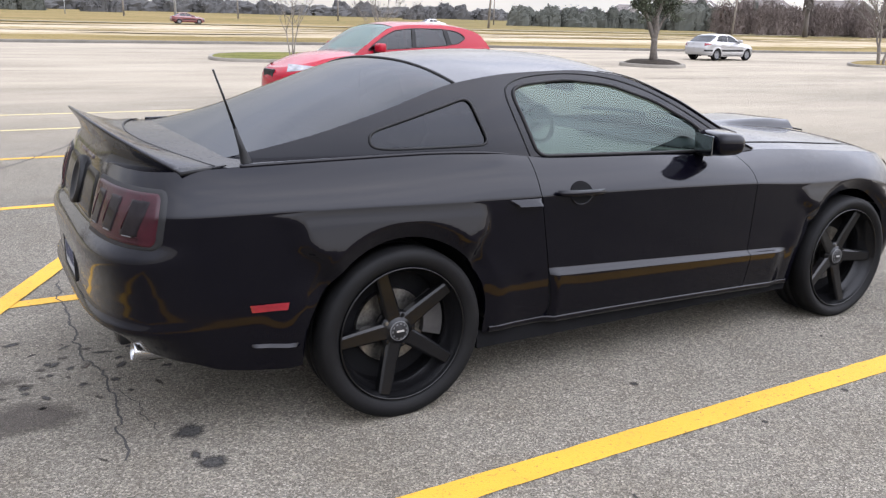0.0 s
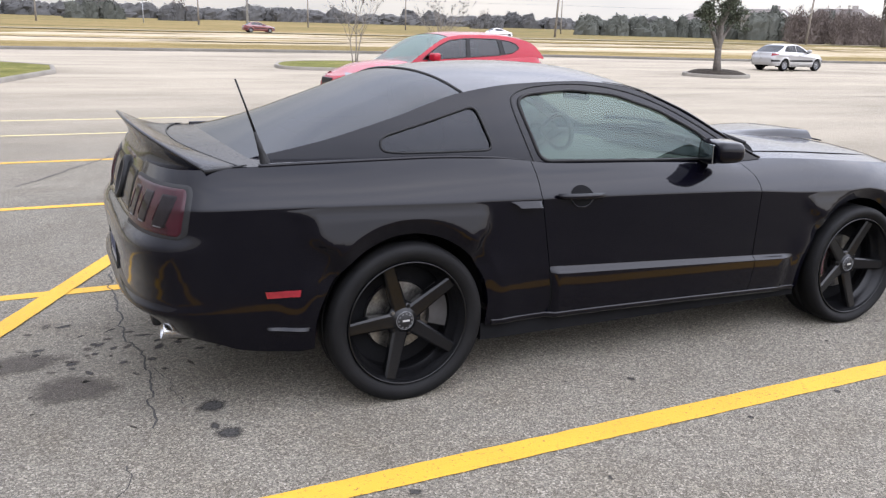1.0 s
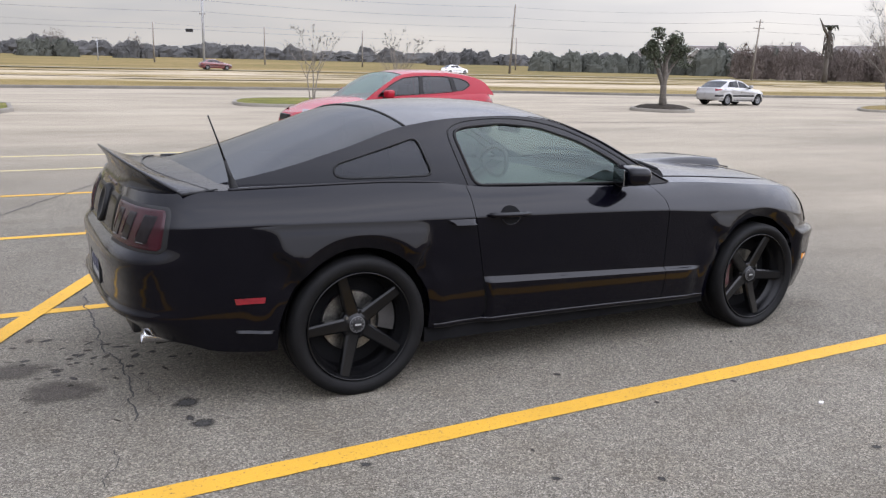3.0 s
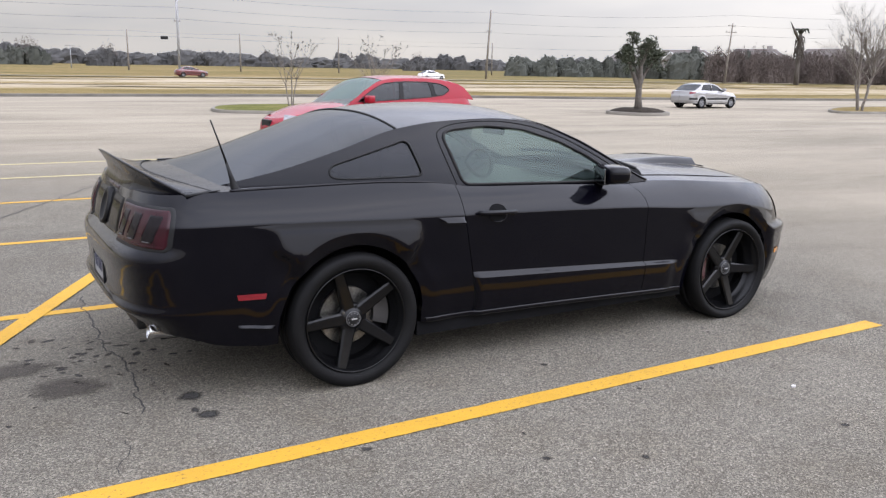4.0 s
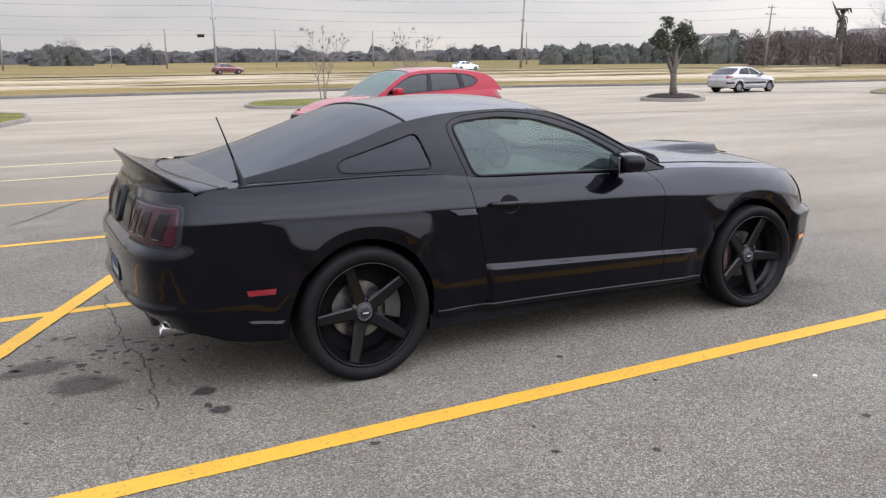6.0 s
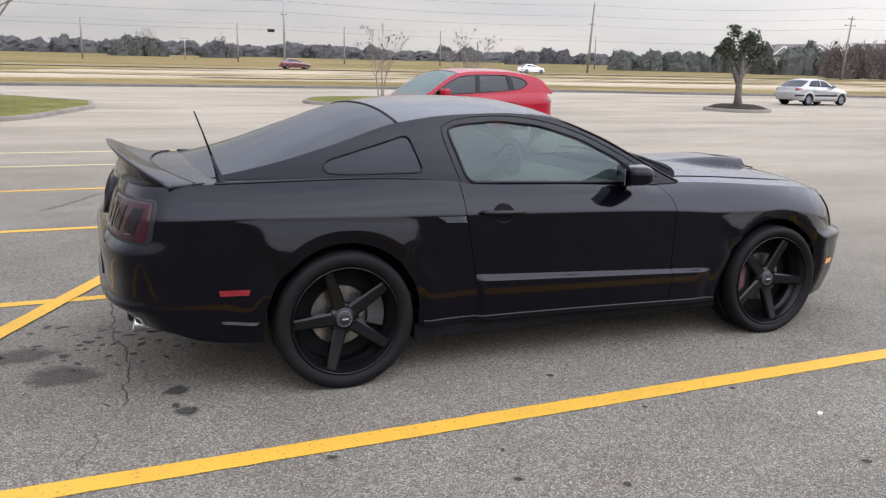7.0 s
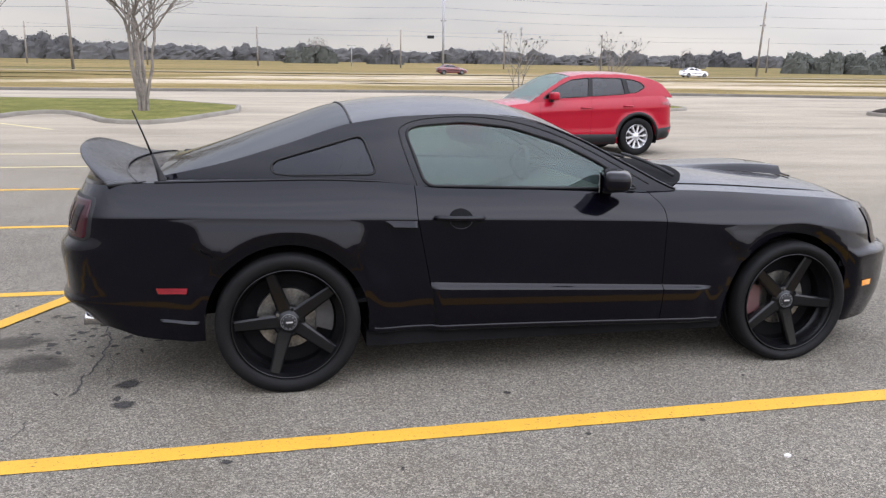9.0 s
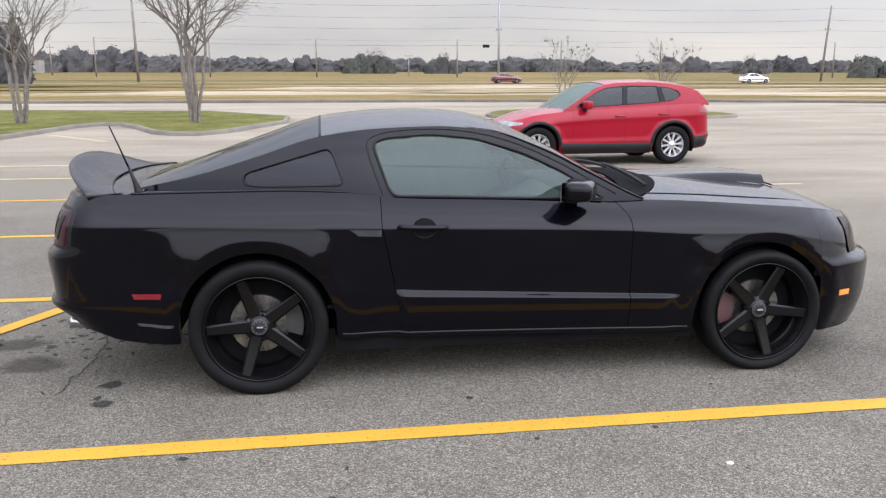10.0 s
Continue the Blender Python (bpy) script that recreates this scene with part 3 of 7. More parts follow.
def crack(points, w, seed):
    """A thin wandering crack."""
    pts = []
    for (ax, ay), (bx, by) in zip(points, points[1:]):
        n = max(3, int(math.hypot(bx - ax, by - ay) / 0.025))
        for i in range(n):
            f = i / n
            pts.append((ax + (bx - ax) * f, ay + (by - ay) * f))
    pts.append(points[-1])
    verts, faces = [], []
    for i, (x, y) in enumerate(pts):
        dx = 0.05 * noise.noise((x * 6, y * 6, seed)) + 0.018 * noise.noise((x * 30, y * 30, seed))
        dy = 0.05 * noise.noise((x * 6, y * 6, seed + 5)) + 0.018 * noise.noise((x * 30, y * 30, seed + 5))
        r = w * (0.55 + 0.6 * abs(noise.noise((x * 14, y * 14, seed + 9))))
        a, b = pts[max(0, i - 1)], pts[min(len(pts) - 1, i + 1)]
        s = Vector((-(b[1] - a[1]), b[0] - a[0])).normalized() * r
        z = ground_z(y) + 0.0042
        verts += [(x + dx - s.x, y + dy - s.y, z), (x + dx + s.x, y + dy + s.y, z)]
    for i in range(len(pts) - 1):
        faces.append((2 * i, 2 * i + 1, 2 * i + 3, 2 * i + 2))
    return tagged(part_mesh("crack", verts, faces, CRACK, soft=False), "thin wandering crack in the asphalt", "crack", kind="structure")


crack([(-1.02, 1.6), (-1.04, 0.9), (-1.05, 0.4), (-0.99, 0.0), (-1.0, -0.33), (-1.03, -0.66), (-1.06, -0.84)], 0.007, 1.0)
crack([(-1.14, -1.10), (-1.19, -1.25), (-1.24, -1.42)], 0.0032, 2.0)
crack([(-1.0, -0.1), (-0.93, -0.35), (-0.9, -0.6)], 0.003, 3.0)
crack([(-1.6, 5.1), (-0.88, 6.46), (-0.1, 7.97), (0.5, 9.2)], 0.012, 6.0)
crack([(14.5, 17.0), (17.0, 16.6), (19.0, 16.1), (21.0, 16.3)], 0.05, 11.0)
crack([(19.2, 15.0), (20.4, 13.4), (23.0, 13.0)], 0.04, 13.0)


def island(outline, name, label, top_mat, top_name, lift=0.115, kerb=0.15, straight=False, dome=0.04):
    """A kerbed island: a concrete ring with a planted top."""
    root = tagged(new(name), label, "kerb island", kind="structure")
    pts = []
    n = len(outline)
    for i in range(n):                                   # rounded corners
        p0, p1, p2, p3 = (Vector(outline[(i + k - 1) % n]) for k in range(4))
        for s in range(6):
            t = s / 6
            pts.append(p1.lerp(p2, t) if straight else 0.5 * (2 * p1 + (p2 - p0) * t + (2 * p0 - 5 * p1 + 4 * p2 - p3) * t * t + (3 * p1 - p0 - 3 * p2 + p3) * t ** 3))
    cx = sum((p for p in pts), Vector((0, 0))) / len(pts)
    way = math.copysign(1.0, sum(pts[i - 1].x * pts[i].y - pts[i].x * pts[i - 1].y for i in range(len(pts))))
    kv, kf = [], []
    m = len(pts)
    for i, p in enumerate(pts):
        d = pts[(i + 1) % m] - pts[i - 1]
        inn = Vector((-d.y, d.x)).normalized() * way
        z = ground_z(p.y)
        for off, dz in ((0.0, -0.04), (0.015, lift - 0.03), (0.045, lift), (kerb, lift), (kerb + 0.01, lift - 0.06)):
            q = p + inn * off
            kv.append((q.x, q.y, z + dz))
    for i in range(m):
        for j in range(4):
            a, b = i * 5 + j, ((i + 1) % m) * 5 + j
            kf.append((a, b, b + 1, a + 1))
    part_mesh("kerb_ring", kv, kf, CONCRETE, root, "pale concrete kerb ring")
    tv, tf = [], []
    rings = 0 if straight else 7
    if straight:                                         # a lawn with inward corners, flush inside its kerb
        for i, p in enumerate(pts):
            d = pts[(i + 1) % m] - pts[i - 1]
            q = p + Vector((-d.y, d.x)).normalized() * way * (kerb - 0.005)
            tv.append((q.x, q.y, ground_z(q.y) + lift - 0.012))
        tf.append(tuple(range(m)))
    for r in range(rings + 1 if rings else 0):
        f = 1 - r / rings
        for i, p in enumerate(pts):
            d = pts[(i + 1) % m] - pts[i - 1]
            inn = Vector((-d.y, d.x)).normalized() * way
            e = p + inn * (kerb - 0.005)
            q = cx + (e - cx) * f
            h = lift - 0.01 + dome * (1 - f ** 4) + 0.03 * noise.noise((q.x * 2, q.y * 2, 0.5)) * (1 - f)
            tv.append((q.x, q.y, ground_z(q.y) + h))
    for r in range(rings):
        for i in range(m):
            a, b = r * m + i, r * m + (i + 1) % m
            tf.append((a, b, b + m, a + m))
    part_mesh(top_name, tv, tf, top_mat, root)
    return root


island([(-20.0, 14.6), (-9.6, 15.2), (-8.2, 16.0), (-7.75, 17.3), (-7.45, 19.0), (-7.0, 21.8), (-6.5, 22.75), (-5.9, 22.5), (-5.2, 21.3), (-4.3, 19.1), (-3.7, 18.5), (-3.0, 18.35), (-2.3, 19.2), (-0.8, 23.4), (-0.8, 26.0), (-4.0, 30.0), (-12.0, 31.5), (-20.0, 31.0)],
       "grass_island", "kerbed island of green and straw grass", GREEN_GRASS, "lawn", straight=True)
island([(6.5, 26.6), (7.3, 25.2), (10.5, 24.3), (14.0, 24.3), (16.0, 25.3), (15.8, 27.4), (13.2, 29.4), (10.0, 30.2), (7.6, 29.4)],
       "grass_island", "small kerbed grass island with one thin tree", GREEN_GRASS, "lawn")
island([(21.70, 21.8), (22.2, 20.85), (23.2, 20.7), (24.1, 21.3), (24.3, 22.3), (23.6, 23.15), (22.5, 23.2), (21.8, 22.6)],
       "planter_island", "small round kerbed island filled with dark mulch", MULCH, "mulch_bed", 0.13, 0.16, dome=0.16)
island([(34.2, 20.7), (36.2, 19.6), (41.5, 19.0), (46.0, 21.0), (45.5, 23.5), (40.0, 24.0), (36.2, 22.6)],
       "grass_island", "kerbed island of brown winter grass", DRY_GRASS, "lawn")


# ---- a loft for car bodies: x forward from the rear axle, half width h, z up ----
def body_stations(c):
    """Nominal x and width factor from the tail's middle to the nose's middle."""
    st = []
    for k in range(c["corner_steps"] + 1):
        th = 0.5 * math.pi * k / c["corner_steps"]
        st.append((c["tail"] + c["tail_len"] * (1 - math.cos(th) ** (2 / c["tail_n"])), math.sin(th) ** (2 / c["tail_n"])))
    a, b = c["tail"] + c["tail_len"], c["nose"] - c["nose_len"]
    xs = set(np.round(np.arange(a + c["step"], b, c["step"]), 4))
    for cx, cz, r in c["arches"]:
        xs = {x for x in xs if abs(x - cx) > r + 0.012}
        xs |= {round(cx + r * math.cos(math.pi * k / 30), 4) for k in range(31)}
        xs |= {round(cx - r - 0.004, 4), round(cx + r + 0.004, 4)}
    for s in c["seams"]:
        xs = {x for x in xs if abs(x - s) > 0.006}
        xs |= {round(s - 0.002, 4), round(s + 0.002, 4)}
    st += [(x, 1.0) for x in sorted(xs) if a + 0.003 < x < b - 0.003]
    for k in range(c["corner_steps"], -1, -1):
        th = 0.5 * math.pi * k / c["corner_steps"]
        st.append((c["nose"] - c["nose_len"] * (1 - math.cos(th) ** (2 / c["nose_n"])), math.sin(th) ** (2 / c["nose_n"])))
    for s in c["seams"]:
        if s < a or s > b:
            st = [p for p in st if abs(p[0] - s) > 0.006] + [(s - 0.0007, width_factor(c, s - 0.0007)), (s + 0.0007, width_factor(c, s + 0.0007))]
    return sorted(st)


def width_factor(c, x):
    """How far the plan has rounded in at x, 1 along the straight side."""
    if x < c["tail"] + c["tail_len"]:
        u = min(1.0, (c["tail"] + c["tail_len"] - x) / c["tail_len"])
        return max(0.0, 1 - u ** c["tail_n"]) ** (1 / c["tail_n"])
    if x > c["nose"] - c["nose_len"]:
        u = min(1.0, (x - c["nose"] + c["nose_len"]) / c["nose_len"])
        return max(0.0, 1 - u ** c["nose_n"]) ** (1 / c["nose_n"])
    return 1.0


def tail_x(c, k):
    """The nominal x at which the tail's plan has the width factor k."""
    return c["tail"] + c["tail_len"] * (1 - max(0.0, 1 - k ** c["tail_n"]) ** (1 / c["tail_n"]))


def skin(c, x, z):
    return Vector(body_point(c, x, width_factor(c, x), z))


def patch(c, name, outline, sign, mat, parent, proud=0.004, label="", depth=0.012):
    """A fitting of that outline in x and z, following the body's side; four corners or a round."""
    n = len(outline)
    rise = proud if hasattr(proud, "__len__") else [proud] * n
    verts, faces = [], []
    if n == 4:
        nu, nv = 12, 4
        (a, ra), (b, rb), (d, rd), (e, re) = zip(outline, rise)
        for i in range(nu + 1):
            for j in range(nv + 1):
                u, v = i / nu, j / nv
                w = ((1 - u) * (1 - v), u * (1 - v), u * v, (1 - u) * v)
                x = sum(k * q[0] for k, q in zip(w, (a, b, d, e)))
                z = sum(k * q[1] for k, q in zip(w, (a, b, d, e)))
                h = sum(k * q for k, q in zip(w, (ra, rb, rd, re)))
                if i in (0, nu):
                    h = min(h, 0.001)
                p = skin(c, x, z)
                verts.append((p.x, sign * (p.y + h), p.z))
        m = nv + 1
        faces = [(i * m + j, (i + 1) * m + j, (i + 1) * m + j + 1, i * m + j + 1) for i in range(nu) for j in range(nv)]
        base = len(verts)                                 # the lower edge returns to the body
        for i in range(nu + 1):
            x, y, z = verts[i * m + nv]
            verts += [(x, y, z), (x, y - sign * (max(rise) + depth), z - 0.002)]
        faces += [(base + 2 * i, base + 2 * i + 2, base + 2 * i + 3, base + 2 * i + 1) for i in range(nu)]
    else:
        cx, cz = sum(q[0] for q in outline) / n, sum(q[1] for q in outline) / n
        rings = 4
        for k in range(rings + 1):
            for x, z in outline:
                p = skin(c, cx + (x - cx) * k / rings, cz + (z - cz) * k / rings)
                verts.append((p.x, sign * (p.y + proud), p.z))
        faces = [(k * n + i, k * n + (i + 1) % n, (k + 1) * n + (i + 1) % n, (k + 1) * n + i) for k in range(rings) for i in range(n)]
    return part_mesh(name, verts, faces if sign > 0 else [q[::-1] for q in faces], mat, parent, label)


def body_low(c, x):
    z = float(c["low"](x))
    for cx, cz, r in c["arches"]:
        if abs(x - cx) < r:
            z = max(z, cz + math.sqrt(max(0.0, r * r - (x - cx) ** 2)))
    return z


def body_point(c, x, k, z):
    """The skin at nominal x, width factor k and height z, on the car's left (positive) side."""
    h = k * (float(c["half"](x)) - c["inset"](x, z))
    wr = smooth(c["tail"] + c["tail_len"] * 1.15, c["tail"], x)
    wf = smooth(c["nose"] - c["nose_len"] * 1.1, c["nose"], x)
    return (x + wr * float(c["tail_profile"](z)) + wf * float(c["nose_profile"](z)) + c["lean"](x, z), h, z)


def body_shell(c, root, sign, pieces):
    """One side of the body, split at the seams into pieces: (name, from x, to x, label)."""
    st = body_stations(c)
    nb, na = c["rows"]
    grid = []
    for x, k in st:
        lo, cr, top = body_low(c, x), float(c["crease"](x)), float(c["belt"](x))
        below = c["levels"](x, lo, cr) if "levels" in c else [lo + (cr - lo) * c["spread"](i / nb) for i in range(nb)]
        zs = below + [cr + (top - cr) * (j / na) for j in range(na + 1)]
        nb = len(below)
        grid.append([body_point(c, x, k, z) for z in zs])
    rows = nb + na + 1
    made = {}
    for name, xa, xb, label in pieces:
        idx = [i for i, (x, k) in enumerate(st) if xa - 1e-6 <= x <= xb + 1e-6]
        verts, faces = [], []
        for i in idx:
            verts += [(p[0], sign * p[1], p[2]) for p in grid[i]]
        for a in range(len(idx) - 1):
            for r in range(rows - 1):
                q = (a * rows + r, (a + 1) * rows + r, (a + 1) * rows + r + 1, a * rows + r + 1)
                faces.append(q if sign < 0 else q[::-1])
        # the lower edge turns inwards, also round the wheel arches
        base = len(verts)
        for a in range(len(idx)):
            v = verts[a * rows]
            verts += [v, (v[0], v[1] - sign * min(0.05, abs(v[1])), v[2] + 0.004)]
        for a in range(len(idx) - 1):
            q = (base + 2 * a, base + 2 * a + 1, base + 2 * a + 3, base + 2 * a + 2)
            faces.append(q if sign < 0 else q[::-1])
        made[name] = part_mesh(name, verts, faces, c["paint"], root, label)
    return made


def cap_surface(c, name, xa, xb, root, mat, inner, crown, across=28, label="", seam=0.004, extra=None):
    """A panel across the car between the two belts: bonnet, boot lid, shelf."""
    verts, faces = [], []
    st = [(x, k) for x, k in body_stations(c)]
    xs = [s for s in st if xa <= s[0] <= xb]
    if xs[0][0] > xa + 1e-6:
        xs.insert(0, (xa, 1.0))
    if xs[-1][0] < xb - 1e-6:
        xs.append((xb, 1.0))
    for x, k in xs:
        top = float(c["belt"](x))
        ex, eh, ez = body_point(c, x, k, top)
        eh = max(0.0, eh * inner - seam)
        for j in range(across + 1):
            u = -1 + 2 * j / across
            uu = math.copysign(abs(u) ** 0.8, u)
            y = eh * uu
            z = ez + crown(x) * (1 - abs(uu) ** 2.4)
            if extra:
                z += extra(x, y)
            verts.append((ex, y, z))
    n = across + 1
    for i in range(len(xs) - 1):
        for j in range(across):
            faces.append((i * n + j, (i + 1) * n + j, (i + 1) * n + j + 1, i * n + j + 1))
    return part_mesh(name, verts, faces, mat, root, label)


def inside(poly, x, z):
    hit = False
    for (x0, z0), (x1, z1) in zip(poly, poly[1:] + poly[:1]):
        if (z0 > z) != (z1 > z) and x < x0 + (z - z0) * (x1 - x0) / (z1 - z0):
            hit = not hit
    return hit


def rounded(poly, r=0.04, n=7):
    """The outline with its corners rounded."""
    out = []
    m = len(poly)
    for i in range(m):
        p0, p1, p2 = Vector(poly[i - 1]), Vector(poly[i]), Vector(poly[(i + 1) % m])
        a, b = (p0 - p1), (p2 - p1)
        ra, rb = min(r, a.length * 0.45), min(r, b.length * 0.45)
        s, e = p1 + a.normalized() * ra, p1 + b.normalized() * rb
        for k in range(n + 1):
            t = k / n
            q = s * (1 - t) ** 2 + p1 * 2 * t * (1 - t) + e * t * t
            out.append((q.x, q.y))
    # even spacing
    fine = []
    for (x0, z0), (x1, z1) in zip(out, out[1:] + out[:1]):
        d = math.hypot(x1 - x0, z1 - z0)
        k = max(1, int(d / 0.012))
        fine += [(x0 + (x1 - x0) * i / k, z0 + (z1 - z0) * i / k) for i in range(k)]
    return fine


def nearest(poly, x, z):
    best, bd = None, 1e9
    for (x0, z0), (x1, z1) in zip(poly, poly[1:] + poly[:1]):
        dx, dz = x1 - x0, z1 - z0
        t = max(0, min(1, ((x - x0) * dx + (z - z0) * dz) / max(1e-12, dx * dx + dz * dz)))
        qx, qz = x0 + dx * t, z0 + dz * t
        d = (qx - x) ** 2 + (qz - z) ** 2
        if d < bd:
            best, bd = (qx, qz), d
    return best


def house_half(c, x, z):
    """Half width of the cabin's side at x and height z."""
    h = max(0.0, z - float(c["cab_base"](x)))
    return float(c["cab_half"](x)) - c["tumble"][0] * h - c["tumble"][1] * h * h


def cabin(c, root, sign):
    """One side of the cabin with its window openings, their panes and rubber seals."""
    xs = list(np.arange(c["cab_from"], c["cab_to"] + 0.001, 0.016))
    rows = 26
    verts = []
    for x in xs:
        b, e = float(c["cab_base"](x)), float(c["rail"](x))
        for r in range(rows + 1):
            z = b + (e - b) * r / rows
            verts.append([x, house_half(c, x, z), z])
    n = rows + 1
    faces = []
    outlines = [rounded(w["outline"], w["r"]) for w in c["windows"]]
    gone = [[] for _ in outlines]
    for i in range(len(xs) - 1):
        for r in range(rows):
            q = (i * n + r, (i + 1) * n + r, (i + 1) * n + r + 1, i * n + r + 1)
            mx = sum(verts[v][0] for v in q) / 4
            mz = sum(verts[v][2] for v in q) / 4
            for w, o in enumerate(outlines):
                if inside(o, mx, mz):
                    gone[w].append(q)
                    break
            else:
                faces.append(q)
    kept = {v for q in faces for v in q}
    panes = []
    snap = {}
    for w, o in enumerate(outlines):
        used = {v for q in gone[w] for v in q}
        for v in used & kept:
            snap[v] = nearest(o, verts[v][0], verts[v][2])
        panes.append((w, gone[w]))
    for v, (x, z) in snap.items():
        verts[v] = [x, house_half(c, x, z), z]
    out = [(x, sign * h, z) for x, h, z in verts]
    fl = faces if sign < 0 else [q[::-1] for q in faces]
    part_mesh("side_frame", out, fl, c["paint"], root)
    for w, qs in panes:
        spec = c["windows"][w]
        ids = sorted({v for q in qs for v in q})
        at = {v: i for i, v in enumerate(ids)}
        pv = [(verts[v][0], sign * (verts[v][1] - 0.006), verts[v][2]) for v in ids]
        pf = [tuple(at[v] for v in q) for q in qs]
        pane = part_mesh(spec["name"], pv, pf if sign < 0 else [q[::-1] for q in pf], spec["glass"], root, spec["label"])
        o = outlines[w]
        pts = [(x, sign * (house_half(c, x, z) + 0.001), z) for x, z in o]
        sv, sf = tube_data(pts + [pts[0]], spec.get("seal", 0.0075), 6, cap=False)
        part_mesh("seal", sv, sf, BLACK_TRIM, pane, "black rubber window seal")


def cabin_top(c, root):
    """Roof, windscreen and rear glass, from rail to rail."""
    n = 33

    def section(x):
        e, top = float(c["rail"](x)), float(c["roof"](x))
        he = house_half(c, x, e)
        row = []
        for j in range(n):
            u = -1 + 2 * j / (n - 1)
            uu = math.copysign(1 - (1 - abs(u)) ** 1.15, u)
            row.append((x, -he * uu, e + (top - e) * (1 - abs(uu) ** 2.3)))
        return row

    for name, xa, xb, mat, label in c["tops"]:
        xs = np.linspace(xa, xb, max(4, int((xb - xa) / 0.03)))
        verts = [p for x in xs for p in section(x)]
        faces = [(i * n + j, (i + 1) * n + j, (i + 1) * n + j + 1, i * n + j + 1) for i in range(len(xs) - 1) for j in range(n - 1)]
        faces = [q[::-1] for q in faces]
        part_mesh(name, verts, faces, mat, root, label)
    for x in c["top_seams"]:
        pts = [(p[0], p[1], p[2] + 0.001) for p in section(x)]
        sv, sf = tube_data(pts, 0.0065, 6)
        part_mesh("glass_seal", sv, sf, BLACK_TRIM, root, "black seal round the glass")


def wheel(root, at, sign, radius, width, rim_r, spin, style, rim_mat, label):
    """A wheel with tyre, barrel, spokes, hub cap and brake; its outer face looks along sign * y."""
    w = new("wheel")
    w.parent = root
    w.matrix_basis = pose(*at)
    tagged(w, label)
    s = sign

    def add(name, v, f, mat, lab="", turn=0.0, soft=True):
        ca, sa = math.cos(turn), math.sin(turn)
        vv = [(x * ca - z * sa, s * y, x * sa + z * ca) for x, y, z in v]
        ff = f if s > 0 else [q[::-1] for q in f]
        return part_mesh(name, vv, ff, mat, w, lab, soft)

    hw = width / 2
    prof = [(rim_r - 0.004, hw - 0.028), (rim_r + 0.008, hw - 0.012), (rim_r + 0.02, hw - 0.004), ((rim_r + radius) / 2, hw + 0.004), (radius - 0.016, hw - 0.002),
            (radius - 0.004, hw - 0.016), (radius - 0.001, hw - 0.045), (radius, 0.03), (radius - 0.006, 0.028), (radius - 0.006, 0.02), (radius, 0.018), (radius, -0.018),
            (radius - 0.006, -0.02), (radius - 0.006, -0.028), (radius, -0.03), (radius - 0.001, -hw + 0.045), (radius - 0.02, -hw + 0.01), (rim_r + 0.02, -hw), (rim_r - 0.004, -hw + 0.02)]
    v, f = lathe(prof, steps=72)
    add("tyre", v, [q[::-1] for q in f], RUBBER)
    barrel = [(rim_r - 0.006, hw - 0.026), (rim_r + 0.004, hw - 0.018), (rim_r, hw - 0.008), (rim_r - 0.004, hw - 0.008), (rim_r - 0.006, hw - 0.012), (rim_r - 0.008, hw - 0.030),
              (rim_r - 0.013, hw - 0.034), (rim_r - 0.015, hw - 0.070), (rim_r - 0.036, hw - 0.092), (rim_r - 0.040, hw - 0.10), (rim_r - 0.042, -hw + 0.03), (rim_r - 0.004, -hw + 0.01)]
    v, f = lathe(barrel, steps=72)
    add("rim", v, f, rim_mat)
    # brake disc with a drilled face, and its caliper
    v, f = lathe([(0.07, hw - 0.135), (rim_r * 0.56, hw - 0.135), (rim_r * 0.56, hw - 0.16), (0.07, hw - 0.16)], steps=40)
    add("brake_disc", v, [q[::-1] for q in f], STEEL, "bare steel brake disc", soft=False)
    v, f = lathe([(0.0, hw - 0.16), (rim_r - 0.037, hw - 0.161)], steps=30)
    add("dust_shield", v, [q[::-1] for q in f], DARK_LINER)
    if style["caliper"]:
        cv, cf = [], []
        for k in range(9):
            a = style["caliper_at"] + (k / 8 - 0.5) * 0.9
            for r, y in ((rim_r * 0.50, hw - 0.105), (rim_r * 0.82, hw - 0.105), (rim_r * 0.82, hw - 0.17), (rim_r * 0.50, hw - 0.17)):
                cv.append((r * math.cos(a), y, r * math.sin(a)))
        for k in range(8):
            for j in range(4):
                cf.append((k * 4 + j, k * 4 + (j + 1) % 4, k * 4 + 4 + (j + 1) % 4, k * 4 + 4 + j))
        cf += [(0, 1, 2, 3), (35, 34, 33, 32)]
        add("brake_caliper", cv, cf, style["caliper"], "brake caliper clasping the disc", soft=False)
    # spokes: a raised ridge on each, dished from the lip down to the hub
    ns, half_in, half_out = style["spokes"], style["inner"], style["outer"]
    lip_y, hub_y = hw - 0.018, hw - style["dish"]
    for k in range(ns):
        sv, sf = [], []
        m = 9
        for i in range(m):
            t = i / (m - 1)
            r = 0.045 + (rim_r - 0.014 - 0.045) * t
            y = hub_y + (lip_y - 0.012 - hub_y) * t ** 1.2
            hwid = half_in + (half_out - half_in) * t
            for dx, dy in ((-hwid, -0.038), (-hwid, -0.008), (-hwid * 0.72, 0.0), (hwid * 0.72, 0.0), (hwid, -0.008), (hwid, -0.038)):
                sv.append((dx, y + dy, r))
        for i in range(m - 1):
            for j in range(5):
                sf.append((i * 6 + j, i * 6 + j + 1, i * 6 + 7 + j, i * 6 + 6 + j))
        add("spoke", sv, [q[::-1] for q in sf], rim_mat, "", spin + 2 * math.pi * k / ns, soft=False)
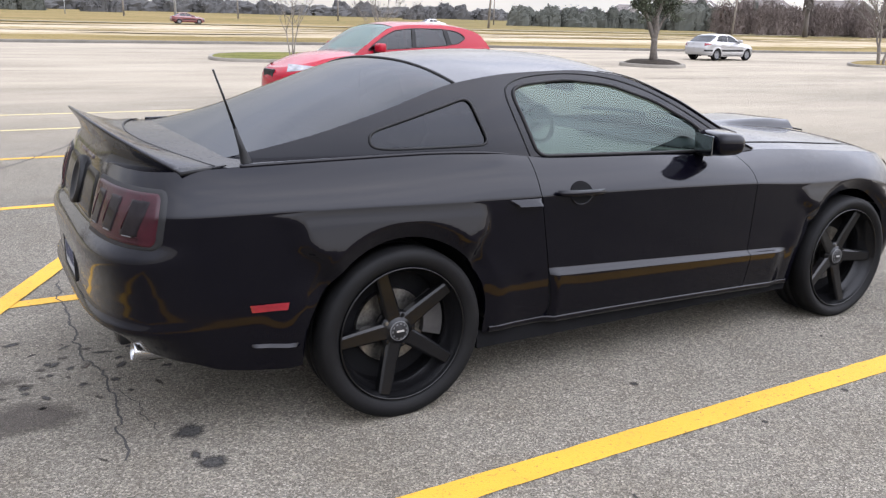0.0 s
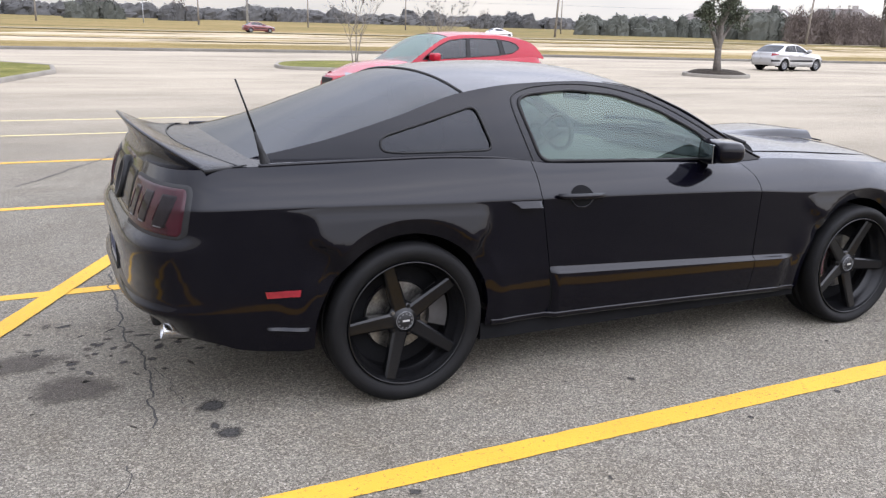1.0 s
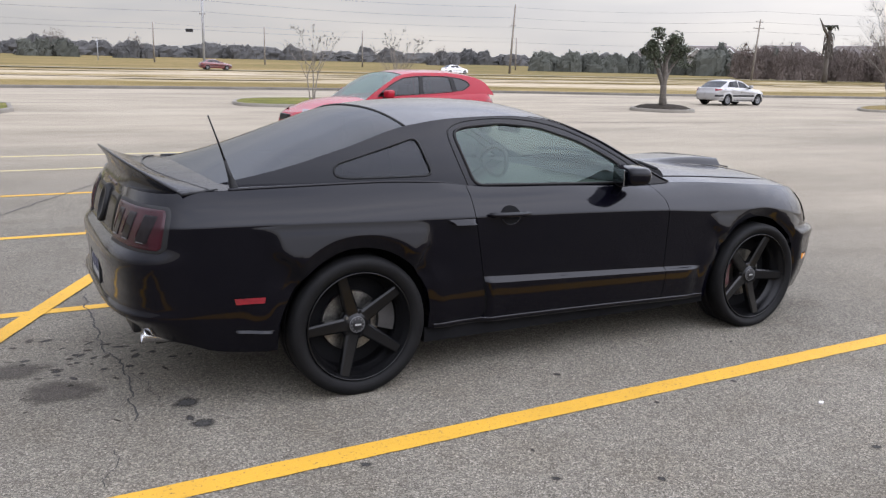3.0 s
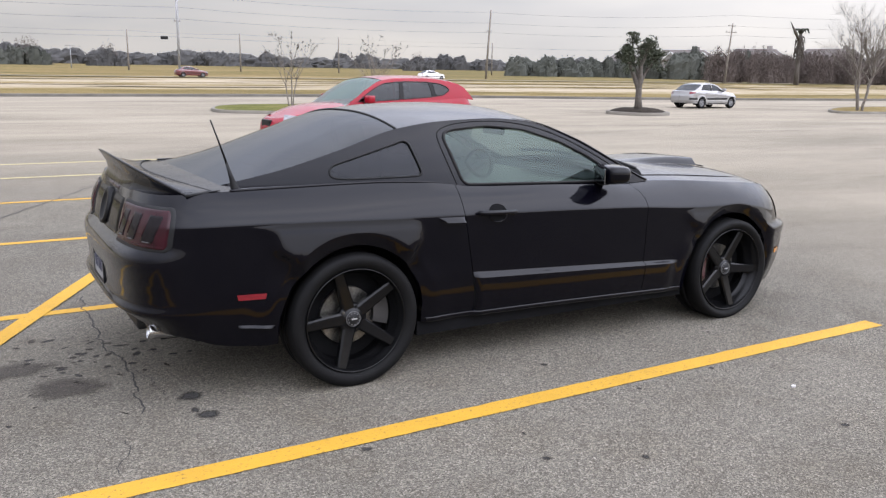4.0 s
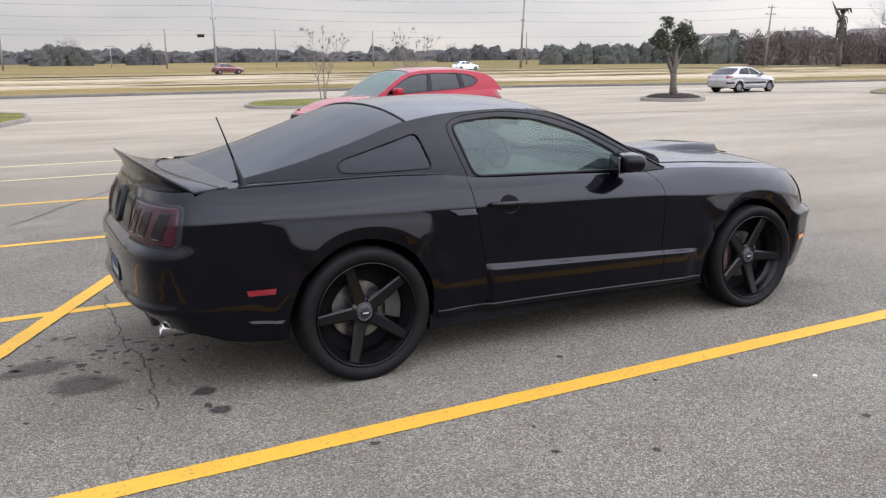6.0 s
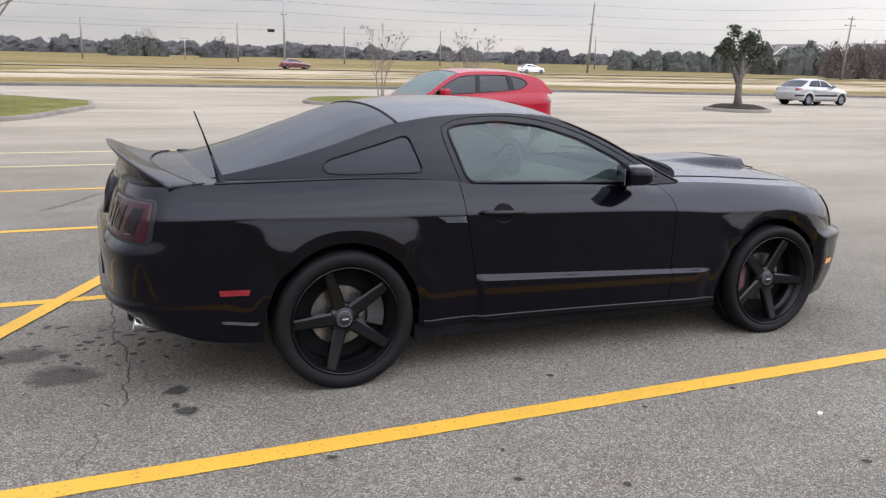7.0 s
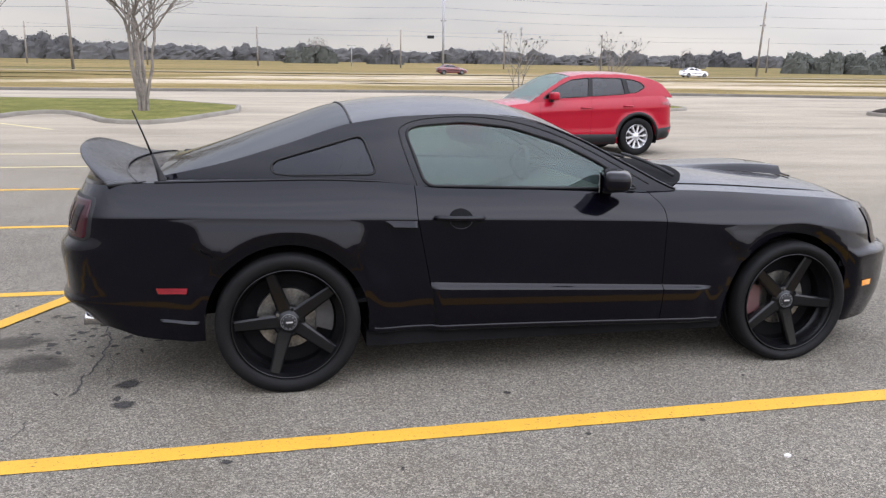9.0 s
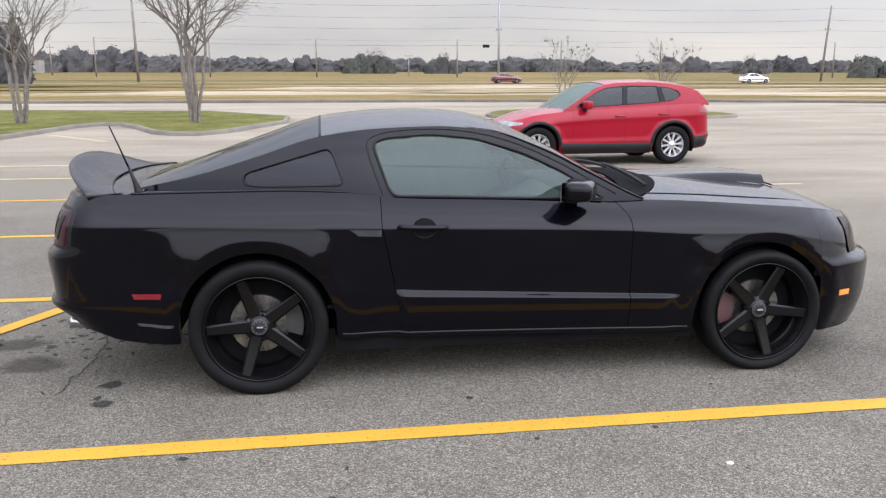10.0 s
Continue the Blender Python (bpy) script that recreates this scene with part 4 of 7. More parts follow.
    v, f = lathe([(0.0, hub_y + 0.008), (0.040, hub_y + 0.008), (0.043, hub_y + 0.003), (0.072, hub_y - 0.002), (0.082, hub_y - 0.014), (0.078, hub_y - 0.05)], steps=36)
    add("hub", v, [q[::-1] for q in f], rim_mat)
    if style["cap"]:
        v, f = lathe([(0.0, hub_y + 0.012), (0.036, hub_y + 0.012), (0.038, hub_y + 0.008)], steps=30)
        cap = add("centre_cap", v, [q[::-1] for q in f], BLACK_TRIM, "dark emblem disc ringed with pale marks")
        v = [(x, hub_y + 0.014, z) for x, z in ((-0.013, -0.004), (0.019, -0.004), (0.019, 0.004), (-0.013, 0.004))]
        add("cap_bar", v, [(0, 1, 2, 3)], ALLOY, "", 0.0, False).parent = cap
        cap.parent = w
        for k in range(11):                              # the pale marks round the cap's rim
            a = 2 * math.pi * (k + 0.5) / 11
            v = [((0.031 + dr) * math.cos(a + da), hub_y + 0.014, (0.031 + dr) * math.sin(a + da)) for dr, da in ((-0.003, -0.14), (0.003, -0.14), (0.003, 0.14), (-0.003, 0.14))]
            add("cap_mark", v, [(0, 1, 2, 3)], CAP_MARK, "", 0.0, False).parent = cap
        v, f = lathe([(0.037, hub_y + 0.009), (0.039, hub_y + 0.0125), (0.041, hub_y + 0.008)], steps=36)
        add("cap_ring", v, [q[::-1] for q in f], CAP_MARK).parent = cap
    for k in range(5):
        a = spin + 0.63 + 2 * math.pi * k / 5
        v, f = lathe([(0.0, 0.004), (0.007, 0.004), (0.009, 0.0), (0.009, -0.02)], steps=10)
        v = [(x + 0.064 * math.sin(-a), y + hub_y + 0.001, z + 0.064 * math.cos(a)) for x, y, z in v]
        add("lug_nut", v, [q[::-1] for q in f], rim_mat if k else STEEL, soft=False)
    return w


# ---- the black coupe ----
coupe = tagged(new("sports_coupe"), "glossy black fastback coupe on satin black five-spoke wheels", "car")


def coupe_ridge(x):
    return 0.494 - 0.0433 * (x - 0.73)


def coupe_ledge(x):
    return 0.029 - 0.0075 * (x - 0.72)


def coupe_levels(x, lo, cr):
    """Heights of the skin's rows below the crease, gathered at the door's ledge and the crease."""
    a = max(coupe_ridge(x) - 0.0015, lo + 0.008)
    b = max(coupe_ridge(x) + coupe_ledge(x) + 0.0015, a + 0.008)
    top = min(0.05, 0.6 * (cr - b - 0.003))
    mid = cr - top
    return ([lo + (a - 0.002 - lo) * i / 16 for i in range(17)] + [a, a + (b - a) * 0.1, a + (b - a) * 0.5, a + (b - a) * 0.9, b, b + 0.003]
            + [b + 0.003 + (mid - b - 0.003) * i / 18 for i in range(1, 18)]
            + [cr - top * f for f in (1.0, 0.8, 0.62, 0.47, 0.34, 0.23, 0.14, 0.06)])


TONGUE_AFT = curve(0.60, 0.30, 0.70, 0.335, 0.716, 0.368, 0.751, 0.406, 0.822, 0.432, 0.872, 0.53, 0.90, 0.60)
TONGUE_FORE = curve(0.60, 0.30, 0.71, 0.335, 0.729, 0.362, 0.787, 0.366, 0.821, 0.358, 0.856, 0.35)
TONGUE_FRONT = curve(0.55, 0.28, 0.652, 0.34, 0.691, 0.398, 0.746, 0.421, 0.78, 0.43)


def coupe_inset(x, z):
    """How far the skin lies inside the widest line."""
    cr, top = float(C["crease"](x)), float(C["belt"](x))
    if z >= cr:
        t = (z - cr) / max(0.02, top - cr)
        off = float(C["belt_in"](x)) * (0.62 * t + 0.38 * t ** 2.6)
    else:
        door = float(smooth(0.630, 0.642, x) * (1 - smooth(2.16, 2.26, x)))
        zr = coupe_ridge(x)
        zt = zr + coupe_ledge(x)
        t = (z - zt) / (cr - zt)
        if t > 0:
            off = 0.018 * (1 - t)
        elif z > zr:
            off = door * (-0.008 + 0.026 * (z - zr) / (zt - zr)) + (1 - door) * (0.018 + 0.004 * (zt - z) / (zt - zr))
        else:
            down = zr - z
            off = door * (-0.008 + 0.13 * down + 0.35 * down ** 2) + (1 - door) * (0.022 + 0.11 * down + 0.40 * down ** 2)
    # the flares: the shoulder runs on down to a ridge round each arch, then tucks in
    for (cx, cz, r), ridge in zip(C["arches"], C["flares"]):
        d, dx = math.hypot(x - cx, z - cz), x - cx
        if abs(dx) > 0.75:
            continue
        if cx < 1:
            # the bulge ends in a tongue on each side, under a thin undercut of the crease
            aft, fore = float(TONGUE_AFT(z)), float(TONGUE_FORE(z))
            near = (1 - float(smooth(aft - 0.035, aft + 0.04, -dx))) * (1 - float(smooth(fore - 0.03, fore + 0.025, dx)))
            cut = 0.015 * float(smooth(0.28, 0.55, -dx)) + 0.030 * float(smooth(0.28, 0.37, dx))
        else:
            edge = float(TONGUE_FRONT(z))
            near = 1 - float(smooth(edge - 0.035, edge + 0.035, -dx))
            cut = 0.034 * float(smooth(0.33, 0.44, -dx))
        if cut > 0.0005:
            near *= float(smooth(0.35 * cut, 1.1 * cut, cr - z))
        high = float(smooth(0.50, 0.66, z))
        if z < cr:
            off = off + (-0.23 * (cr - z) * float(smooth(0.0, 0.06, cr - z) * 0.3 + 0.7) - off) * near * high
            off -= 0.016 * (1 - high) * (1 - float(smooth(r + 0.05, r + 0.16, d)))
        off += 0.75 * max(0.0, ridge + 0.01 - d) * (0.3 + 0.7 * high)
    # the front bumper stands proud of the fender above it, and tucks in to the chin
    off -= 0.020 * float(smooth(3.062, 3.11, x)) * float(1 - smooth(0.575, 0.612, z)) * float(smooth(0.20, 0.50, z))
    return off


def coupe_lean(x, z):
    rear = math.exp(-((x - 0.632) / 0.12) ** 2)
    front = math.exp(-((x - 1.956) / 0.12) ** 2)
    return rear * 0.10 * min(1.0, max(0.0, (0.86 - z) / 0.50)) - front * 0.07 * float(smooth(0.83, 0.97, z)) ** 1.5


C = dict(
    tail=-1.10, tail_len=0.50, tail_n=4.2, nose=3.66, nose_len=0.78, nose_n=2.6, corner_steps=30, step=0.03, rows=(30, 16), paint=BLACK_PAINT,
    arches=((0.0, 0.345, 0.395), (2.72, 0.335, 0.382)), seams=(-0.645, 0.632, 1.956, 3.06),
    half=curve(-1.1, 0.915, -0.5, 0.945, 0.0, 0.955, 0.5, 0.952, 0.9, 0.942, 1.6, 0.938, 2.2, 0.935, 2.72, 0.940, 3.1, 0.925, 3.66, 0.90),
    belt=curve(-1.1, 1.015, -0.8, 1.028, -0.4, 1.033, 0.1, 1.035, 0.45, 1.022, 0.676, 0.997, 1.3, 0.975, 2.035, 0.950, 2.4, 0.933, 2.75, 0.908, 3.05, 0.886, 3.3, 0.860, 3.5, 0.828, 3.66, 0.795),
    belt_in=curve(-1.1, 0.07, -0.5, 0.115, 0.1, 0.13, 0.676, 0.115, 1.3, 0.11, 2.035, 0.145, 2.6, 0.13, 3.1, 0.12, 3.66, 0.10),
    crease=curve(-1.1, 0.884, -0.8, 0.884, -0.32, 0.878, 0.32, 0.856, 0.98, 0.838, 1.88, 0.808, 2.37, 0.776, 2.72, 0.772, 3.2, 0.70, 3.66, 0.64),
    low=curve(-1.1, 0.37, -0.88, 0.335, -0.75, 0.300, -0.4, 0.266, 0.4, 0.272, 2.3, 0.235, 3.1, 0.19, 3.66, 0.185),
    tail_profile=curve(0.28, 0.17, 0.36, 0.11, 0.43, 0.04, 0.455, 0.008, 0.472, -0.004, 0.485, 0.002, 0.506, 0.019, 0.56, 0.018, 0.62, 0.012, 0.70, 0.004, 0.728, 0.008, 0.742, 0.017, 0.795, 0.058, 0.82, 0.062, 0.9, 0.082, 1.03, 0.135),
    nose_profile=curve(0.18, -0.05, 0.26, -0.02, 0.36, 0.0, 0.55, 0.0, 0.60, -0.02, 0.625, -0.085, 0.66, -0.105, 0.74, -0.11, 0.80, -0.135, 0.86, -0.17),
    inset=coupe_inset, levels=coupe_levels, flares=(0.450, 0.430), lean=coupe_lean, spread=lambda t: t,
    cab_from=-0.62, cab_to=2.08, tumble=(0.26, 0.42),
    cab_base=curve(-0.62, 1.025, 0.0, 1.028, 0.45, 1.015, 0.676, 0.990, 1.3, 0.968, 2.08, 0.942),
    cab_half=curve(-0.62, 0.66, -0.3, 0.715, 0.0, 0.775, 0.3, 0.815, 0.6, 0.832, 1.3, 0.832, 1.8, 0.815, 2.08, 0.79),
    rail=curve(-0.62, 1.035, -0.3, 1.105, 0.0, 1.195, 0.35, 1.302, 0.62, 1.335, 0.95, 1.345, 1.2, 1.325, 1.5, 1.225, 1.8, 1.075, 2.04, 0.958, 2.08, 0.945),
    roof=curve(-0.62, 1.052, -0.3, 1.160, 0.0, 1.266, 0.334, 1.372, 0.6, 1.405, 0.875, 1.415, 1.1, 1.406, 1.32, 1.362, 1.6, 1.240, 1.9, 1.08, 2.08, 0.98),
    windows=(
        dict(name="quarter_window", outline=[(-0.06, 1.062), (-0.055, 1.118), (0.385, 1.246), (0.452, 1.056), (0.02, 1.052)], r=0.045, glass=QUARTER_GLASS, label="dark tinted rear quarter window", seal=0.006),
        dict(name="door_window", outline=[(0.69, 0.998), (0.60, 1.262), (0.66, 1.289), (0.90, 1.307), (1.15, 1.283), (1.40, 1.207), (1.62, 1.103), (1.80, 0.985), (1.83, 0.962)], r=0.05, glass=SIDE_GLASS, label="tinted door window", seal=0.008),
    ),
    tops=(("rear_glass", -0.62, 0.334, DARK_GLASS, "dark sloping fastback rear glass"), ("roof", 0.334, 1.26, BLACK_PAINT, ""), ("windshield", 1.26, 2.08, WIND_GLASS, "raked windshield")),
    top_seams=(0.334,),
)
for sgn in (-1, 1):
    panels = body_shell(C, coupe, sgn, [
        ("rear_bumper", -1.2, -0.6443, "black rear bumper cover"), ("quarter_panel", -0.6443, 0.630, ""), ("door", 0.634, 1.954, ""),
        ("front_fender", 1.958, 3.0593, ""), ("front_bumper", 3.0607, 3.7, "black front bumper cover")])
    panels["rear_bumper"].data.materials[0] = BUMPER_BLACK
    cabin(C, coupe, sgn)
cabin_top(C, coupe)
cap_surface(C, "boot_lid", -1.1, -0.55, coupe, DULL_BLACK, 1.0, lambda x: 0.022 * float(smooth(-1.1, -0.9, x)), label="flat black boot lid")
cap_surface(C, "shoulder_shelf", -0.551, 2.0, coupe, BLACK_PAINT, 1.0, lambda x: 0.004)


cap_surface(C, "bonnet", 2.0, 3.66, coupe, BLACK_PAINT, 1.0, lambda x: 0.072 * float(smooth(3.68, 3.20, x)), across=40, label="broad black bonnet")


def coupe_top(x, y):
    """Height of the bonnet or boot lid at x, y."""
    e = skin(C, x, float(C["belt"](x)))
    cr = 0.072 * float(smooth(3.68, 3.20, x)) if x > 2 else 0.022 * float(smooth(-1.1, -0.9, x))
    return e.z + cr * (1 - min(1.0, abs(y) / e.y) ** 2.4)


# the bonnet's raised scoop, open at its front
sv, sf = [], []
scoop_xs = list(np.linspace(2.28, 3.055, 18))
for x in scoop_xs:
    t = (x - 2.28) / (3.055 - 2.28)
    hw, lift = 0.16 + 0.095 * t, 0.048 * float(smooth(-0.05, 0.9, t)) + 0.002
    row = []
    for u in np.linspace(-1, 1, 23):
        side = 1 - float(smooth(0.80, 1.0, abs(u)))
        y = hw * u
        row.append((x, y, coupe_top(x, y) + lift * side + 0.001))
    sv += row
for i in range(len(scoop_xs) - 1):
    for j in range(22):
        sf.append((i * 23 + j, (i + 1) * 23 + j, (i + 1) * 23 + j + 1, i * 23 + j + 1))
scoop = part_mesh("bonnet_scoop", sv, sf, BLACK_PAINT, coupe, "raised black bonnet scoop")
sv, sf = [], []
for x, keep in ((3.055, 1.0), (3.045, 0.80), (2.95, 0.7)):
    for u in np.linspace(-1, 1, 23):
        side = 1 - float(smooth(0.80, 1.0, abs(u)))
        y = 0.255 * u * (0.96 if keep < 1 else 1)
        sv.append((x, y, coupe_top(x, y) + 0.050 * side * keep + 0.001))
for i in range(2):
    for j in range(22):
        sf.append((i * 23 + j, (i + 1) * 23 + j, (i + 1) * 23 + j + 1, i * 23 + j + 1))
part_mesh("scoop_mouth", sv, sf, BLACK_TRIM, scoop, "dark open mouth of the scoop")
for sgn in (-1, 1):
    pts = [(3.075 + 0.03 * u, sgn * (0.30 - 0.60 * u), coupe_top(3.075, sgn * (0.30 - 0.6 * u)) + 0.003) for u in np.linspace(0, 0.5, 8)]
    v, f = tube_data(pts, 0.005, 6)
    part_mesh("scoop_gap", v, f, BLACK_TRIM, scoop)

# gaps round the bonnet and the boot lid
for sgn in (-1, 1):
    pts = []
    for x in np.linspace(2.05, 3.12, 36):
        e = skin(C, x, float(C["belt"](x)))
        y = e.y * (0.86 - 0.03 * (x - 2.05))
        pts.append((e.x, sgn * y, coupe_top(x, y) + 0.001))
    v, f = tube_data(pts, [0.0005 + 0.0025 * float(smooth(3.1, 2.7, p[0])) for p in pts], 5)
    part_mesh("bonnet_gap", v, f, BLACK_TRIM, coupe, "dark gap beside the bonnet")

# cowl and wipers below the windshield
cv, cf = [], []
for i in range(9):
    for j in range(25):
        y = 0.735 * (-1 + j / 12)
        x0, x1 = 1.98 + 0.06 * (1 - (y / 0.75) ** 2), 2.06 + 0.255 * (1 - abs(y / 0.745) ** 3.0)
        x = x0 + (x1 - x0) * i / 8
        cv.append((x, y, coupe_top(max(x, 2.001), y) + 0.004 - 0.002 * math.sin(math.pi * i / 8)))
for i in range(8):
    for j in range(24):
        cf.append((i * 25 + j, (i + 1) * 25 + j, (i + 1) * 25 + j + 1, i * 25 + j + 1))
part_mesh("cowl", cv, cf, DARK_LINER, coupe, "black plastic cowl below the windshield")
for y0, y1 in ((-0.60, -0.02), (0.08, 0.62)):
    pts = [(2.14 - 0.05 * t, y0 + (y1 - y0) * t, coupe_top(2.1, y0 + (y1 - y0) * t) + 0.022 + 0.03 * t) for t in np.linspace(0, 1, 8)]
    v, f = tube_data(pts, 0.011, 6)
    part_mesh("wiper", v, f, BLACK_TRIM, coupe, "black wiper arm")

# the ducktail spoiler on the boot lid
sv, sf = [], []
span = np.linspace(-0.83, 0.83, 49)
for y in span:
    q = abs(y) / 0.83
    xl, zl = -1.02 + 0.225 * q ** 2.6, 1.172 - 0.145 * q ** 2.3
    xf = -0.80 + 0.14 * q ** 2
    zf = coupe_top(max(xf, -1.05), y) + 0.003
    kk = min(0.9995, abs(y) / (float(C["half"](-0.95)) - C["inset"](-0.95, 1.005)))
    seat_at = body_point(C, tail_x(C, kk), kk, 1.005)
    xb, zb = max(xl + 0.012, seat_at[0] - 0.004), 1.010
    for t in np.linspace(0, 1, 9):
        sv.append((xf + (xl - xf) * t, y, zf + (zl - zf) * (0.55 * t + 0.45 * t ** 2)))
    sv.append((xl - 0.006, y, zl - 0.005))
    sv.append((xl + 0.004, y, zl - 0.016 - 0.004 * (1 - q)))
    for t in (0.3, 0.65, 1.0):                           # the overhang's hollow underside
        sv.append((xl + (xb - xl) * t + 0.035 * math.sin(math.pi * t) * (1 - q ** 3), y, zl - 0.018 + (zb - zl + 0.018) * t ** 0.8))
m = 14
for i in range(len(span) - 1):
    for j in range(m - 1):
        sf.append((i * m + j, i * m + j + 1, (i + 1) * m + j + 1, (i + 1) * m + j))
sf += [tuple(range(m)), tuple(range((len(span) - 1) * m, len(span) * m))[::-1]]
spoiler = part_mesh("boot_spoiler", sv, sf, DULL_BLACK, coupe, "black ducktail spoiler")
pts = [(-0.805 + 0.14 * (abs(y) / 0.83) ** 2, y, coupe_top(-0.79, y) + 0.004) for y in np.linspace(-0.80, 0.80, 30)]
v, f = tube_data(pts, 0.004, 5)
part_mesh("spoiler_gap", v, f, BLACK_TRIM, spoiler, "dark gap below the spoiler's front edge")
for sgn in (-1, 1):
    v, f = tube_data([(-0.635, sgn * 0.806, 1.036), (-0.70, sgn * 0.826, 1.030), (-0.80, sgn * 0.834, 1.020)], (0.002, 0.0065, 0.008), 6)
    part_mesh("spoiler_end_gap", v, f, BLACK_TRIM, spoiler)


def tail_patch(name, y0, y1, z0, z1, mat, parent, proud, label="", slant=0.0, nu=14, nv=8, corner=0.012):
    """A lens or panel laid on the tail between two half widths and heights (y negative to the car's right)."""
    verts, faces = [], []
    wide = float(C["half"](-0.95)) - C["inset"](-0.95, 0.88)
    ks = np.linspace(0, 0.9995, 400)
    arc = np.concatenate([[0], np.cumsum(np.hypot(np.diff([tail_x(C, q) for q in ks]), np.diff(ks) * wide))])
    s0, s1 = (math.copysign(float(np.interp(min(0.9995, abs(y) / wide), ks, arc)), y) for y in (y0, y1))
    for i in range(nu + 1):
        for j in range(nv + 1):
            u, v = i / nu, j / nv
            # rounded corners: the ends draw in towards top and bottom
            e = max(0.0, abs(2 * v - 1) * (z1 - z0) / 2 - ((z1 - z0) / 2 - corner)) / corner
            cut = corner * (1 - math.sqrt(max(0.0, 1 - e * e)))
            side = math.copysign(1.0, s1 - s0)
            # slanted lenses lean outwards at the top
            tip = side * slant * (v - 0.5)
            a0, a1 = s0 + side * cut + tip, s1 - side * cut + tip
            z = z0 + (z1 - z0) * v
            at = a0 + (a1 - a0) * u
            y = at if abs(at) > 1e-6 else 1e-6
            k = float(np.interp(abs(at), arc, ks))
            x = tail_x(C, k)
            p = body_point(C, x, k, z)
            q = body_point(C, tail_x(C, max(0.0, k - 0.01)), max(0.0, k - 0.01), z)
            nx, ny = -(p[1] - q[1]), (p[0] - q[0])
            ln = math.hypot(nx, ny) or 1.0
            nx, ny = nx / ln, ny / ln
            if nx > 0:
                nx, ny = -nx, -ny
            edge = 1.0 if 0 < i < nu and 0 < j < nv else -0.6
            verts.append((p[0] + nx * proud * edge, math.copysign(p[1] + ny * proud * edge, y), p[2]))
    n = nv + 1
    for i in range(nu):
        for j in range(nv):
            q = (i * n + j, (i + 1) * n + j, (i + 1) * n + j + 1, i * n + j + 1)
            faces.append(q if y1 < y0 else q[::-1])
    return part_mesh(name, verts, faces, mat, parent, label)


for sgn in (-1, 1):
    lamp = tail_patch("tail_lamp", sgn * 0.43, sgn * 0.875, 0.778, 0.964, SMOKED_RED, coupe, 0.010, "smoked dark red tail lamp with three upright bars", nu=40, nv=24, corner=0.035)
    for ya, yb in ((0.472, 0.572), (0.610, 0.712), (0.748, 0.838)):
        tail_patch("lamp_bar", sgn * ya, sgn * yb, 0.803, 0.941, SMOKED_DARK, lamp, 0.0125, "dark smoked lens bar", slant=0.045, nu=10, nv=16, corner=0.014)
        tail_patch("bar_edge", sgn * (ya + 0.006), sgn * (ya + 0.016), 0.813, 0.931, SMOKED_RED, lamp, 0.0145, "", slant=0.045, nu=3, nv=6, corner=0.004)
        tail_patch("bar_foot", sgn * (ya - 0.002), sgn * (yb - 0.030), 0.807, 0.816, CAP_MARK, lamp, 0.0145, "pale reflector at the foot of the bar", nu=6, nv=3, corner=0.003)
    tail_patch("lamp_seal", sgn * 0.41, sgn * 0.886, 0.767, 0.975, BLACK_TRIM, coupe, 0.005, "black surround of the tail lamp", nu=40, nv=24, corner=0.042)
tail_patch("brake_light", 0.19, -0.19, 0.984, 1.004, SMOKED_RED, coupe, 0.005, "slim smoked red brake light below the spoiler", nu=20, nv=4, corner=0.006)
tail_patch("rear_panel", 0.405, -0.405, 0.785, 0.975, PANEL_BLACK, coupe, 0.005, "gloss black panel between the tail lamps", nu=30)
v, f = lathe([(0.0, 0.014), (0.068, 0.014), (0.074, 0.024), (0.090, 0.024), (0.097, 0.014), (0.097, -0.02)], steps=40)
fx = body_point(C, C["tail"], 0.0, 0.885)[0]
v = [(fx + 0.006 - y + z * 0.27, x, z + 0.885) for x, y, z in v]
part_mesh("emblem_disc", v, f, BLACK_TRIM, coupe, "round black emblem disc")
# plate recess, plate and its print as plain bars
px = body_point(C, C["tail"], 0.0, 0.6)[0]
part("plate_recess", box(0.012, 0.44, 0.19, (px + 0.012, 0.0, 0.588), 0.004), BLACK_TRIM, coupe, "dark number plate recess")
plate = part("number_plate", box(0.006, 0.305, 0.152, (px + 0.003, 0.0, 0.585), 0.002), PLATE, coupe, "white number plate in a black frame")
for y, w in ((-0.10, 0.03), (-0.055, 0.03), (-0.01, 0.03), (0.05, 0.03), (0.095, 0.03)):
    part("print_bar", box(0.003, w, 0.065, (px - 0.0005, y, 0.58)), INK, plate)
part("plate_frame", merge(box(0.010, 0.33, 0.014, (px + 0.002, 0, 0.668)), box(0.010, 0.33, 0.014, (px + 0.002, 0, 0.502)), box(0.010, 0.014, 0.166, (px + 0.002, 0.159, 0.585)), box(0.010, 0.014, 0.166, (px + 0.002, -0.159, 0.585))), BLACK_TRIM, plate)
part("diffuser", box(0.10, 1.0, 0.09, (-0.94, 0, 0.36), 0.02), BLACK_TRIM, coupe, "dark rear diffuser")
for sgn in (-1, 1):
    v, f = lathe([(0.030, 0.11), (0.040, 0.0), (0.046, -0.02), (0.045, -0.032), (0.039, -0.032), (0.034, 0.0), (0.030, 0.12), (0.0, 0.125)], steps=32)
    tilt = Matrix.Translation((-0.945, sgn * 0.665, 0.35)) @ Matrix.Scale(0.85, 4) @ Matrix.Rotation(radians(-90), 4, "Z") @ Matrix.Rotation(radians(-10), 4, "X")
    v = [tilt @ Vector(p) for p in v]
    part_mesh("exhaust_tip", v, f, CHROME, coupe, "polished round exhaust tip")

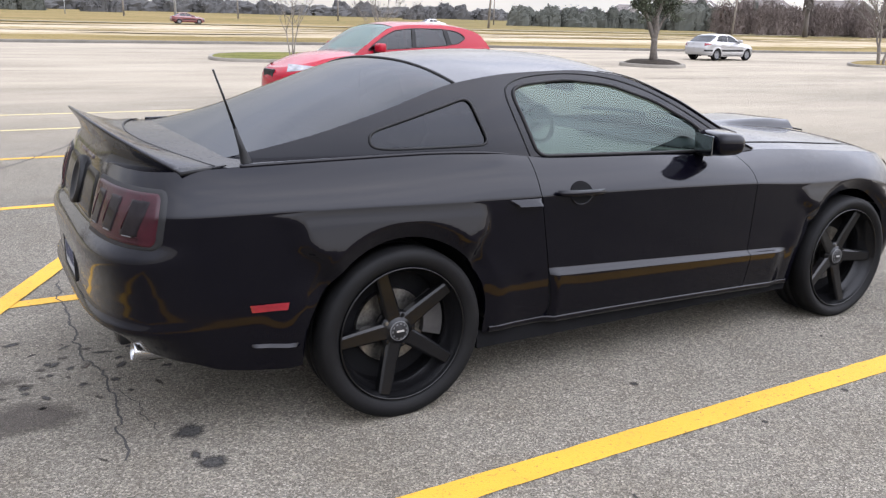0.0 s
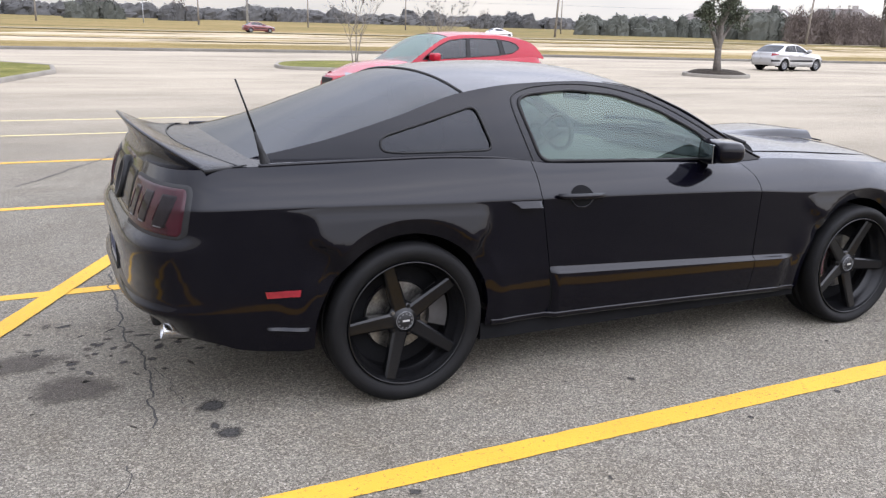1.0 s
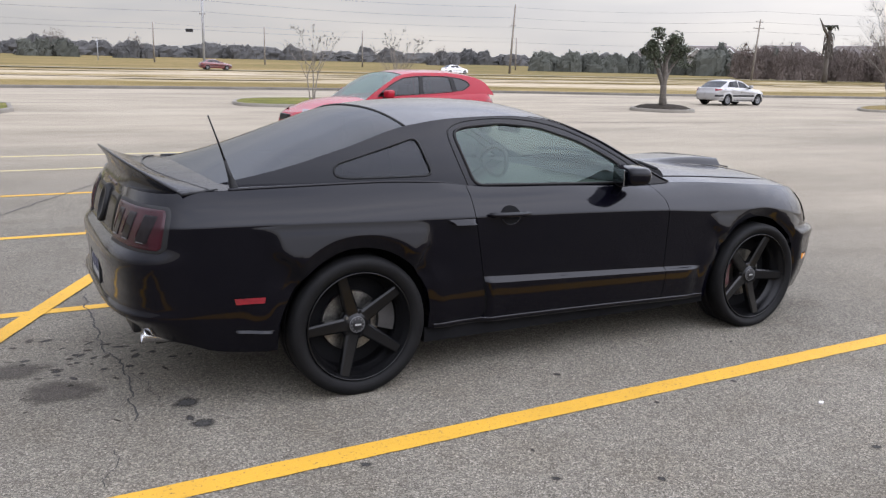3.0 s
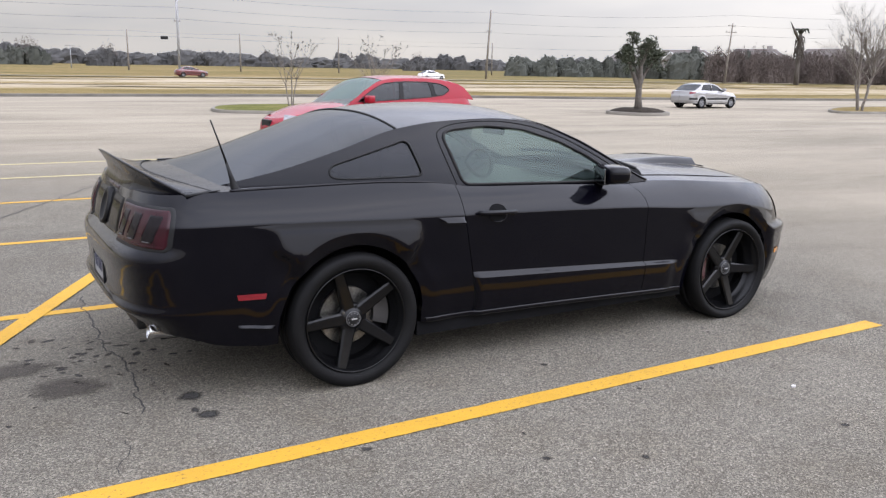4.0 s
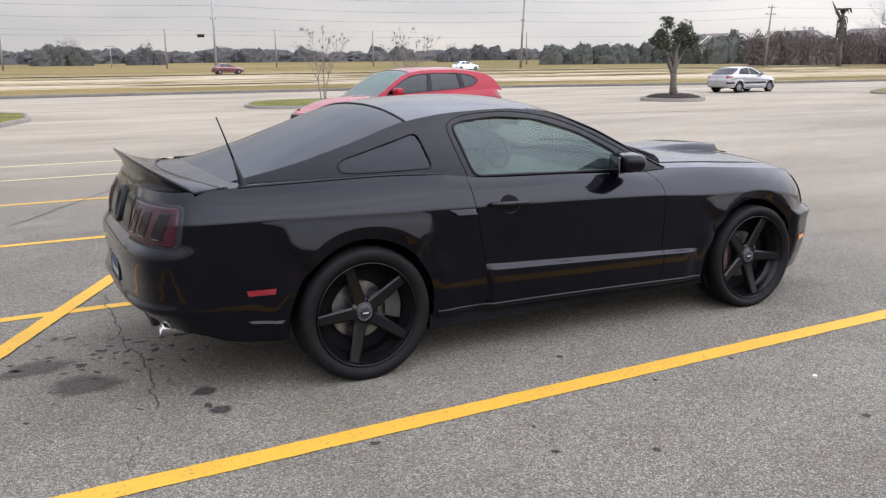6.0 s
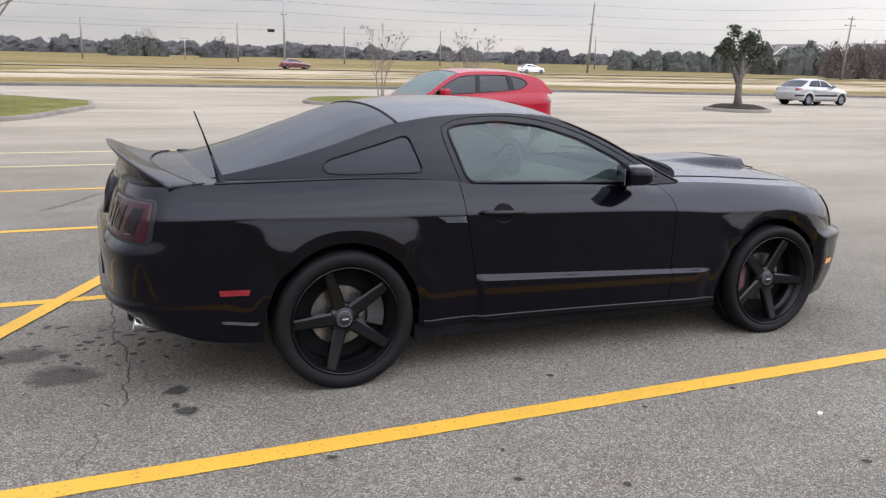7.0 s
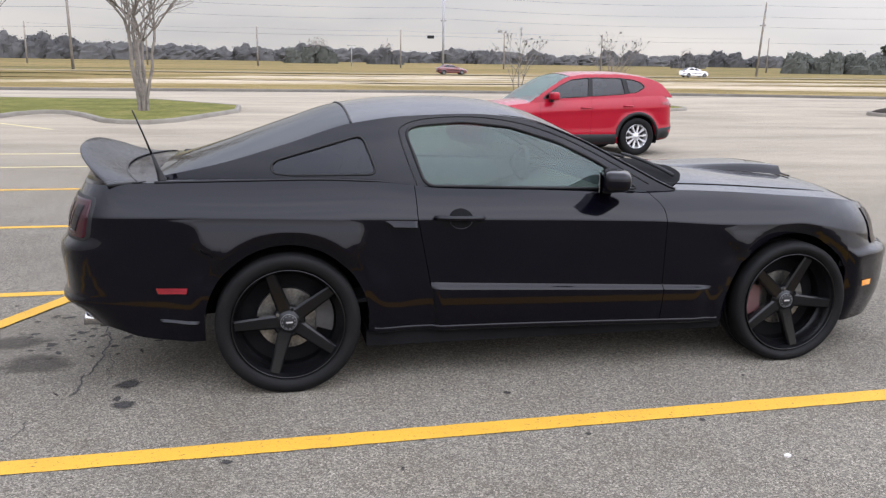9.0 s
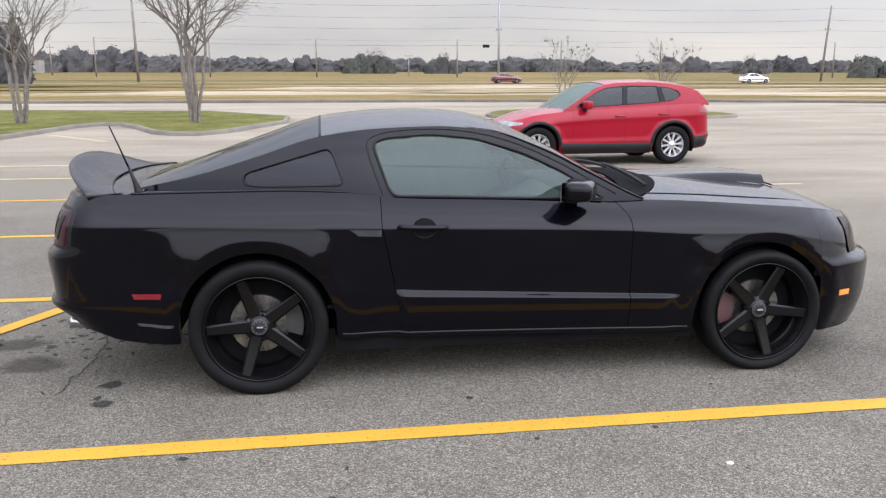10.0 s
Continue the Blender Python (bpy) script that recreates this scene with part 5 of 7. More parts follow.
for sgn in (-1, 1):
    # markers, badges of light and shade on the flanks
    patch(C, "rear_marker", [(-0.606, 0.549), (-0.462, 0.545), (-0.468, 0.517), (-0.598, 0.520)], sgn, RED_LENS, coupe, 0.004, "red side marker lamp")
    patch(C, "front_marker", [(3.19, 0.432), (3.285, 0.428), (3.285, 0.396), (3.195, 0.398)], sgn, AMBER_LENS, coupe, 0.006, "amber side marker lamp")
    patch(C, "side_scoop", [(0.455, 0.848), (0.625, 0.842), (0.625, 0.815), (0.497, 0.820)], sgn, BLACK_PAINT, coupe, (0.002, 0.002, 0.034, 0.028), "small black side scoop insert", 0.03)
    patch(C, "valance_strip", [(-0.60, 0.392), (-0.415, 0.374), (-0.415, 0.360), (-0.60, 0.380)], sgn, BLACK_PAINT, coupe, (0.001, 0.001, 0.012, 0.012), "black valance edge")
    v, f = [], []
    for x in np.linspace(0.42, 2.30, 40):
        p = skin(C, x, body_low(C, x) + 0.012)
        for dy, dz in ((0.001, 0.016), (0.006, 0.0125), (0.0085, 0.009), (0.004, -0.012), (-0.05, -0.022)):
            v.append((p.x, sgn * (p.y + dy), p.z + dz))
    for i in range(39):
        for j in range(4):
            q = (i * 5 + j, (i + 1) * 5 + j, (i + 1) * 5 + j + 1, i * 5 + j + 1)
            f.append(q if sgn > 0 else q[::-1])
    part_mesh("sill", v, f, BLACK_PAINT, coupe, "black side sill")
    # door pull; a flat dark disc paints in the shade of its cup
    cup = [(0.848 + 0.062 * math.cos(a), 0.845 + 0.050 * math.sin(a)) for a in np.linspace(0, 2 * math.pi, 24, endpoint=False)]
    patch(C, "cup_shade_disc", cup, sgn, DARK_LINER, coupe, 0.003, "flat dark disc standing for the shaded recess behind the door handle")
    # bead added to catch sky light, for the bowl's lit lower half
    arc = [skin(C, 0.848 + 0.058 * math.cos(a), 0.842 + 0.046 * math.sin(a)) for a in np.linspace(-math.pi + 0.25, -0.25, 16)]
    v, f = tube_data([(p.x, sgn * (p.y + 0.002), p.z) for p in arc], 0.0045, 6)
    part_mesh("cup_light_bead", v, f, BLACK_PAINT, coupe, "bead added to catch light along the handle recess's lower rim")
    pts = [skin(C, x, 0.856 - 0.030 * (x - 0.72)) + Vector((0, d, 0)) for x, d in ((0.712, 0.010), (0.74, 0.026), (0.80, 0.034), (0.90, 0.034), (0.945, 0.026), (0.962, 0.010))]
    v, f = tube_data([(p.x, sgn * p.y, p.z) for p in pts], (0.011, 0.015, 0.014, 0.014, 0.015, 0.011), 10)
    part_mesh("door_handle", v, f, BLACK_PAINT, coupe, "black pull-out door handle")
    frame_line = [(0.652, 0.992), (0.600, 1.135), (0.566, 1.255), (0.585, 1.290), (0.66, 1.316), (0.78, 1.329), (0.90, 1.333), (1.03, 1.328), (1.17, 1.308), (1.30, 1.276), (1.45, 1.221), (1.62, 1.139), (1.78, 1.052), (1.90, 0.985)]
    for _ in range(3):                                   # corners cut until the line runs smooth
        frame_line = [frame_line[0]] + [(a[0] * w + b[0] * (1 - w), a[1] * w + b[1] * (1 - w)) for a, b in zip(frame_line, frame_line[1:]) for w in (0.75, 0.25)] + [frame_line[-1]]
    pts = [(x, sgn * (house_half(C, x, z) + 0.0005), z) for x, z in frame_line]
    v, f = tube_data(pts, 0.0045, 5)
    part_mesh("door_frame_gap", v, f, BLACK_TRIM, coupe, "dark gap round the door frame")
    # thin bead added along the pillar edge to catch the sky's highlight
    pts = [(x, sgn * (house_half(C, x, float(C["rail"](x))) + 0.002), float(C["rail"](x)) + 0.004) for x in np.linspace(1.10, 2.06, 40)]
    v, f = tube_data(pts, [0.002 + 0.0035 * float(smooth(1.1, 1.6, p[0])) for p in pts], 8)
    part_mesh("pillar_edge_bead", v, f, BLACK_PAINT, coupe, "black bead added on the roof pillar's edge to catch a sky highlight")
    # bead laid on the belt line so the haunch shows a sky highlight
    pts = []
    for x in np.linspace(-0.60, 0.60, 50):
        e = skin(C, x, float(C["belt"](x)))
        pts.append((e.x, sgn * (e.y - 0.004), e.z + 0.001))
    v, f = tube_data(pts, [0.003 + 0.006 * float(smooth(0.6, 0.35, p[0])) for p in pts], 8)
    part_mesh("shoulder_edge_bead", v, f, BLACK_PAINT, coupe, "black bead added on the haunch's upper edge to catch a highlight")
    # mirror
    mb = box(0.185, 0.235, 0.130, (0, 0, 0), 0.060, None, 6)
    for vert in mb.verts:                              # slimmer towards the tip, rounded at the back
        f = (vert.co.y * sgn + 0.1175) / 0.235
        vert.co.z = vert.co.z * (1 - 0.22 * f) + 0.014 * f
        vert.co.x *= 1 - 0.25 * f
        vert.co.z += 0.10 * max(0.0, vert.co.x) * (1 if vert.co.z < 0 else -0.5)
    mirror = part("door_mirror", mb, BLACK_PAINT, coupe, "black door mirror", True)
    mirror.matrix_basis = pose(1.648, sgn * 0.955, 1.014, 0, 0, 20 * sgn)
    part("mirror_foot", box(0.06, 0.12, 0.030, (-0.035, -sgn * 0.105, -0.048), 0.012), BLACK_TRIM, mirror)
    part("mirror_glass", box(0.006, 0.172, 0.090, (-0.087, 0, 0.004), 0.002), MIRROR_GLASS, mirror, "mirror glass")
    sailv = [(1.655, 0.980), (1.79, 0.985), (1.70, 1.060), (1.665, 1.085)]
    vv = [(x, sgn * (house_half(C, x, z) + 0.006), z) for x, z in sailv]
    part_mesh("mirror_sail", vv, [(0, 1, 2, 3)] if sgn < 0 else [(3, 2, 1, 0)], BLACK_TRIM, coupe, "black triangle behind the mirror", soft=False)
    # wheel housings
    for cx, cz, r in C["arches"]:
        v, f = [], []
        n = 25
        for k in range(n):
            a = math.pi * (-0.05 + 1.10 * k / (n - 1))
            for y in (0.935, 0.86, 0.52):
                rr = r + (0.004 if y > 0.9 else 0.02)
                yy = min(y, skin(C, cx + rr * math.cos(a) * 0.98, max(0.3, cz + rr * math.sin(a))).y - 0.012) if y > 0.9 else y
                v.append((cx + rr * math.cos(a), sgn * yy, max(0.30, cz + rr * math.sin(a))))
            v.append((cx, sgn * 0.52, cz))
        for k in range(n - 1):
            for j in range(3):
                f.append((k * 4 + j, k * 4 + j + 1, k * 4 + 5 + j, k * 4 + 4 + j))
        part_mesh("wheel_housing", v, f, DARK_LINER, coupe, "black wheel housing")
    # dark backing behind each gap
    for s in C["seams"]:
        v, f = [], []
        lo = body_low(C, s)
        zs = np.linspace(lo + 0.01, float(C["belt"](s)) - 0.005, 24)
        for z in zs:
            for d in (-0.03, 0.03):
                p = skin(C, s + d, z)
                v.append((p.x, sgn * (p.y - 0.016), p.z))
        for i in range(23):
            f.append((2 * i, 2 * i + 1, 2 * i + 3, 2 * i + 2))
        part_mesh("gap_backing", v, f, DARK_LINER, coupe)
    # headlamp at the fender's front edge
    hv, hf = [], []
    for i, x in enumerate(np.linspace(3.33, 3.64, 14)):
        for z in np.linspace(0.632, float(C["belt"](x)) - 0.030, 6):
            p = skin(C, x, z)
            hv.append((p.x + 0.004, sgn * (p.y + 0.005), p.z))
    for i in range(13):
        for j in range(5):
            q = (i * 6 + j, (i + 1) * 6 + j, (i + 1) * 6 + j + 1, i * 6 + j + 1)
            hf.append(q if sgn < 0 else q[::-1])
    part_mesh("headlamp", hv, hf, SMOKED_LAMP, coupe, "smoked headlamp")
part("grille", box(0.03, 0.72, 0.08, (3.50, 0, 0.68), 0.01), BLACK_TRIM, coupe, "black grille")
part("floor_pan", merge(box(1.95, 1.74, 0.08, (1.36, 0, 0.235)), box(0.50, 1.3, 0.08, (-0.66, 0, 0.34)), box(0.42, 1.1, 0.06, (3.20, 0, 0.24)), box(2.72, 0.95, 0.10, (1.36, 0, 0.25))), DARK_LINER, coupe, "dark underbody")

# antenna on the quarter panel's shoulder
v, f = tube_data([(-0.558, -0.800, 1.020), (-0.563, -0.801, 1.045), (-0.575, -0.803, 1.085), (-0.60, -0.81, 1.165)], (0.027, 0.020, 0.012, 0.006), 12)
mast = part_mesh("antenna", v, f, BLACK_TRIM, coupe, "black rubber antenna mast")
v, f = tube_data([(-0.60, -0.81, 1.163), (-0.635, -0.82, 1.265), (-0.672, -0.83, 1.365)], (0.0055, 0.004, 0.0035), 8)
part_mesh("whip", v, f, BLACK_TRIM, mast)

# cabin: floor, dash, seats, wheel, mirror
part("dashboard", merge(box(0.45, 1.36, 0.16, (1.86, 0, 0.89), 0.05), box(0.25, 1.3, 0.30, (1.72, 0, 0.75), 0.05)), CABIN, coupe, "black dashboard", True)
part("cabin_floor", box(2.0, 1.5, 0.02, (0.85, 0, 0.40)), CABIN, coupe)
part("centre_console", box(1.1, 0.22, 0.22, (1.05, 0, 0.55), 0.03), CABIN, coupe)
part("rear_shelf", box(0.75, 1.25, 0.03, (-0.30, 0, 1.02)), CABIN, coupe)
for sgn in (-1, 1):
    part("door_card", box(1.05, 0.03, 0.56, (1.22, sgn * 0.775, 0.67), 0.01), CABIN_GREY, coupe)
    seat = part("front_seat", merge(box(0.52, 0.50, 0.18, (0.98, sgn * 0.37, 0.60), 0.06, None, 3), box(0.16, 0.50, 0.62, (0, 0, 0), 0.06, Matrix.Translation((0.66, sgn * 0.37, 0.87)) @ Matrix.Rotation(radians(-18), 4, "Y"), 3)), CABIN, coupe, "black front seat", True)
    part("headrest", box(0.10, 0.27, 0.18, (0, 0, 0), 0.045, Matrix.Translation((0.545, sgn * 0.37, 1.20)) @ Matrix.Rotation(radians(-14), 4, "Y"), 3), CABIN, seat, "", True)
    part("rear_seat_back", box(0.14, 0.52, 0.52, (0, 0, 0), 0.05, Matrix.Translation((-0.02, sgn * 0.32, 0.82)) @ Matrix.Rotation(radians(-25), 4, "Y"), 3), CABIN, coupe, "", True)
ring = [(1.52 + 0.055 * math.cos(a), 0.37 + 0.185 * math.sin(a), 0.90 + 0.178 * math.cos(a)) for a in np.linspace(0, 2 * math.pi, 33)]
v, f = tube_data(ring, 0.015, 8, cap=False)
part_mesh("steering_wheel", v, f, CABIN, coupe, "black steering wheel")
part("rear_view_mirror", box(0.03, 0.24, 0.065, (1.42, 0, 1.235), 0.015), CABIN, coupe)
part("headliner", box(0.86, 1.16, 0.015, (0.80, 0, 1.325)), CABIN_GREY, coupe)

for x0, spin, rad, z0 in ((0.002, 19.3, 0.352, 0.346), (2.722, -23.5, 0.339, 0.334)):
    for sgn in (-1, 1):
        wheel(coupe, (x0, sgn * 0.818, z0), sgn, rad, 0.265, 0.272, radians(spin) * -sgn, dict(caliper=CALIPER if x0 > 1 else GREY_CALIPER, caliper_at=3.1 if x0 > 1 else 0.15, spokes=5, inner=0.036, outer=0.027, dish=0.064, cap=True), SATIN_BLACK, "satin black five-spoke wheel on a low-profile tyre")


# ---- the other cars ----
def plain_inset(c, tuck=0.05, crease_out=0.012):
    def inset(x, z):
        cr, top, low = float(c["crease"](x)), float(c["belt"](x)), float(c["low"](x))
        if z >= cr:
            t = (z - cr) / max(0.02, top - cr)
            off = float(c["belt_in"](x)) * (0.3 * t + 0.7 * t * t)
        else:
            t = (cr - z) / max(0.05, cr - low)
            off = crease_out * float(smooth(0, 0.12, t)) + tuck * t ** 2 - 0.02 * math.exp(-((t - 0.72) / 0.12) ** 2)
        for cx, cz, r in c["arches"]:
            d = math.hypot(x - cx, z - cz)
            off -= 0.025 * math.exp(-((d - r - 0.02) / 0.06) ** 2) * float(smooth(cr + 0.08, cr - 0.08, z))
        return off
    return inset


def road_car(name, label, c, at, heading, wheel_r, rim_r, rim_mat, lamps, cladding, group="", size=1.0):
    """A parked or passing car on the same loft, with glass, lamps, mirrors and wheels."""
    root = tagged(new(name), label, "car", group)
    c["inset"] = plain_inset(c)
    c["lean"] = lambda x, z: 0.0
    c["spread"] = lambda t: t
    s0, s1, s2, s3, s4 = c["seams"]
    e = 0.002
    for sgn in (-1, 1):
        body_shell(c, root, sgn, [("rear_bumper", -9, s0 - 0.0007, ""), ("quarter_panel", s0 + 0.0007, s1 - e, ""), ("rear_door", s1 + e, s2 - e, ""),
                                  ("front_door", s2 + e, s3 - e, ""), ("front_fender", s3 + e, s4 - 0.0007, ""), ("front_bumper", s4 + 0.0007, 9, "")])
        cabin(c, root, sgn)
        for s in c["seams"][1:4]:
            v, f = [], []
            for z in np.linspace(body_low(c, s) + 0.01, float(c["belt"](s)) - 0.005, 14):
                for d in (-0.02, 0.02):
                    p = skin(c, s + d, z)
                    v.append((p.x, sgn * (p.y - 0.012), p.z))
            part_mesh("gap_backing", v, [(2 * i, 2 * i + 1, 2 * i + 3, 2 * i + 2) for i in range(13)], DARK_LINER, root)
        for x in c["handles"]:
            z = float(c["crease"](x)) + 0.05
            pts = [skin(c, x + d, z) + Vector((0, o, 0)) for d, o in ((-0.10, 0.004), (-0.08, 0.03), (0.08, 0.03), (0.10, 0.004))]
            v, f = tube_data([(p.x, sgn * p.y, p.z) for p in pts], 0.014, 8)
            part_mesh("door_handle", v, f, c["paint"], root)
        for cx, cz, r in c["arches"]:
            v, f = [], []
            for k in range(21):
                a = math.pi * (-0.1 + 1.2 * k / 20)
                for y in (0.0, 1.0):
                    rr = r + 0.012
                    yy = (skin(c, cx, cz + r).y - 0.02) if y == 0 else 0.5
                    v.append((cx + rr * math.cos(a), sgn * yy, cz + rr * math.sin(a)))
                v.append((cx, sgn * 0.5, cz))
            for k in range(20):
                for j in range(2):
                    f.append((k * 3 + j, k * 3 + j + 1, k * 3 + 4 + j, k * 3 + 3 + j))
            part_mesh("wheel_housing", v, f, DARK_LINER, root)
            if cladding:
                v, f = [], []
                for k in range(25):
                    a = math.pi * (0.0 + k / 24)
                    for rr, o in ((r - 0.004, -0.02), (r - 0.004, 0.012), (r + 0.05, 0.012), (r + 0.058, 0.0)):
                        x, z = cx + rr * math.cos(a), max(body_low(c, cx - r - 0.1) + 0.02, cz + rr * math.sin(a))
                        zz = max(z, 0.25)
                        p = skin(c, x, zz)
                        v.append((p.x, sgn * (p.y + o), zz))
                for k in range(24):
                    for j in range(3):
                        q = (k * 4 + j, k * 4 + j + 1, k * 4 + 5 + j, k * 4 + 4 + j)
                        f.append(q if sgn > 0 else q[::-1])
                part_mesh("arch_cladding", v, f, BLACK_TRIM, root, "black plastic wheel arch trim")
            wheel(root, (cx, sgn * (float(c["half"](cx)) - 0.125), wheel_r), sgn, wheel_r, 0.225, rim_r, 0.2, dict(caliper=None, spokes=10, inner=0.012, outer=0.026, dish=0.035, cap=False), rim_mat, "wheel with a ten-spoke alloy rim")
        if cladding:
            v, f = [], []
            a0, a1 = c["arches"][0], c["arches"][1]
            for x in np.linspace(a0[0] + a0[2] + 0.03, a1[0] - a1[2] - 0.03, 24):
                lo = body_low(c, x)
                for dz, o in ((0.17, 0.001), (0.16, 0.012), (0.02, 0.014), (-0.03, -0.03)):
                    p = skin(c, x, lo + max(dz, 0.0))
                    v.append((p.x, sgn * (p.y + o), lo + dz))
            for k in range(23):
                for j in range(3):
                    q = (k * 4 + j, (k + 1) * 4 + j, (k + 1) * 4 + j + 1, k * 4 + j + 1)
                    f.append(q if sgn > 0 else q[::-1])
            part_mesh("sill_cladding", v, f, BLACK_TRIM, root, "black plastic sill trim")
            v, f = [], []
            for i, x in enumerate(np.linspace(c["tail"] + 0.02, a0[0] - a0[2] - 0.03, 12)):
                lo = body_low(c, x)
                for dz, o in ((0.22, 0.001), (0.21, 0.012), (0.03, 0.012), (-0.02, -0.03)):
                    p = skin(c, x, lo + max(dz, 0.0))
                    v.append((p.x - 0.006, sgn * (p.y + o), lo + dz))
            for k in range(11):
                for j in range(3):
                    q = (k * 4 + j, (k + 1) * 4 + j, (k + 1) * 4 + j + 1, k * 4 + j + 1)
                    f.append(q if sgn > 0 else q[::-1])
            part_mesh("bumper_cladding", v, f, BLACK_TRIM, root, "black plastic bumper trim")
        if cladding:                                     # black pillars between the side windows
            for pillar in ([(0.945, 1.122), (1.04, 1.118), (1.00, 1.470), (0.92, 1.470)], [(0.17, 1.174), (0.27, 1.170), (0.33, 1.464), (0.235, 1.458)]):
                v = []
                for k in range(7):
                    f = k / 6
                    for (xa, za), (xb, zb) in ((pillar[0], pillar[3]), (pillar[1], pillar[2])):
                        x, z = xa + (xb - xa) * f, za + (zb - za) * f
                        v.append((x, sgn * (house_half(c, x, z) + 0.004), z))
                q = [(2 * k, 2 * k + 1, 2 * k + 3, 2 * k + 2) for k in range(6)]
                part_mesh("window_pillar", v, q if sgn < 0 else [t[::-1] for t in q], BLACK_TRIM, root, "gloss black window pillar")
        mx = c["mirror_x"]
        mz = float(c["belt"](mx)) + 0.10
        mir = part("door_mirror", box(0.15, 0.22, 0.15, (mx, sgn * (float(c["half"](mx)) + 0.06), mz), 0.05, None, 4), c["paint"], root, "", True)
        part("mirror_foot", box(0.07, 0.12, 0.09, (mx + 0.02, sgn * (float(c["half"](mx)) - 0.04), mz - 0.07), 0.015), BLACK_TRIM, mir)
        (hx0, hx1, hz0, hz1), (tx0, tx1, tz0, tz1) = lamps
        for nm, xa, xb, za, zb, mat, lab in (("headlamp", hx0, hx1, hz0, hz1, CLEAR_LENS, "clear headlamp"), ("tail_lamp", tx0, tx1, tz0, tz1, RED_LENS, "red tail lamp")):
            v, f = [], []
            for i, x in enumerate(np.linspace(xa, xb, 14)):
                t = i / 13
                for j in range(5):
                    # the lens tapers to a point along the flank
                    wide = t if nm == "headlamp" else 1 - t
                    mid, half = (za + zb) / 2, (zb - za) / 2
                    z = mid + (0.02 * (1 - wide)) + half * (0.25 + 0.75 * wide) * (-1 + j / 2)
                    p = skin(c, x, z)
                    v.append((p.x + (0.006 if nm == "headlamp" else -0.006), sgn * (p.y + 0.006), p.z))
            for i in range(13):
                for j in range(4):
                    q = (i * 5 + j, (i + 1) * 5 + j, (i + 1) * 5 + j + 1, i * 5 + j + 1)
                    f.append(q if sgn < 0 else q[::-1])
            part_mesh(nm, v, f, mat, root, lab)
        seat = part("front_seat", merge(box(0.5, 0.48, 0.2, (0.98, sgn * 0.37, 0.62), 0.06), box(0.15, 0.48, 0.62, (0.68, sgn * 0.37, 0.98), 0.06)), CABIN, root)
        part("headrest", box(0.1, 0.25, 0.18, (0.62, sgn * 0.37, 1.30 if cladding else 1.18), 0.04), CABIN, seat)
    if not cladding:
        for sgn in (-1, 1):
            for xa, xb in ((-0.84, -0.37), (0.37, 2.13), (2.87, 3.16)):
                v, f = [], []
                for i in range(13):
                    x = xa + (xb - xa) * i / 12
                    v += [(p.x, sgn * (p.y + o), p.z) for p, o in ((skin(c, x, 0.470), 0.0), (skin(c, x, 0.480), 0.016), (skin(c, x, 0.555), 0.016), (skin(c, x, 0.565), 0.0))]
                for i in range(12):
                    for j in range(3):
                        q = (i * 4 + j, i * 4 + 4 + j, i * 4 + 5 + j, i * 4 + 1 + j)
                        f.append(q if sgn < 0 else q[::-1])
                part_mesh("rub_strip", v, f, BLACK_TRIM, root, "dark rubber rub strip")
    cabin_top(c, root)
    cap_surface(c, "bonnet", c["cab_to"] - 0.12, c["nose"], root, c["paint"], 1.0, lambda x: c["crown"] * float(smooth(c["nose"], c["nose"] - 0.5, x)), across=24)
    cap_surface(c, "shoulder_shelf", c["tail"], c["cab_to"] - 0.121, root, c["paint"], 1.0, lambda x: 0.004, across=12)
    gx = body_point(c, c["nose"], 0.0, 0.62)[0]
    part("grille", box(0.06, 0.42, 0.22, (gx - 0.032, 0, 0.62), 0.02), BLACK_TRIM, root, "black front grille")
    part("floor_pan", merge(box(c["nose"] - c["tail"] - 0.5, 1.0, 0.06, ((c["nose"] + c["tail"]) / 2, 0, 0.30)), box(1.7, 1.6, 0.06, (1.35, 0, 0.28))), DARK_LINER, root)
    part("dashboard", box(0.4, 1.3, 0.2, (1.85, 0, 0.92), 0.05), CABIN, root)
    root.matrix_basis = pose(at[0], at[1], ground_z(at[1]), 0, 0, heading) @ Matrix.Scale(size, 4)
    return root


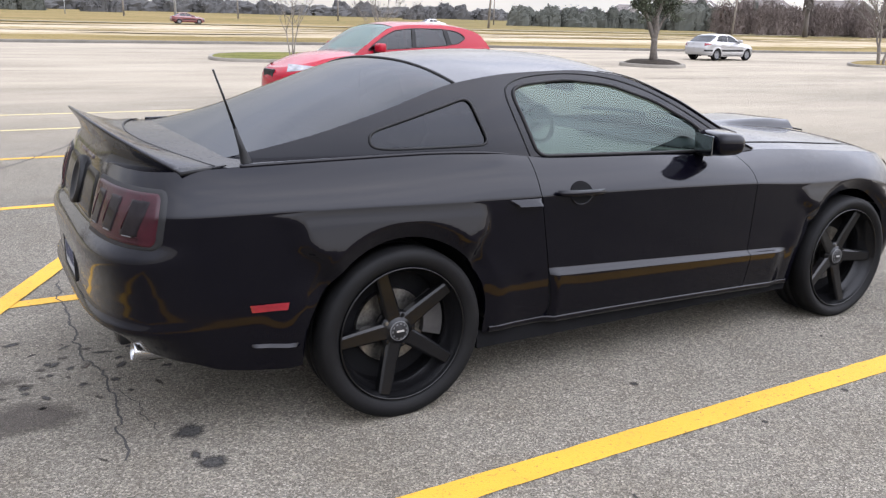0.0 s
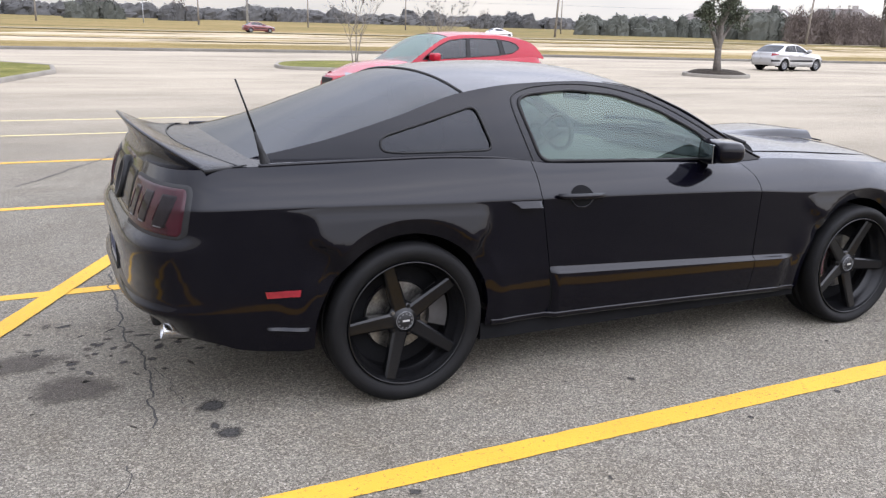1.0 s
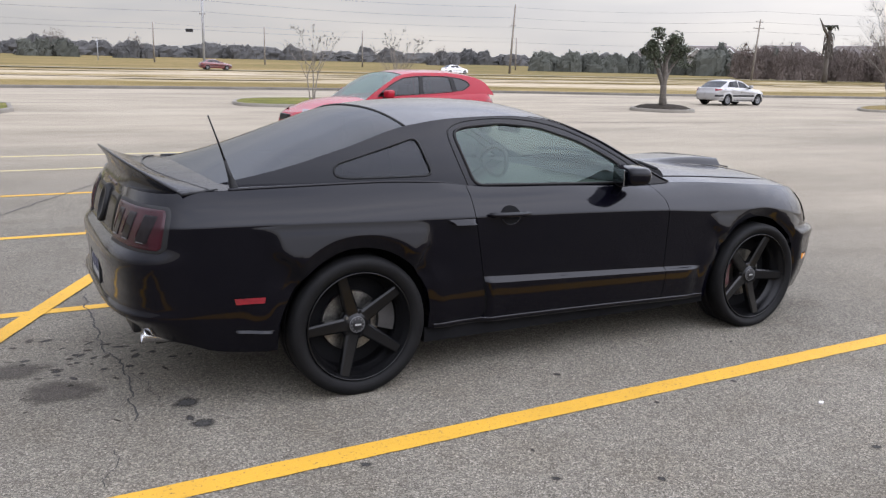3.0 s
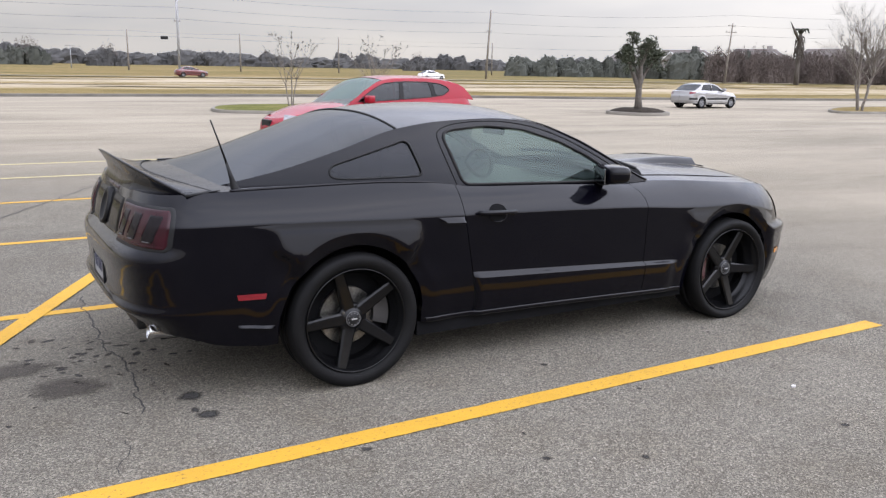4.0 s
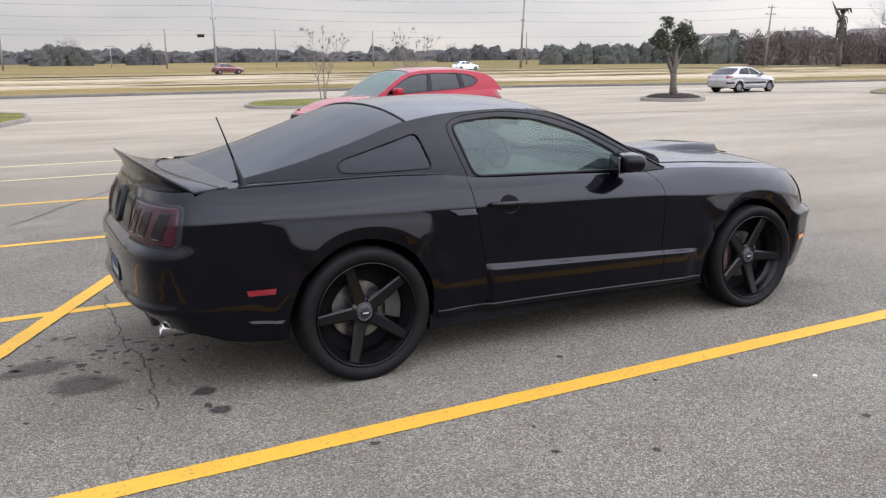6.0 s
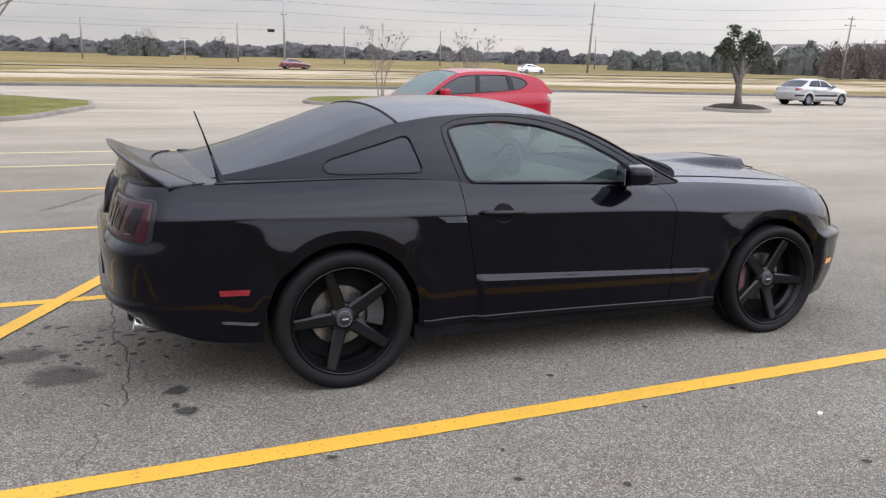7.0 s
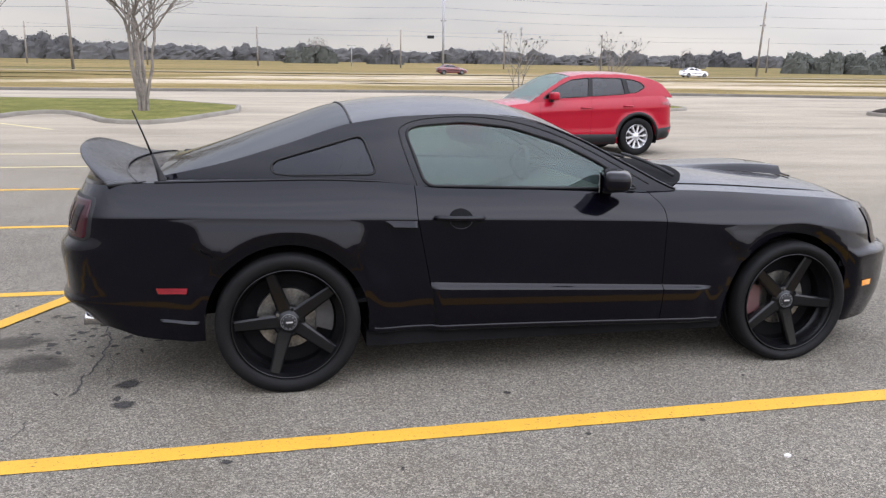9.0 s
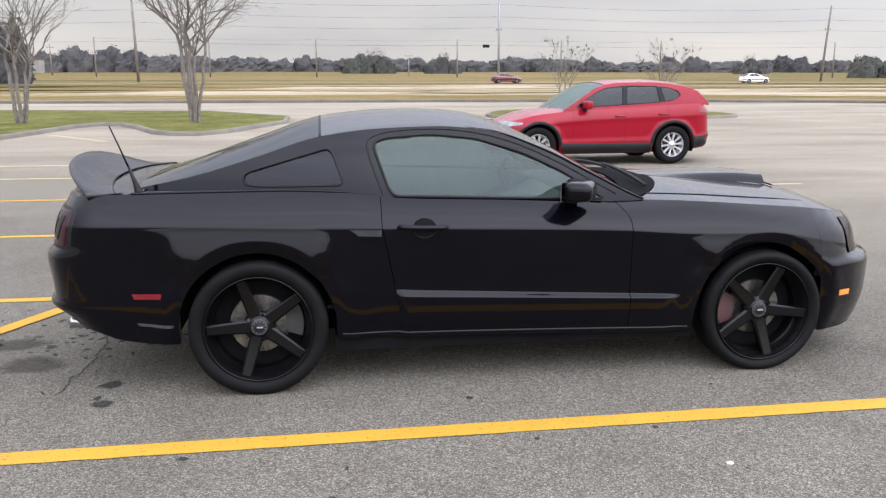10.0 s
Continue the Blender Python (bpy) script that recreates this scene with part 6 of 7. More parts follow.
SUV = dict(
    tail=-0.96, tail_len=0.62, tail_n=3.2, nose=3.54, nose_len=0.95, nose_n=2.6, corner_steps=18, step=0.06, rows=(16, 9), paint=RED_PAINT,
    arches=((0.0, 0.36, 0.415), (2.70, 0.36, 0.415)), seams=(-0.50, 0.12, 0.98, 2.02, 3.14), handles=(0.22, 1.10), mirror_x=1.78, crown=0.06,
    half=curve(-0.96, 0.87, 0.0, 0.92, 1.4, 0.915, 2.7, 0.92, 3.6, 0.87),
    belt=curve(-0.96, 1.10, -0.5, 1.14, 0.0, 1.12, 1.0, 1.065, 1.9, 1.02, 2.3, 0.985, 2.8, 0.93, 3.2, 0.85, 3.6, 0.74),
    belt_in=curve(-0.96, 0.05, 0.0, 0.06, 2.0, 0.07, 3.6, 0.16),
    crease=curve(-0.96, 0.92, 0.0, 0.90, 2.0, 0.82, 3.6, 0.68), low=curve(-0.96, 0.34, -0.4, 0.29, 0.4, 0.24, 2.3, 0.24, 3.2, 0.24, 3.6, 0.26),
    tail_profile=curve(0.3, 0.06, 0.45, 0.0, 0.7, 0.02, 0.95, 0.04, 1.12, 0.12), nose_profile=curve(0.24, -0.08, 0.4, 0.0, 0.62, -0.02, 0.75, -0.10, 0.9, -0.25),
    cab_from=-0.78, cab_to=2.24, tumble=(0.20, 0.22),
    cab_base=curve(-0.78, 1.10, -0.5, 1.132, 0.0, 1.112, 1.0, 1.057, 1.9, 1.012, 2.2, 0.985),
    cab_half=curve(-0.78, 0.77, -0.4, 0.825, 0.2, 0.852, 1.0, 0.852, 1.8, 0.835, 2.2, 0.80),
    rail=curve(-0.78, 1.13, -0.68, 1.24, -0.52, 1.375, -0.2, 1.475, 0.4, 1.535, 1.0, 1.53, 1.42, 1.475, 1.74, 1.315, 2.05, 1.11, 2.24, 0.98),
    roof=curve(-0.78, 1.15, -0.68, 1.28, -0.52, 1.44, -0.2, 1.54, 0.4, 1.592, 1.0, 1.585, 1.42, 1.525, 1.74, 1.355, 2.05, 1.14, 2.24, 1.0),
    windows=(
        dict(name="quarter_window", outline=[(-0.17, 1.30), (-0.10, 1.375), (0.06, 1.43), (0.240, 1.452), (0.175, 1.185), (0.0, 1.205)], r=0.04, glass=SUV_GLASS, label="dark tinted rear quarter window"),
        dict(name="rear_door_window", outline=[(0.26, 1.168), (0.32, 1.464), (0.93, 1.468), (0.955, 1.125)], r=0.03, glass=SUV_GLASS, label="dark tinted rear door window"),
        dict(name="front_door_window", outline=[(1.03, 1.118), (0.99, 1.468), (1.36, 1.425), (1.58, 1.325), (1.84, 1.165), (1.95, 1.075)], r=0.04, glass=SUV_GLASS, label="tinted front door window"),
    ),
    tops=(("rear_glass", -0.78, -0.52, DARK_GLASS, "dark rear screen"), ("roof", -0.52, 1.38, RED_PAINT, ""), ("windshield", 1.38, 2.24, SUV_WIND, "pale windshield")), top_seams=(1.38,),
)
road_car("compact_suv", "bright red compact SUV with black lower trim and silver rims", SUV, (6.95, 11.24), 183.5, 0.36, 0.228, ALLOY, ((3.05, 3.44, 0.70, 0.83), (-0.88, -0.52, 0.92, 1.04)), True)


def sedan_spec(paint):
    return dict(
        tail=-0.92, tail_len=0.45, tail_n=3.2, nose=3.32, nose_len=0.62, nose_n=2.6, corner_steps=10, step=0.10, rows=(10, 6), paint=paint,
        arches=((0.0, 0.30, 0.335), (2.50, 0.30, 0.335)), seams=(-0.46, 0.30, 1.05, 1.98, 2.86), handles=(0.42, 1.15), mirror_x=1.72, crown=0.05,
        half=curve(-0.92, 0.80, 0.0, 0.845, 1.4, 0.845, 2.5, 0.845, 3.32, 0.78),
        belt=curve(-0.92, 0.92, -0.4, 0.96, 0.5, 0.95, 1.5, 0.915, 2.1, 0.885, 2.6, 0.82, 3.32, 0.67), belt_in=curve(-0.92, 0.06, 1.0, 0.07, 3.32, 0.12),
        crease=curve(-0.92, 0.80, 1.0, 0.74, 3.32, 0.60), low=curve(-0.92, 0.30, 0.5, 0.21, 2.2, 0.21, 3.32, 0.22),
        tail_profile=curve(0.25, 0.06, 0.42, 0.0, 0.66, 0.0, 0.76, 0.05, 1.0, 0.12), nose_profile=curve(0.2, -0.05, 0.4, 0.0, 0.58, -0.03, 0.8, -0.2),
        cab_from=-0.50, cab_to=2.14, tumble=(0.28, 0.25),
        cab_base=curve(-0.50, 0.95, 0.5, 0.942, 1.5, 0.907, 2.14, 0.873), cab_half=curve(-0.50, 0.70, 0.0, 0.765, 1.0, 0.775, 2.14, 0.735),
        rail=curve(-0.50, 0.96, -0.2, 1.12, 0.1, 1.275, 0.5, 1.335, 1.0, 1.33, 1.3, 1.265, 1.7, 1.07, 2.14, 0.878), roof=curve(-0.50, 0.97, -0.2, 1.145, 0.1, 1.31, 0.5, 1.375, 1.0, 1.37, 1.3, 1.30, 1.7, 1.10, 2.14, 0.895),
        windows=(
            dict(name="rear_door_window", outline=[(-0.02, 1.00), (0.20, 1.25), (0.55, 1.288), (0.82, 1.288), (0.84, 0.962)], r=0.03, glass=SUV_GLASS, label="tinted rear door window"),
            dict(name="front_door_window", outline=[(0.90, 0.96), (0.88, 1.287), (1.10, 1.265), (1.35, 1.185), (1.72, 0.955)], r=0.03, glass=SUV_GLASS, label="tinted front door window"),
        ),
        tops=(("rear_glass", -0.50, 0.12, DARK_GLASS, "dark rear screen"), ("roof", 0.12, 1.18, paint, ""), ("windshield", 1.18, 2.14, DARK_GLASS, "raked windshield")), top_seams=(),
    )


for paint, label, at, heading in ((SILVER_PAINT, "small silver saloon crossing the far side of the lot", (30.3, 26.2), 4), (MAROON_PAINT, "dark red saloon on the distant highway", (21.6, 97.2), 0), (WHITE_PAINT, "white saloon on the distant highway", (54.0, 97.6), 0)):
    road_car("saloon_car", label, sedan_spec(paint), at, heading, 0.30, 0.19, GREY_ALLOY, ((2.78, 3.18, 0.60, 0.70), (-0.86, -0.5, 0.76, 0.90)), False, "passing cars", 0.9)


# ---- trees, poles and what lies beyond ----
def grow(rng, p, d, length, r, depth, limbs, tips, spread, lift):
    """A limb that wanders, tapers and forks."""
    pts, rad = [p.copy()], [r]
    steps = 4
    for i in range(steps):
        d = (d + Vector((rng.uniform(-1, 1), rng.uniform(-1, 1), rng.uniform(-0.6, 1.0))) * (0.04 if depth >= 6 else 0.10) + Vector((0, 0, lift * 0.05))).normalized()
        p = p + d * (length / steps)
        pts.append(p.copy())
        rad.append(r * (1 - 0.38 * (i + 1) / steps))
    limbs.append((depth, pts, rad))
    if depth <= 0:
        tips.append((p.copy(), d.copy()))
        return
    for k in range(rng.choice((2, 2, 3) if depth > 3 else (2, 3, 3))):
        side = Vector((rng.uniform(-1, 1), rng.uniform(-1, 1), rng.uniform(-0.2, 0.6)))
        grow(rng, p, (d + side * spread * (0.65 if depth >= 5 else 1.0)).normalized(), length * rng.uniform(0.62, 0.85), rad[-1] * rng.uniform(0.62, 0.8), depth - 1, limbs, tips, spread, lift)


def leaf_cards(rng, centres, per, size, verts, faces, flat=1.0):
    """Many small leaf blades scattered round each centre."""
    for c, rx, rz in centres:
        for _ in range(per):
            while True:
                o = Vector((rng.uniform(-1, 1), rng.uniform(-1, 1), rng.uniform(-1, 1)))
                if o.length < 1:
                    break
            q = Vector(c) + Vector((o.x * rx, o.y * rx, o.z * rz))
            a = Vector((rng.uniform(-1, 1), rng.uniform(-1, 1), rng.uniform(-1, 1))).normalized()
            b = a.cross(Vector((rng.uniform(-1, 1), rng.uniform(-1, 1), rng.uniform(-1, 1)))).normalized()
            s = size * rng.uniform(0.6, 1.3)
            k = len(verts)
            verts += [q - a * s, q + b * s * 0.5 * flat, q + a * s, q - b * s * 0.5 * flat]
            faces.append((k, k + 1, k + 2, k + 3))


def arc(p, q, rise, steps):
    """A limb from p to q that leaves steeply and bends outwards."""
    m = p.lerp(q, 0.5) + Vector((0, 0, rise))
    return [p * (1 - t) ** 2 + m * (2 * t * (1 - t)) + q * t * t for t in (i / steps for i in range(steps + 1))]


def bare_tree(at, height, stems, seed, label, bark, seed_heads=0, fork=0.4, reach=0.4, r=0.07, boughs=4, sprigs=8, base=0.13, low=0.62):
    """A vase of upright stems that fork into fanning boughs with fine bare twigs; some keep dry seed heads."""
    rng = random.Random(seed)
    root = tagged(new("bare_tree"), label, "tree", "bare trees in the lot")
    tv, tf, cv, cf, tips = [], [], [], [], []
    thin = 0.0006 * height

    def wild(k):
        return Vector((rng.uniform(-1, 1), rng.uniform(-1, 1), rng.uniform(-1, 1))) * k

    for k in range(stems):
        a = 2 * math.pi * (k + rng.uniform(-0.25, 0.25)) / stems
        out = Vector((math.cos(a), math.sin(a), 0))
        foot = out * r * 1.6 + Vector((0, 0, -0.05))
        top = out * (r * 1.6 + height * fork * rng.uniform(0.09, 0.20)) + Vector((0, 0, height * fork * rng.uniform(0.8, 1.15)))
        stem = [p + wild(0.008 * height * min(1, i)) for i, p in enumerate(arc(foot, top, 0.03 * height, 6))]
        rs = r * rng.uniform(0.75, 1.1)
        tube_data(stem, [rs * (1 - 0.38 * i / 6) for i in range(7)], 8, tv, tf, cap=False)
        for b in range(boughs):
            t0 = rng.choice((5, 6, 6)) if b else 6
            p = stem[t0]
            ang = a + 2 * math.pi * (b + rng.uniform(-0.3, 0.3)) / boughs if b else a
            far = reach * height * (rng.uniform(0.45, 1.0) if b else 0.9)
            zt = height * (1.0 - (1.0 - low) * (far / (reach * height)) ** 2.2 * rng.uniform(0.6, 1.2))
            q = Vector((math.cos(ang) * far, math.sin(ang) * far, zt)) + out * 0.06 * height
            bough = [v + wild(0.012 * height if 0 < i < 7 else 0) for i, v in enumerate(arc(p, q, 0.07 * height, 7))]
            rb = rs * rng.uniform(0.42, 0.58)
            tube_data(bough, [max(thin, rb * (1 - 0.88 * i / 7)) for i in range(8)], 5, tv, tf, cap=False)
            tips.append(bough[-1])
            for g in range(sprigs):
                i = rng.randint(2, 7)
                f = (bough[i] - bough[i - 1]).normalized()
                d = (f + wild(0.65) + Vector((0, 0, 0.15))).normalized()
                e = bough[i] + d * height * rng.uniform(0.10, 0.20)
                e.z = min(e.z, height * 1.02)
                sprig = [v + wild(0.006 * height if 0 < n_ < 4 else 0) for n_, v in enumerate(arc(bough[i], e, 0.012 * height, 4))]
                rg_ = max(thin * 1.2, rb * (1 - 0.88 * i / 7) * 0.55)
                tube_data(sprig, [max(thin, rg_ * (1 - 0.6 * n_ / 4)) for n_ in range(5)], 4, cv, cf, cap=False)
                tips.append(sprig[-1])
                for _ in range(7):
                    n_ = rng.randint(1, 4)
                    w = ((sprig[n_] - sprig[n_ - 1]).normalized() + wild(0.75)).normalized()
                    s_ = sprig[n_]
                    ln = height * rng.uniform(0.035, 0.085)
                    tube_data([s_, s_ + w * ln * 0.5, s_ + w * ln + Vector((0, 0, 0.1 * ln))], (thin * 1.1, thin * 0.9, thin * 0.6), 3, cv, cf, cap=False)
    part_mesh("trunk", tv, tf, bark, root, "smooth grey-brown stems")
    part_mesh("crown", cv, cf, bark, root, "fine bare twigs")
    if seed_heads:
        sv, sf = [], []
        high = sorted(tips, key=lambda p: -p.z - 0.5 * math.hypot(p.x, p.y))[:seed_heads * 2]
        leaf_cards(rng, [(p + Vector((0, 0, 0.01)), 0.045, 0.065) for p in rng.sample(high, min(seed_heads, len(high)))], 12, 0.026, sv, sf)
        tagged(part_mesh("seed_heads", sv, sf, LEAF_BROWN, root), "dark dry seed heads", kind="stuff")
    x, y = at
    root.matrix_basis = pose(x, y, ground_z(y) + base)
    return root


bare_tree((-3.65, 22.7), 5.6, 5, 3, "tall bare crepe myrtle with several smooth stems, on the grass island", BARK, fork=0.46, reach=0.42, r=0.070, boughs=5, sprigs=9)
bare_tree((-8.9, 22.8), 4.6, 4, 8, "bare crepe myrtle with upright stems, on the grass island", BARK, fork=0.44, reach=0.38, r=0.070, boughs=5, sprigs=9)
bare_tree((9.5, 26.5), 2.85, 3, 21, "small thin bare tree with dry seed heads, on its grass island", BARK, 26, 0.36, 0.34, 0.030, 4, 6)
bare_tree((16.2, 33.0), 3.0, 5, 34, "small bare tree holding many dark dry seed heads", BARK, 60, 0.20, 0.46, 0.030, 4, 7, 0.02)
bare_tree((35.7, 20.6), 4.9, 4, 55, "bare pale-barked crepe myrtle on the brown grass island", BARK, fork=0.36, reach=0.37, r=0.075, boughs=7, sprigs=12, low=0.48)

# the clipped live oak in the mulch bed
rng = random.Random(17)
oak = tagged(new("live_oak"), "small lopped live oak with dark evergreen leaf clumps, in mulch", "tree")
limbs, tips = [], []
tv, tf = [], []
trunk = [Vector((0.10, 0, -0.1)), Vector((0.08, 0.02, 0.4)), Vector((0.06, 0, 0.75)), Vector((0.04, 0.0, 0.95))]
tube_data(trunk, (0.19, 0.135, 0.125, 0.125), 12, tv, tf)
for d, ln, r in (((-0.55, 0.1, 1.0), 0.70, 0.12), ((0.05, -0.2, 1.0), 0.85, 0.13), ((0.65, 0.2, 0.95), 0.72, 0.10), ((0.15, 0.5, 1.0), 0.7, 0.09)):
    grow(rng, Vector((0.04, 0, 0.9)), Vector(d).normalized(), ln, r, 2, limbs, tips, 0.5, 0.5)
for dep, pts, rad in limbs:
    tube_data(pts, rad, 8, tv, tf, cap=False)
part_mesh("trunk", tv, tf, DARK_BARK, oak, "dark ridged trunk")
cv, cf = [], []
crown = [(p + Vector((rng.uniform(-0.1, 0.1), rng.uniform(-0.1, 0.1), 0)), rng.uniform(0.15, 0.26), rng.uniform(0.12, 0.2)) for p, d in tips]
crown += [(pts[-1], 0.22, 0.18) for dep, pts, rad in limbs if dep == 1]
crown += [(Vector((-0.42, 0.0, 3.02)), 0.24, 0.07), (Vector((-0.25, 0.0, 2.85)), 0.12, 0.18), (Vector((-0.58, 0.1, 2.45)), 0.20, 0.16), (Vector((0.85, 0.1, 2.45)), 0.34, 0.15), (Vector((1.25, 0, 2.3)), 0.28, 0.10), (Vector((-0.62, 0.0, 2.05)), 0.22, 0.16), (Vector((0.15, 0, 2.25)), 0.42, 0.26), (Vector((-0.3, 0, 1.9)), 0.34, 0.2), (Vector((0.55, 0.1, 1.9)), 0.32, 0.2), (Vector((-0.6, 0, 1.6)), 0.24, 0.12), (Vector((0.95, 0, 1.95)), 0.34, 0.16), (Vector((1.15, 0, 1.65)), 0.26, 0.10), (Vector((-0.75, 0, 2.3)), 0.2, 0.1), (Vector((0.6, 0, 2.6)), 0.25, 0.14)]
leaf_cards(rng, [(c, rx * 1.25, rz * 1.3) for c, rx, rz in crown], 95, 0.045, cv, cf, 1.3)
part_mesh("crown", cv, cf, LEAF_DARK, oak, "dense dark leaf clumps with gaps")
oak.matrix_basis = pose(22.55, 21.6, ground_z(21.6) + 0.2)


FAR_WOOD = surface("far_winter_wood", (0.044, 0.044, 0.044), (0.088, 0.085, 0.081), 0.05, 0.95, spec=0.1, fine=0.5)
FAR_GREEN = surface("far_evergreen", (0.036, 0.039, 0.033), (0.078, 0.080, 0.068), 0.06, 0.95, spec=0.1, fine=0.6)
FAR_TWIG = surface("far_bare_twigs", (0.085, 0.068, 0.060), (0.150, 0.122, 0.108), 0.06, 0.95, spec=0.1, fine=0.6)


def foliage_mass(name, label, mat, clumps, per, size, seed, kind="", heart=0.86, twiggy=False):
    """Clumps of blades, or of upright twigs: clumps are (x, y, half width, height)."""
    rg = np.random.RandomState(seed)
    verts, faces = [], []
    cs = np.array(clumps)
    for x, y, hw, h in cs:
        base, n = ground_z(y), per

        def lump(az, el):
            u, v, w = math.cos(el) * math.cos(az), math.cos(el) * math.sin(az), math.sin(el)
            return 1 + 0.30 * noise.noise((x * 0.7 + 2.0 * u, y + 2.0 * v, 2.0 * w)) + 0.20 * noise.noise((x + 5.5 * u, y * 0.3 + 5.5 * v, 5.5 * w))

        def skin(az, el, k):
            k *= lump(az, el)
            return x + k * hw * math.cos(el) * math.cos(az), y + 0.8 * k * hw * math.cos(el) * math.sin(az), base - 0.05 + 0.95 * k * h * math.sin(el) ** 0.75

        az, el = rg.uniform(0, 2 * math.pi, n), np.arcsin(rg.uniform(0.02, 1, n))
        depth = heart * rg.uniform(0.93, 1.10, n) if heart and not twiggy else rg.uniform(0.45 if twiggy else 0.25, 1.0, n) ** 0.6
        p = np.array([skin(*q) for q in zip(az, el, depth)])
        a = rg.normal(size=(n, 3)) * (0.45 if twiggy else 1.0) + (0, 0, 0.9 if twiggy else 0.0)
        a /= np.linalg.norm(a, axis=1)[:, None]
        b = np.cross(a, rg.normal(size=(n, 3)))
        b /= np.linalg.norm(b, axis=1)[:, None] * (4.0 if twiggy else 1.0)
        s = size * h * rg.uniform(0.5, 1.3, n)
        quad = np.stack([p - a * s[:, None], p + b * s[:, None] * 0.6, p + a * s[:, None], p - b * s[:, None] * 0.6], 1).reshape(-1, 3)
        quad[:, 2] = np.maximum(quad[:, 2], base - 0.02)
        # a ragged dense heart, so that the sky shows only through the rim
        if heart:
            m0, nu, nv = len(verts), 22, 10
            for j in range(nv + 1):
                verts += [skin(2 * math.pi * i / nu, 0.5 * math.pi * j / nv, heart) for i in range(nu)]
            for j in range(nv):
                for i in range(nu):
                    i2 = (i + 1) % nu
                    faces.append((m0 + j * nu + i, m0 + j * nu + i2, m0 + (j + 1) * nu + i2, m0 + (j + 1) * nu + i))
        k = len(verts)
        verts += quad.tolist()
        faces += [(k + 4 * i, k + 4 * i + 1, k + 4 * i + 2, k + 4 * i + 3) for i in range(n)]
    return tagged(part_mesh(name, verts, faces, mat, soft=False), label, "trees", kind=kind)


rg = np.random.RandomState(4)
line = []
for x in np.arange(-420, 620, 5.5):
    line.append((x + rg.uniform(-3, 3), 405 + rg.uniform(-12, 12), rg.uniform(5, 10), rg.uniform(4.4, 8.4) * (1.0 + 0.35 * noise.noise((x * 0.02, 3.1, 0)))))
foliage_mass("far_woods", "long low line of dark winter woods across the field", FAR_WOOD, line, 420, 0.036, 1, "stuff", 0.9)
near_left = [(x + rg.uniform(-2, 2), 335 + 0.3 * (x + 60) + rg.uniform(-6, 6), rg.uniform(4.5, 9), rg.uniform(5.0, 10.0)) for x in np.arange(-175, -42, 4.6)]
foliage_mass("far_woods", "dark winter wood beyond the field's corner", FAR_WOOD, near_left, 600, 0.034, 2, "stuff", 0.9)
ever = [(x + rg.uniform(-1, 1), 162 + rg.uniform(-4, 4), rg.uniform(1.8, 3.6), rg.uniform(3.0, 5.6)) for x in np.arange(112, 150, 1.5)]
ever += [(x + rg.uniform(-1, 1), 140 + rg.uniform(-5, 5) - 0.5 * (x - 140), rg.uniform(2, 4), rg.uniform(5.0, 7.4)) for x in np.arange(138, 178, 1.7)]
foliage_mass("evergreen_belt", "belt of dark evergreens in front of the apartment roofs", FAR_GREEN, ever, 420, 0.038, 3, "stuff", 0.9)
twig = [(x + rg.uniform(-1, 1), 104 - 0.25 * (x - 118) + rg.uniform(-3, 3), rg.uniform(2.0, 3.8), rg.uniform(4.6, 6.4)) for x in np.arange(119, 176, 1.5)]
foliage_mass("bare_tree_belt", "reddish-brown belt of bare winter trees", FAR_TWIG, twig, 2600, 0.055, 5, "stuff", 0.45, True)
for k, (label, mat, clumps) in enumerate((
    ("clump of dark field trees with one bare crown", FAR_GREEN, [(11, 280, 4.0, 5.6), (15, 280, 3.0, 6.0), (20, 281, 3.6, 6.2), (23, 281, 2.4, 4.8)]),
    ("clump of leafless scrub in the field", FAR_WOOD, [(37, 280, 2.6, 4.4), (41, 281, 2.8, 6.0), (45, 280, 2.2, 4.0)]),
    ("low bush standing alone in the field", FAR_WOOD, [(147, 280, 3.0, 4.4), (151, 281, 3.4, 5.8), (155, 280, 2.6, 4.2)]))):
    foliage_mass("field_bush", label, mat, clumps, 420, 0.055, 20 + k)
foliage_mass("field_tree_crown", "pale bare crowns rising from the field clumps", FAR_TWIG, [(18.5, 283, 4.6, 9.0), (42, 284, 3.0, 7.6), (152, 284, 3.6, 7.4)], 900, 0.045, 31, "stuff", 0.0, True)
foliage_mass("evergreen_tree", "dark brownish evergreen behind the crepe myrtles", FAR_WOOD, [(-31.8, 90, 2.4, 7.4), (-34.5, 91, 2.6, 6.8)], 900, 0.035, 37)


def pole(name, at, height, r, mat, label, arms=(), lean=0.0, group=""):
    root = tagged(new(name), label, "pole", group)
    v, f = tube_data([(0, 0, -0.3), (lean * 0.5, 0, height * 0.5), (lean, 0, height)], (r, r * 0.85, r * 0.65), 12)
    part_mesh("shaft", v, f, mat, root)
    for z, w in arms:
        part("crossarm", box(w, 0.12, 0.12, (lean * z / height, 0.1, z), 0.01), POLE_WOOD, root)
        for s in (-1, 0, 1):
            v, f = tube_data([(lean * z / height + s * w * 0.43, 0.1, z + 0.05), (lean * z / height + s * w * 0.43, 0.1, z + 0.24)], (0.05, 0.035), 8)
            part_mesh("insulator", v, f, GALVANISED, root)
    root.matrix_basis = pose(at[0], at[1], ground_z(at[1]))
    return root


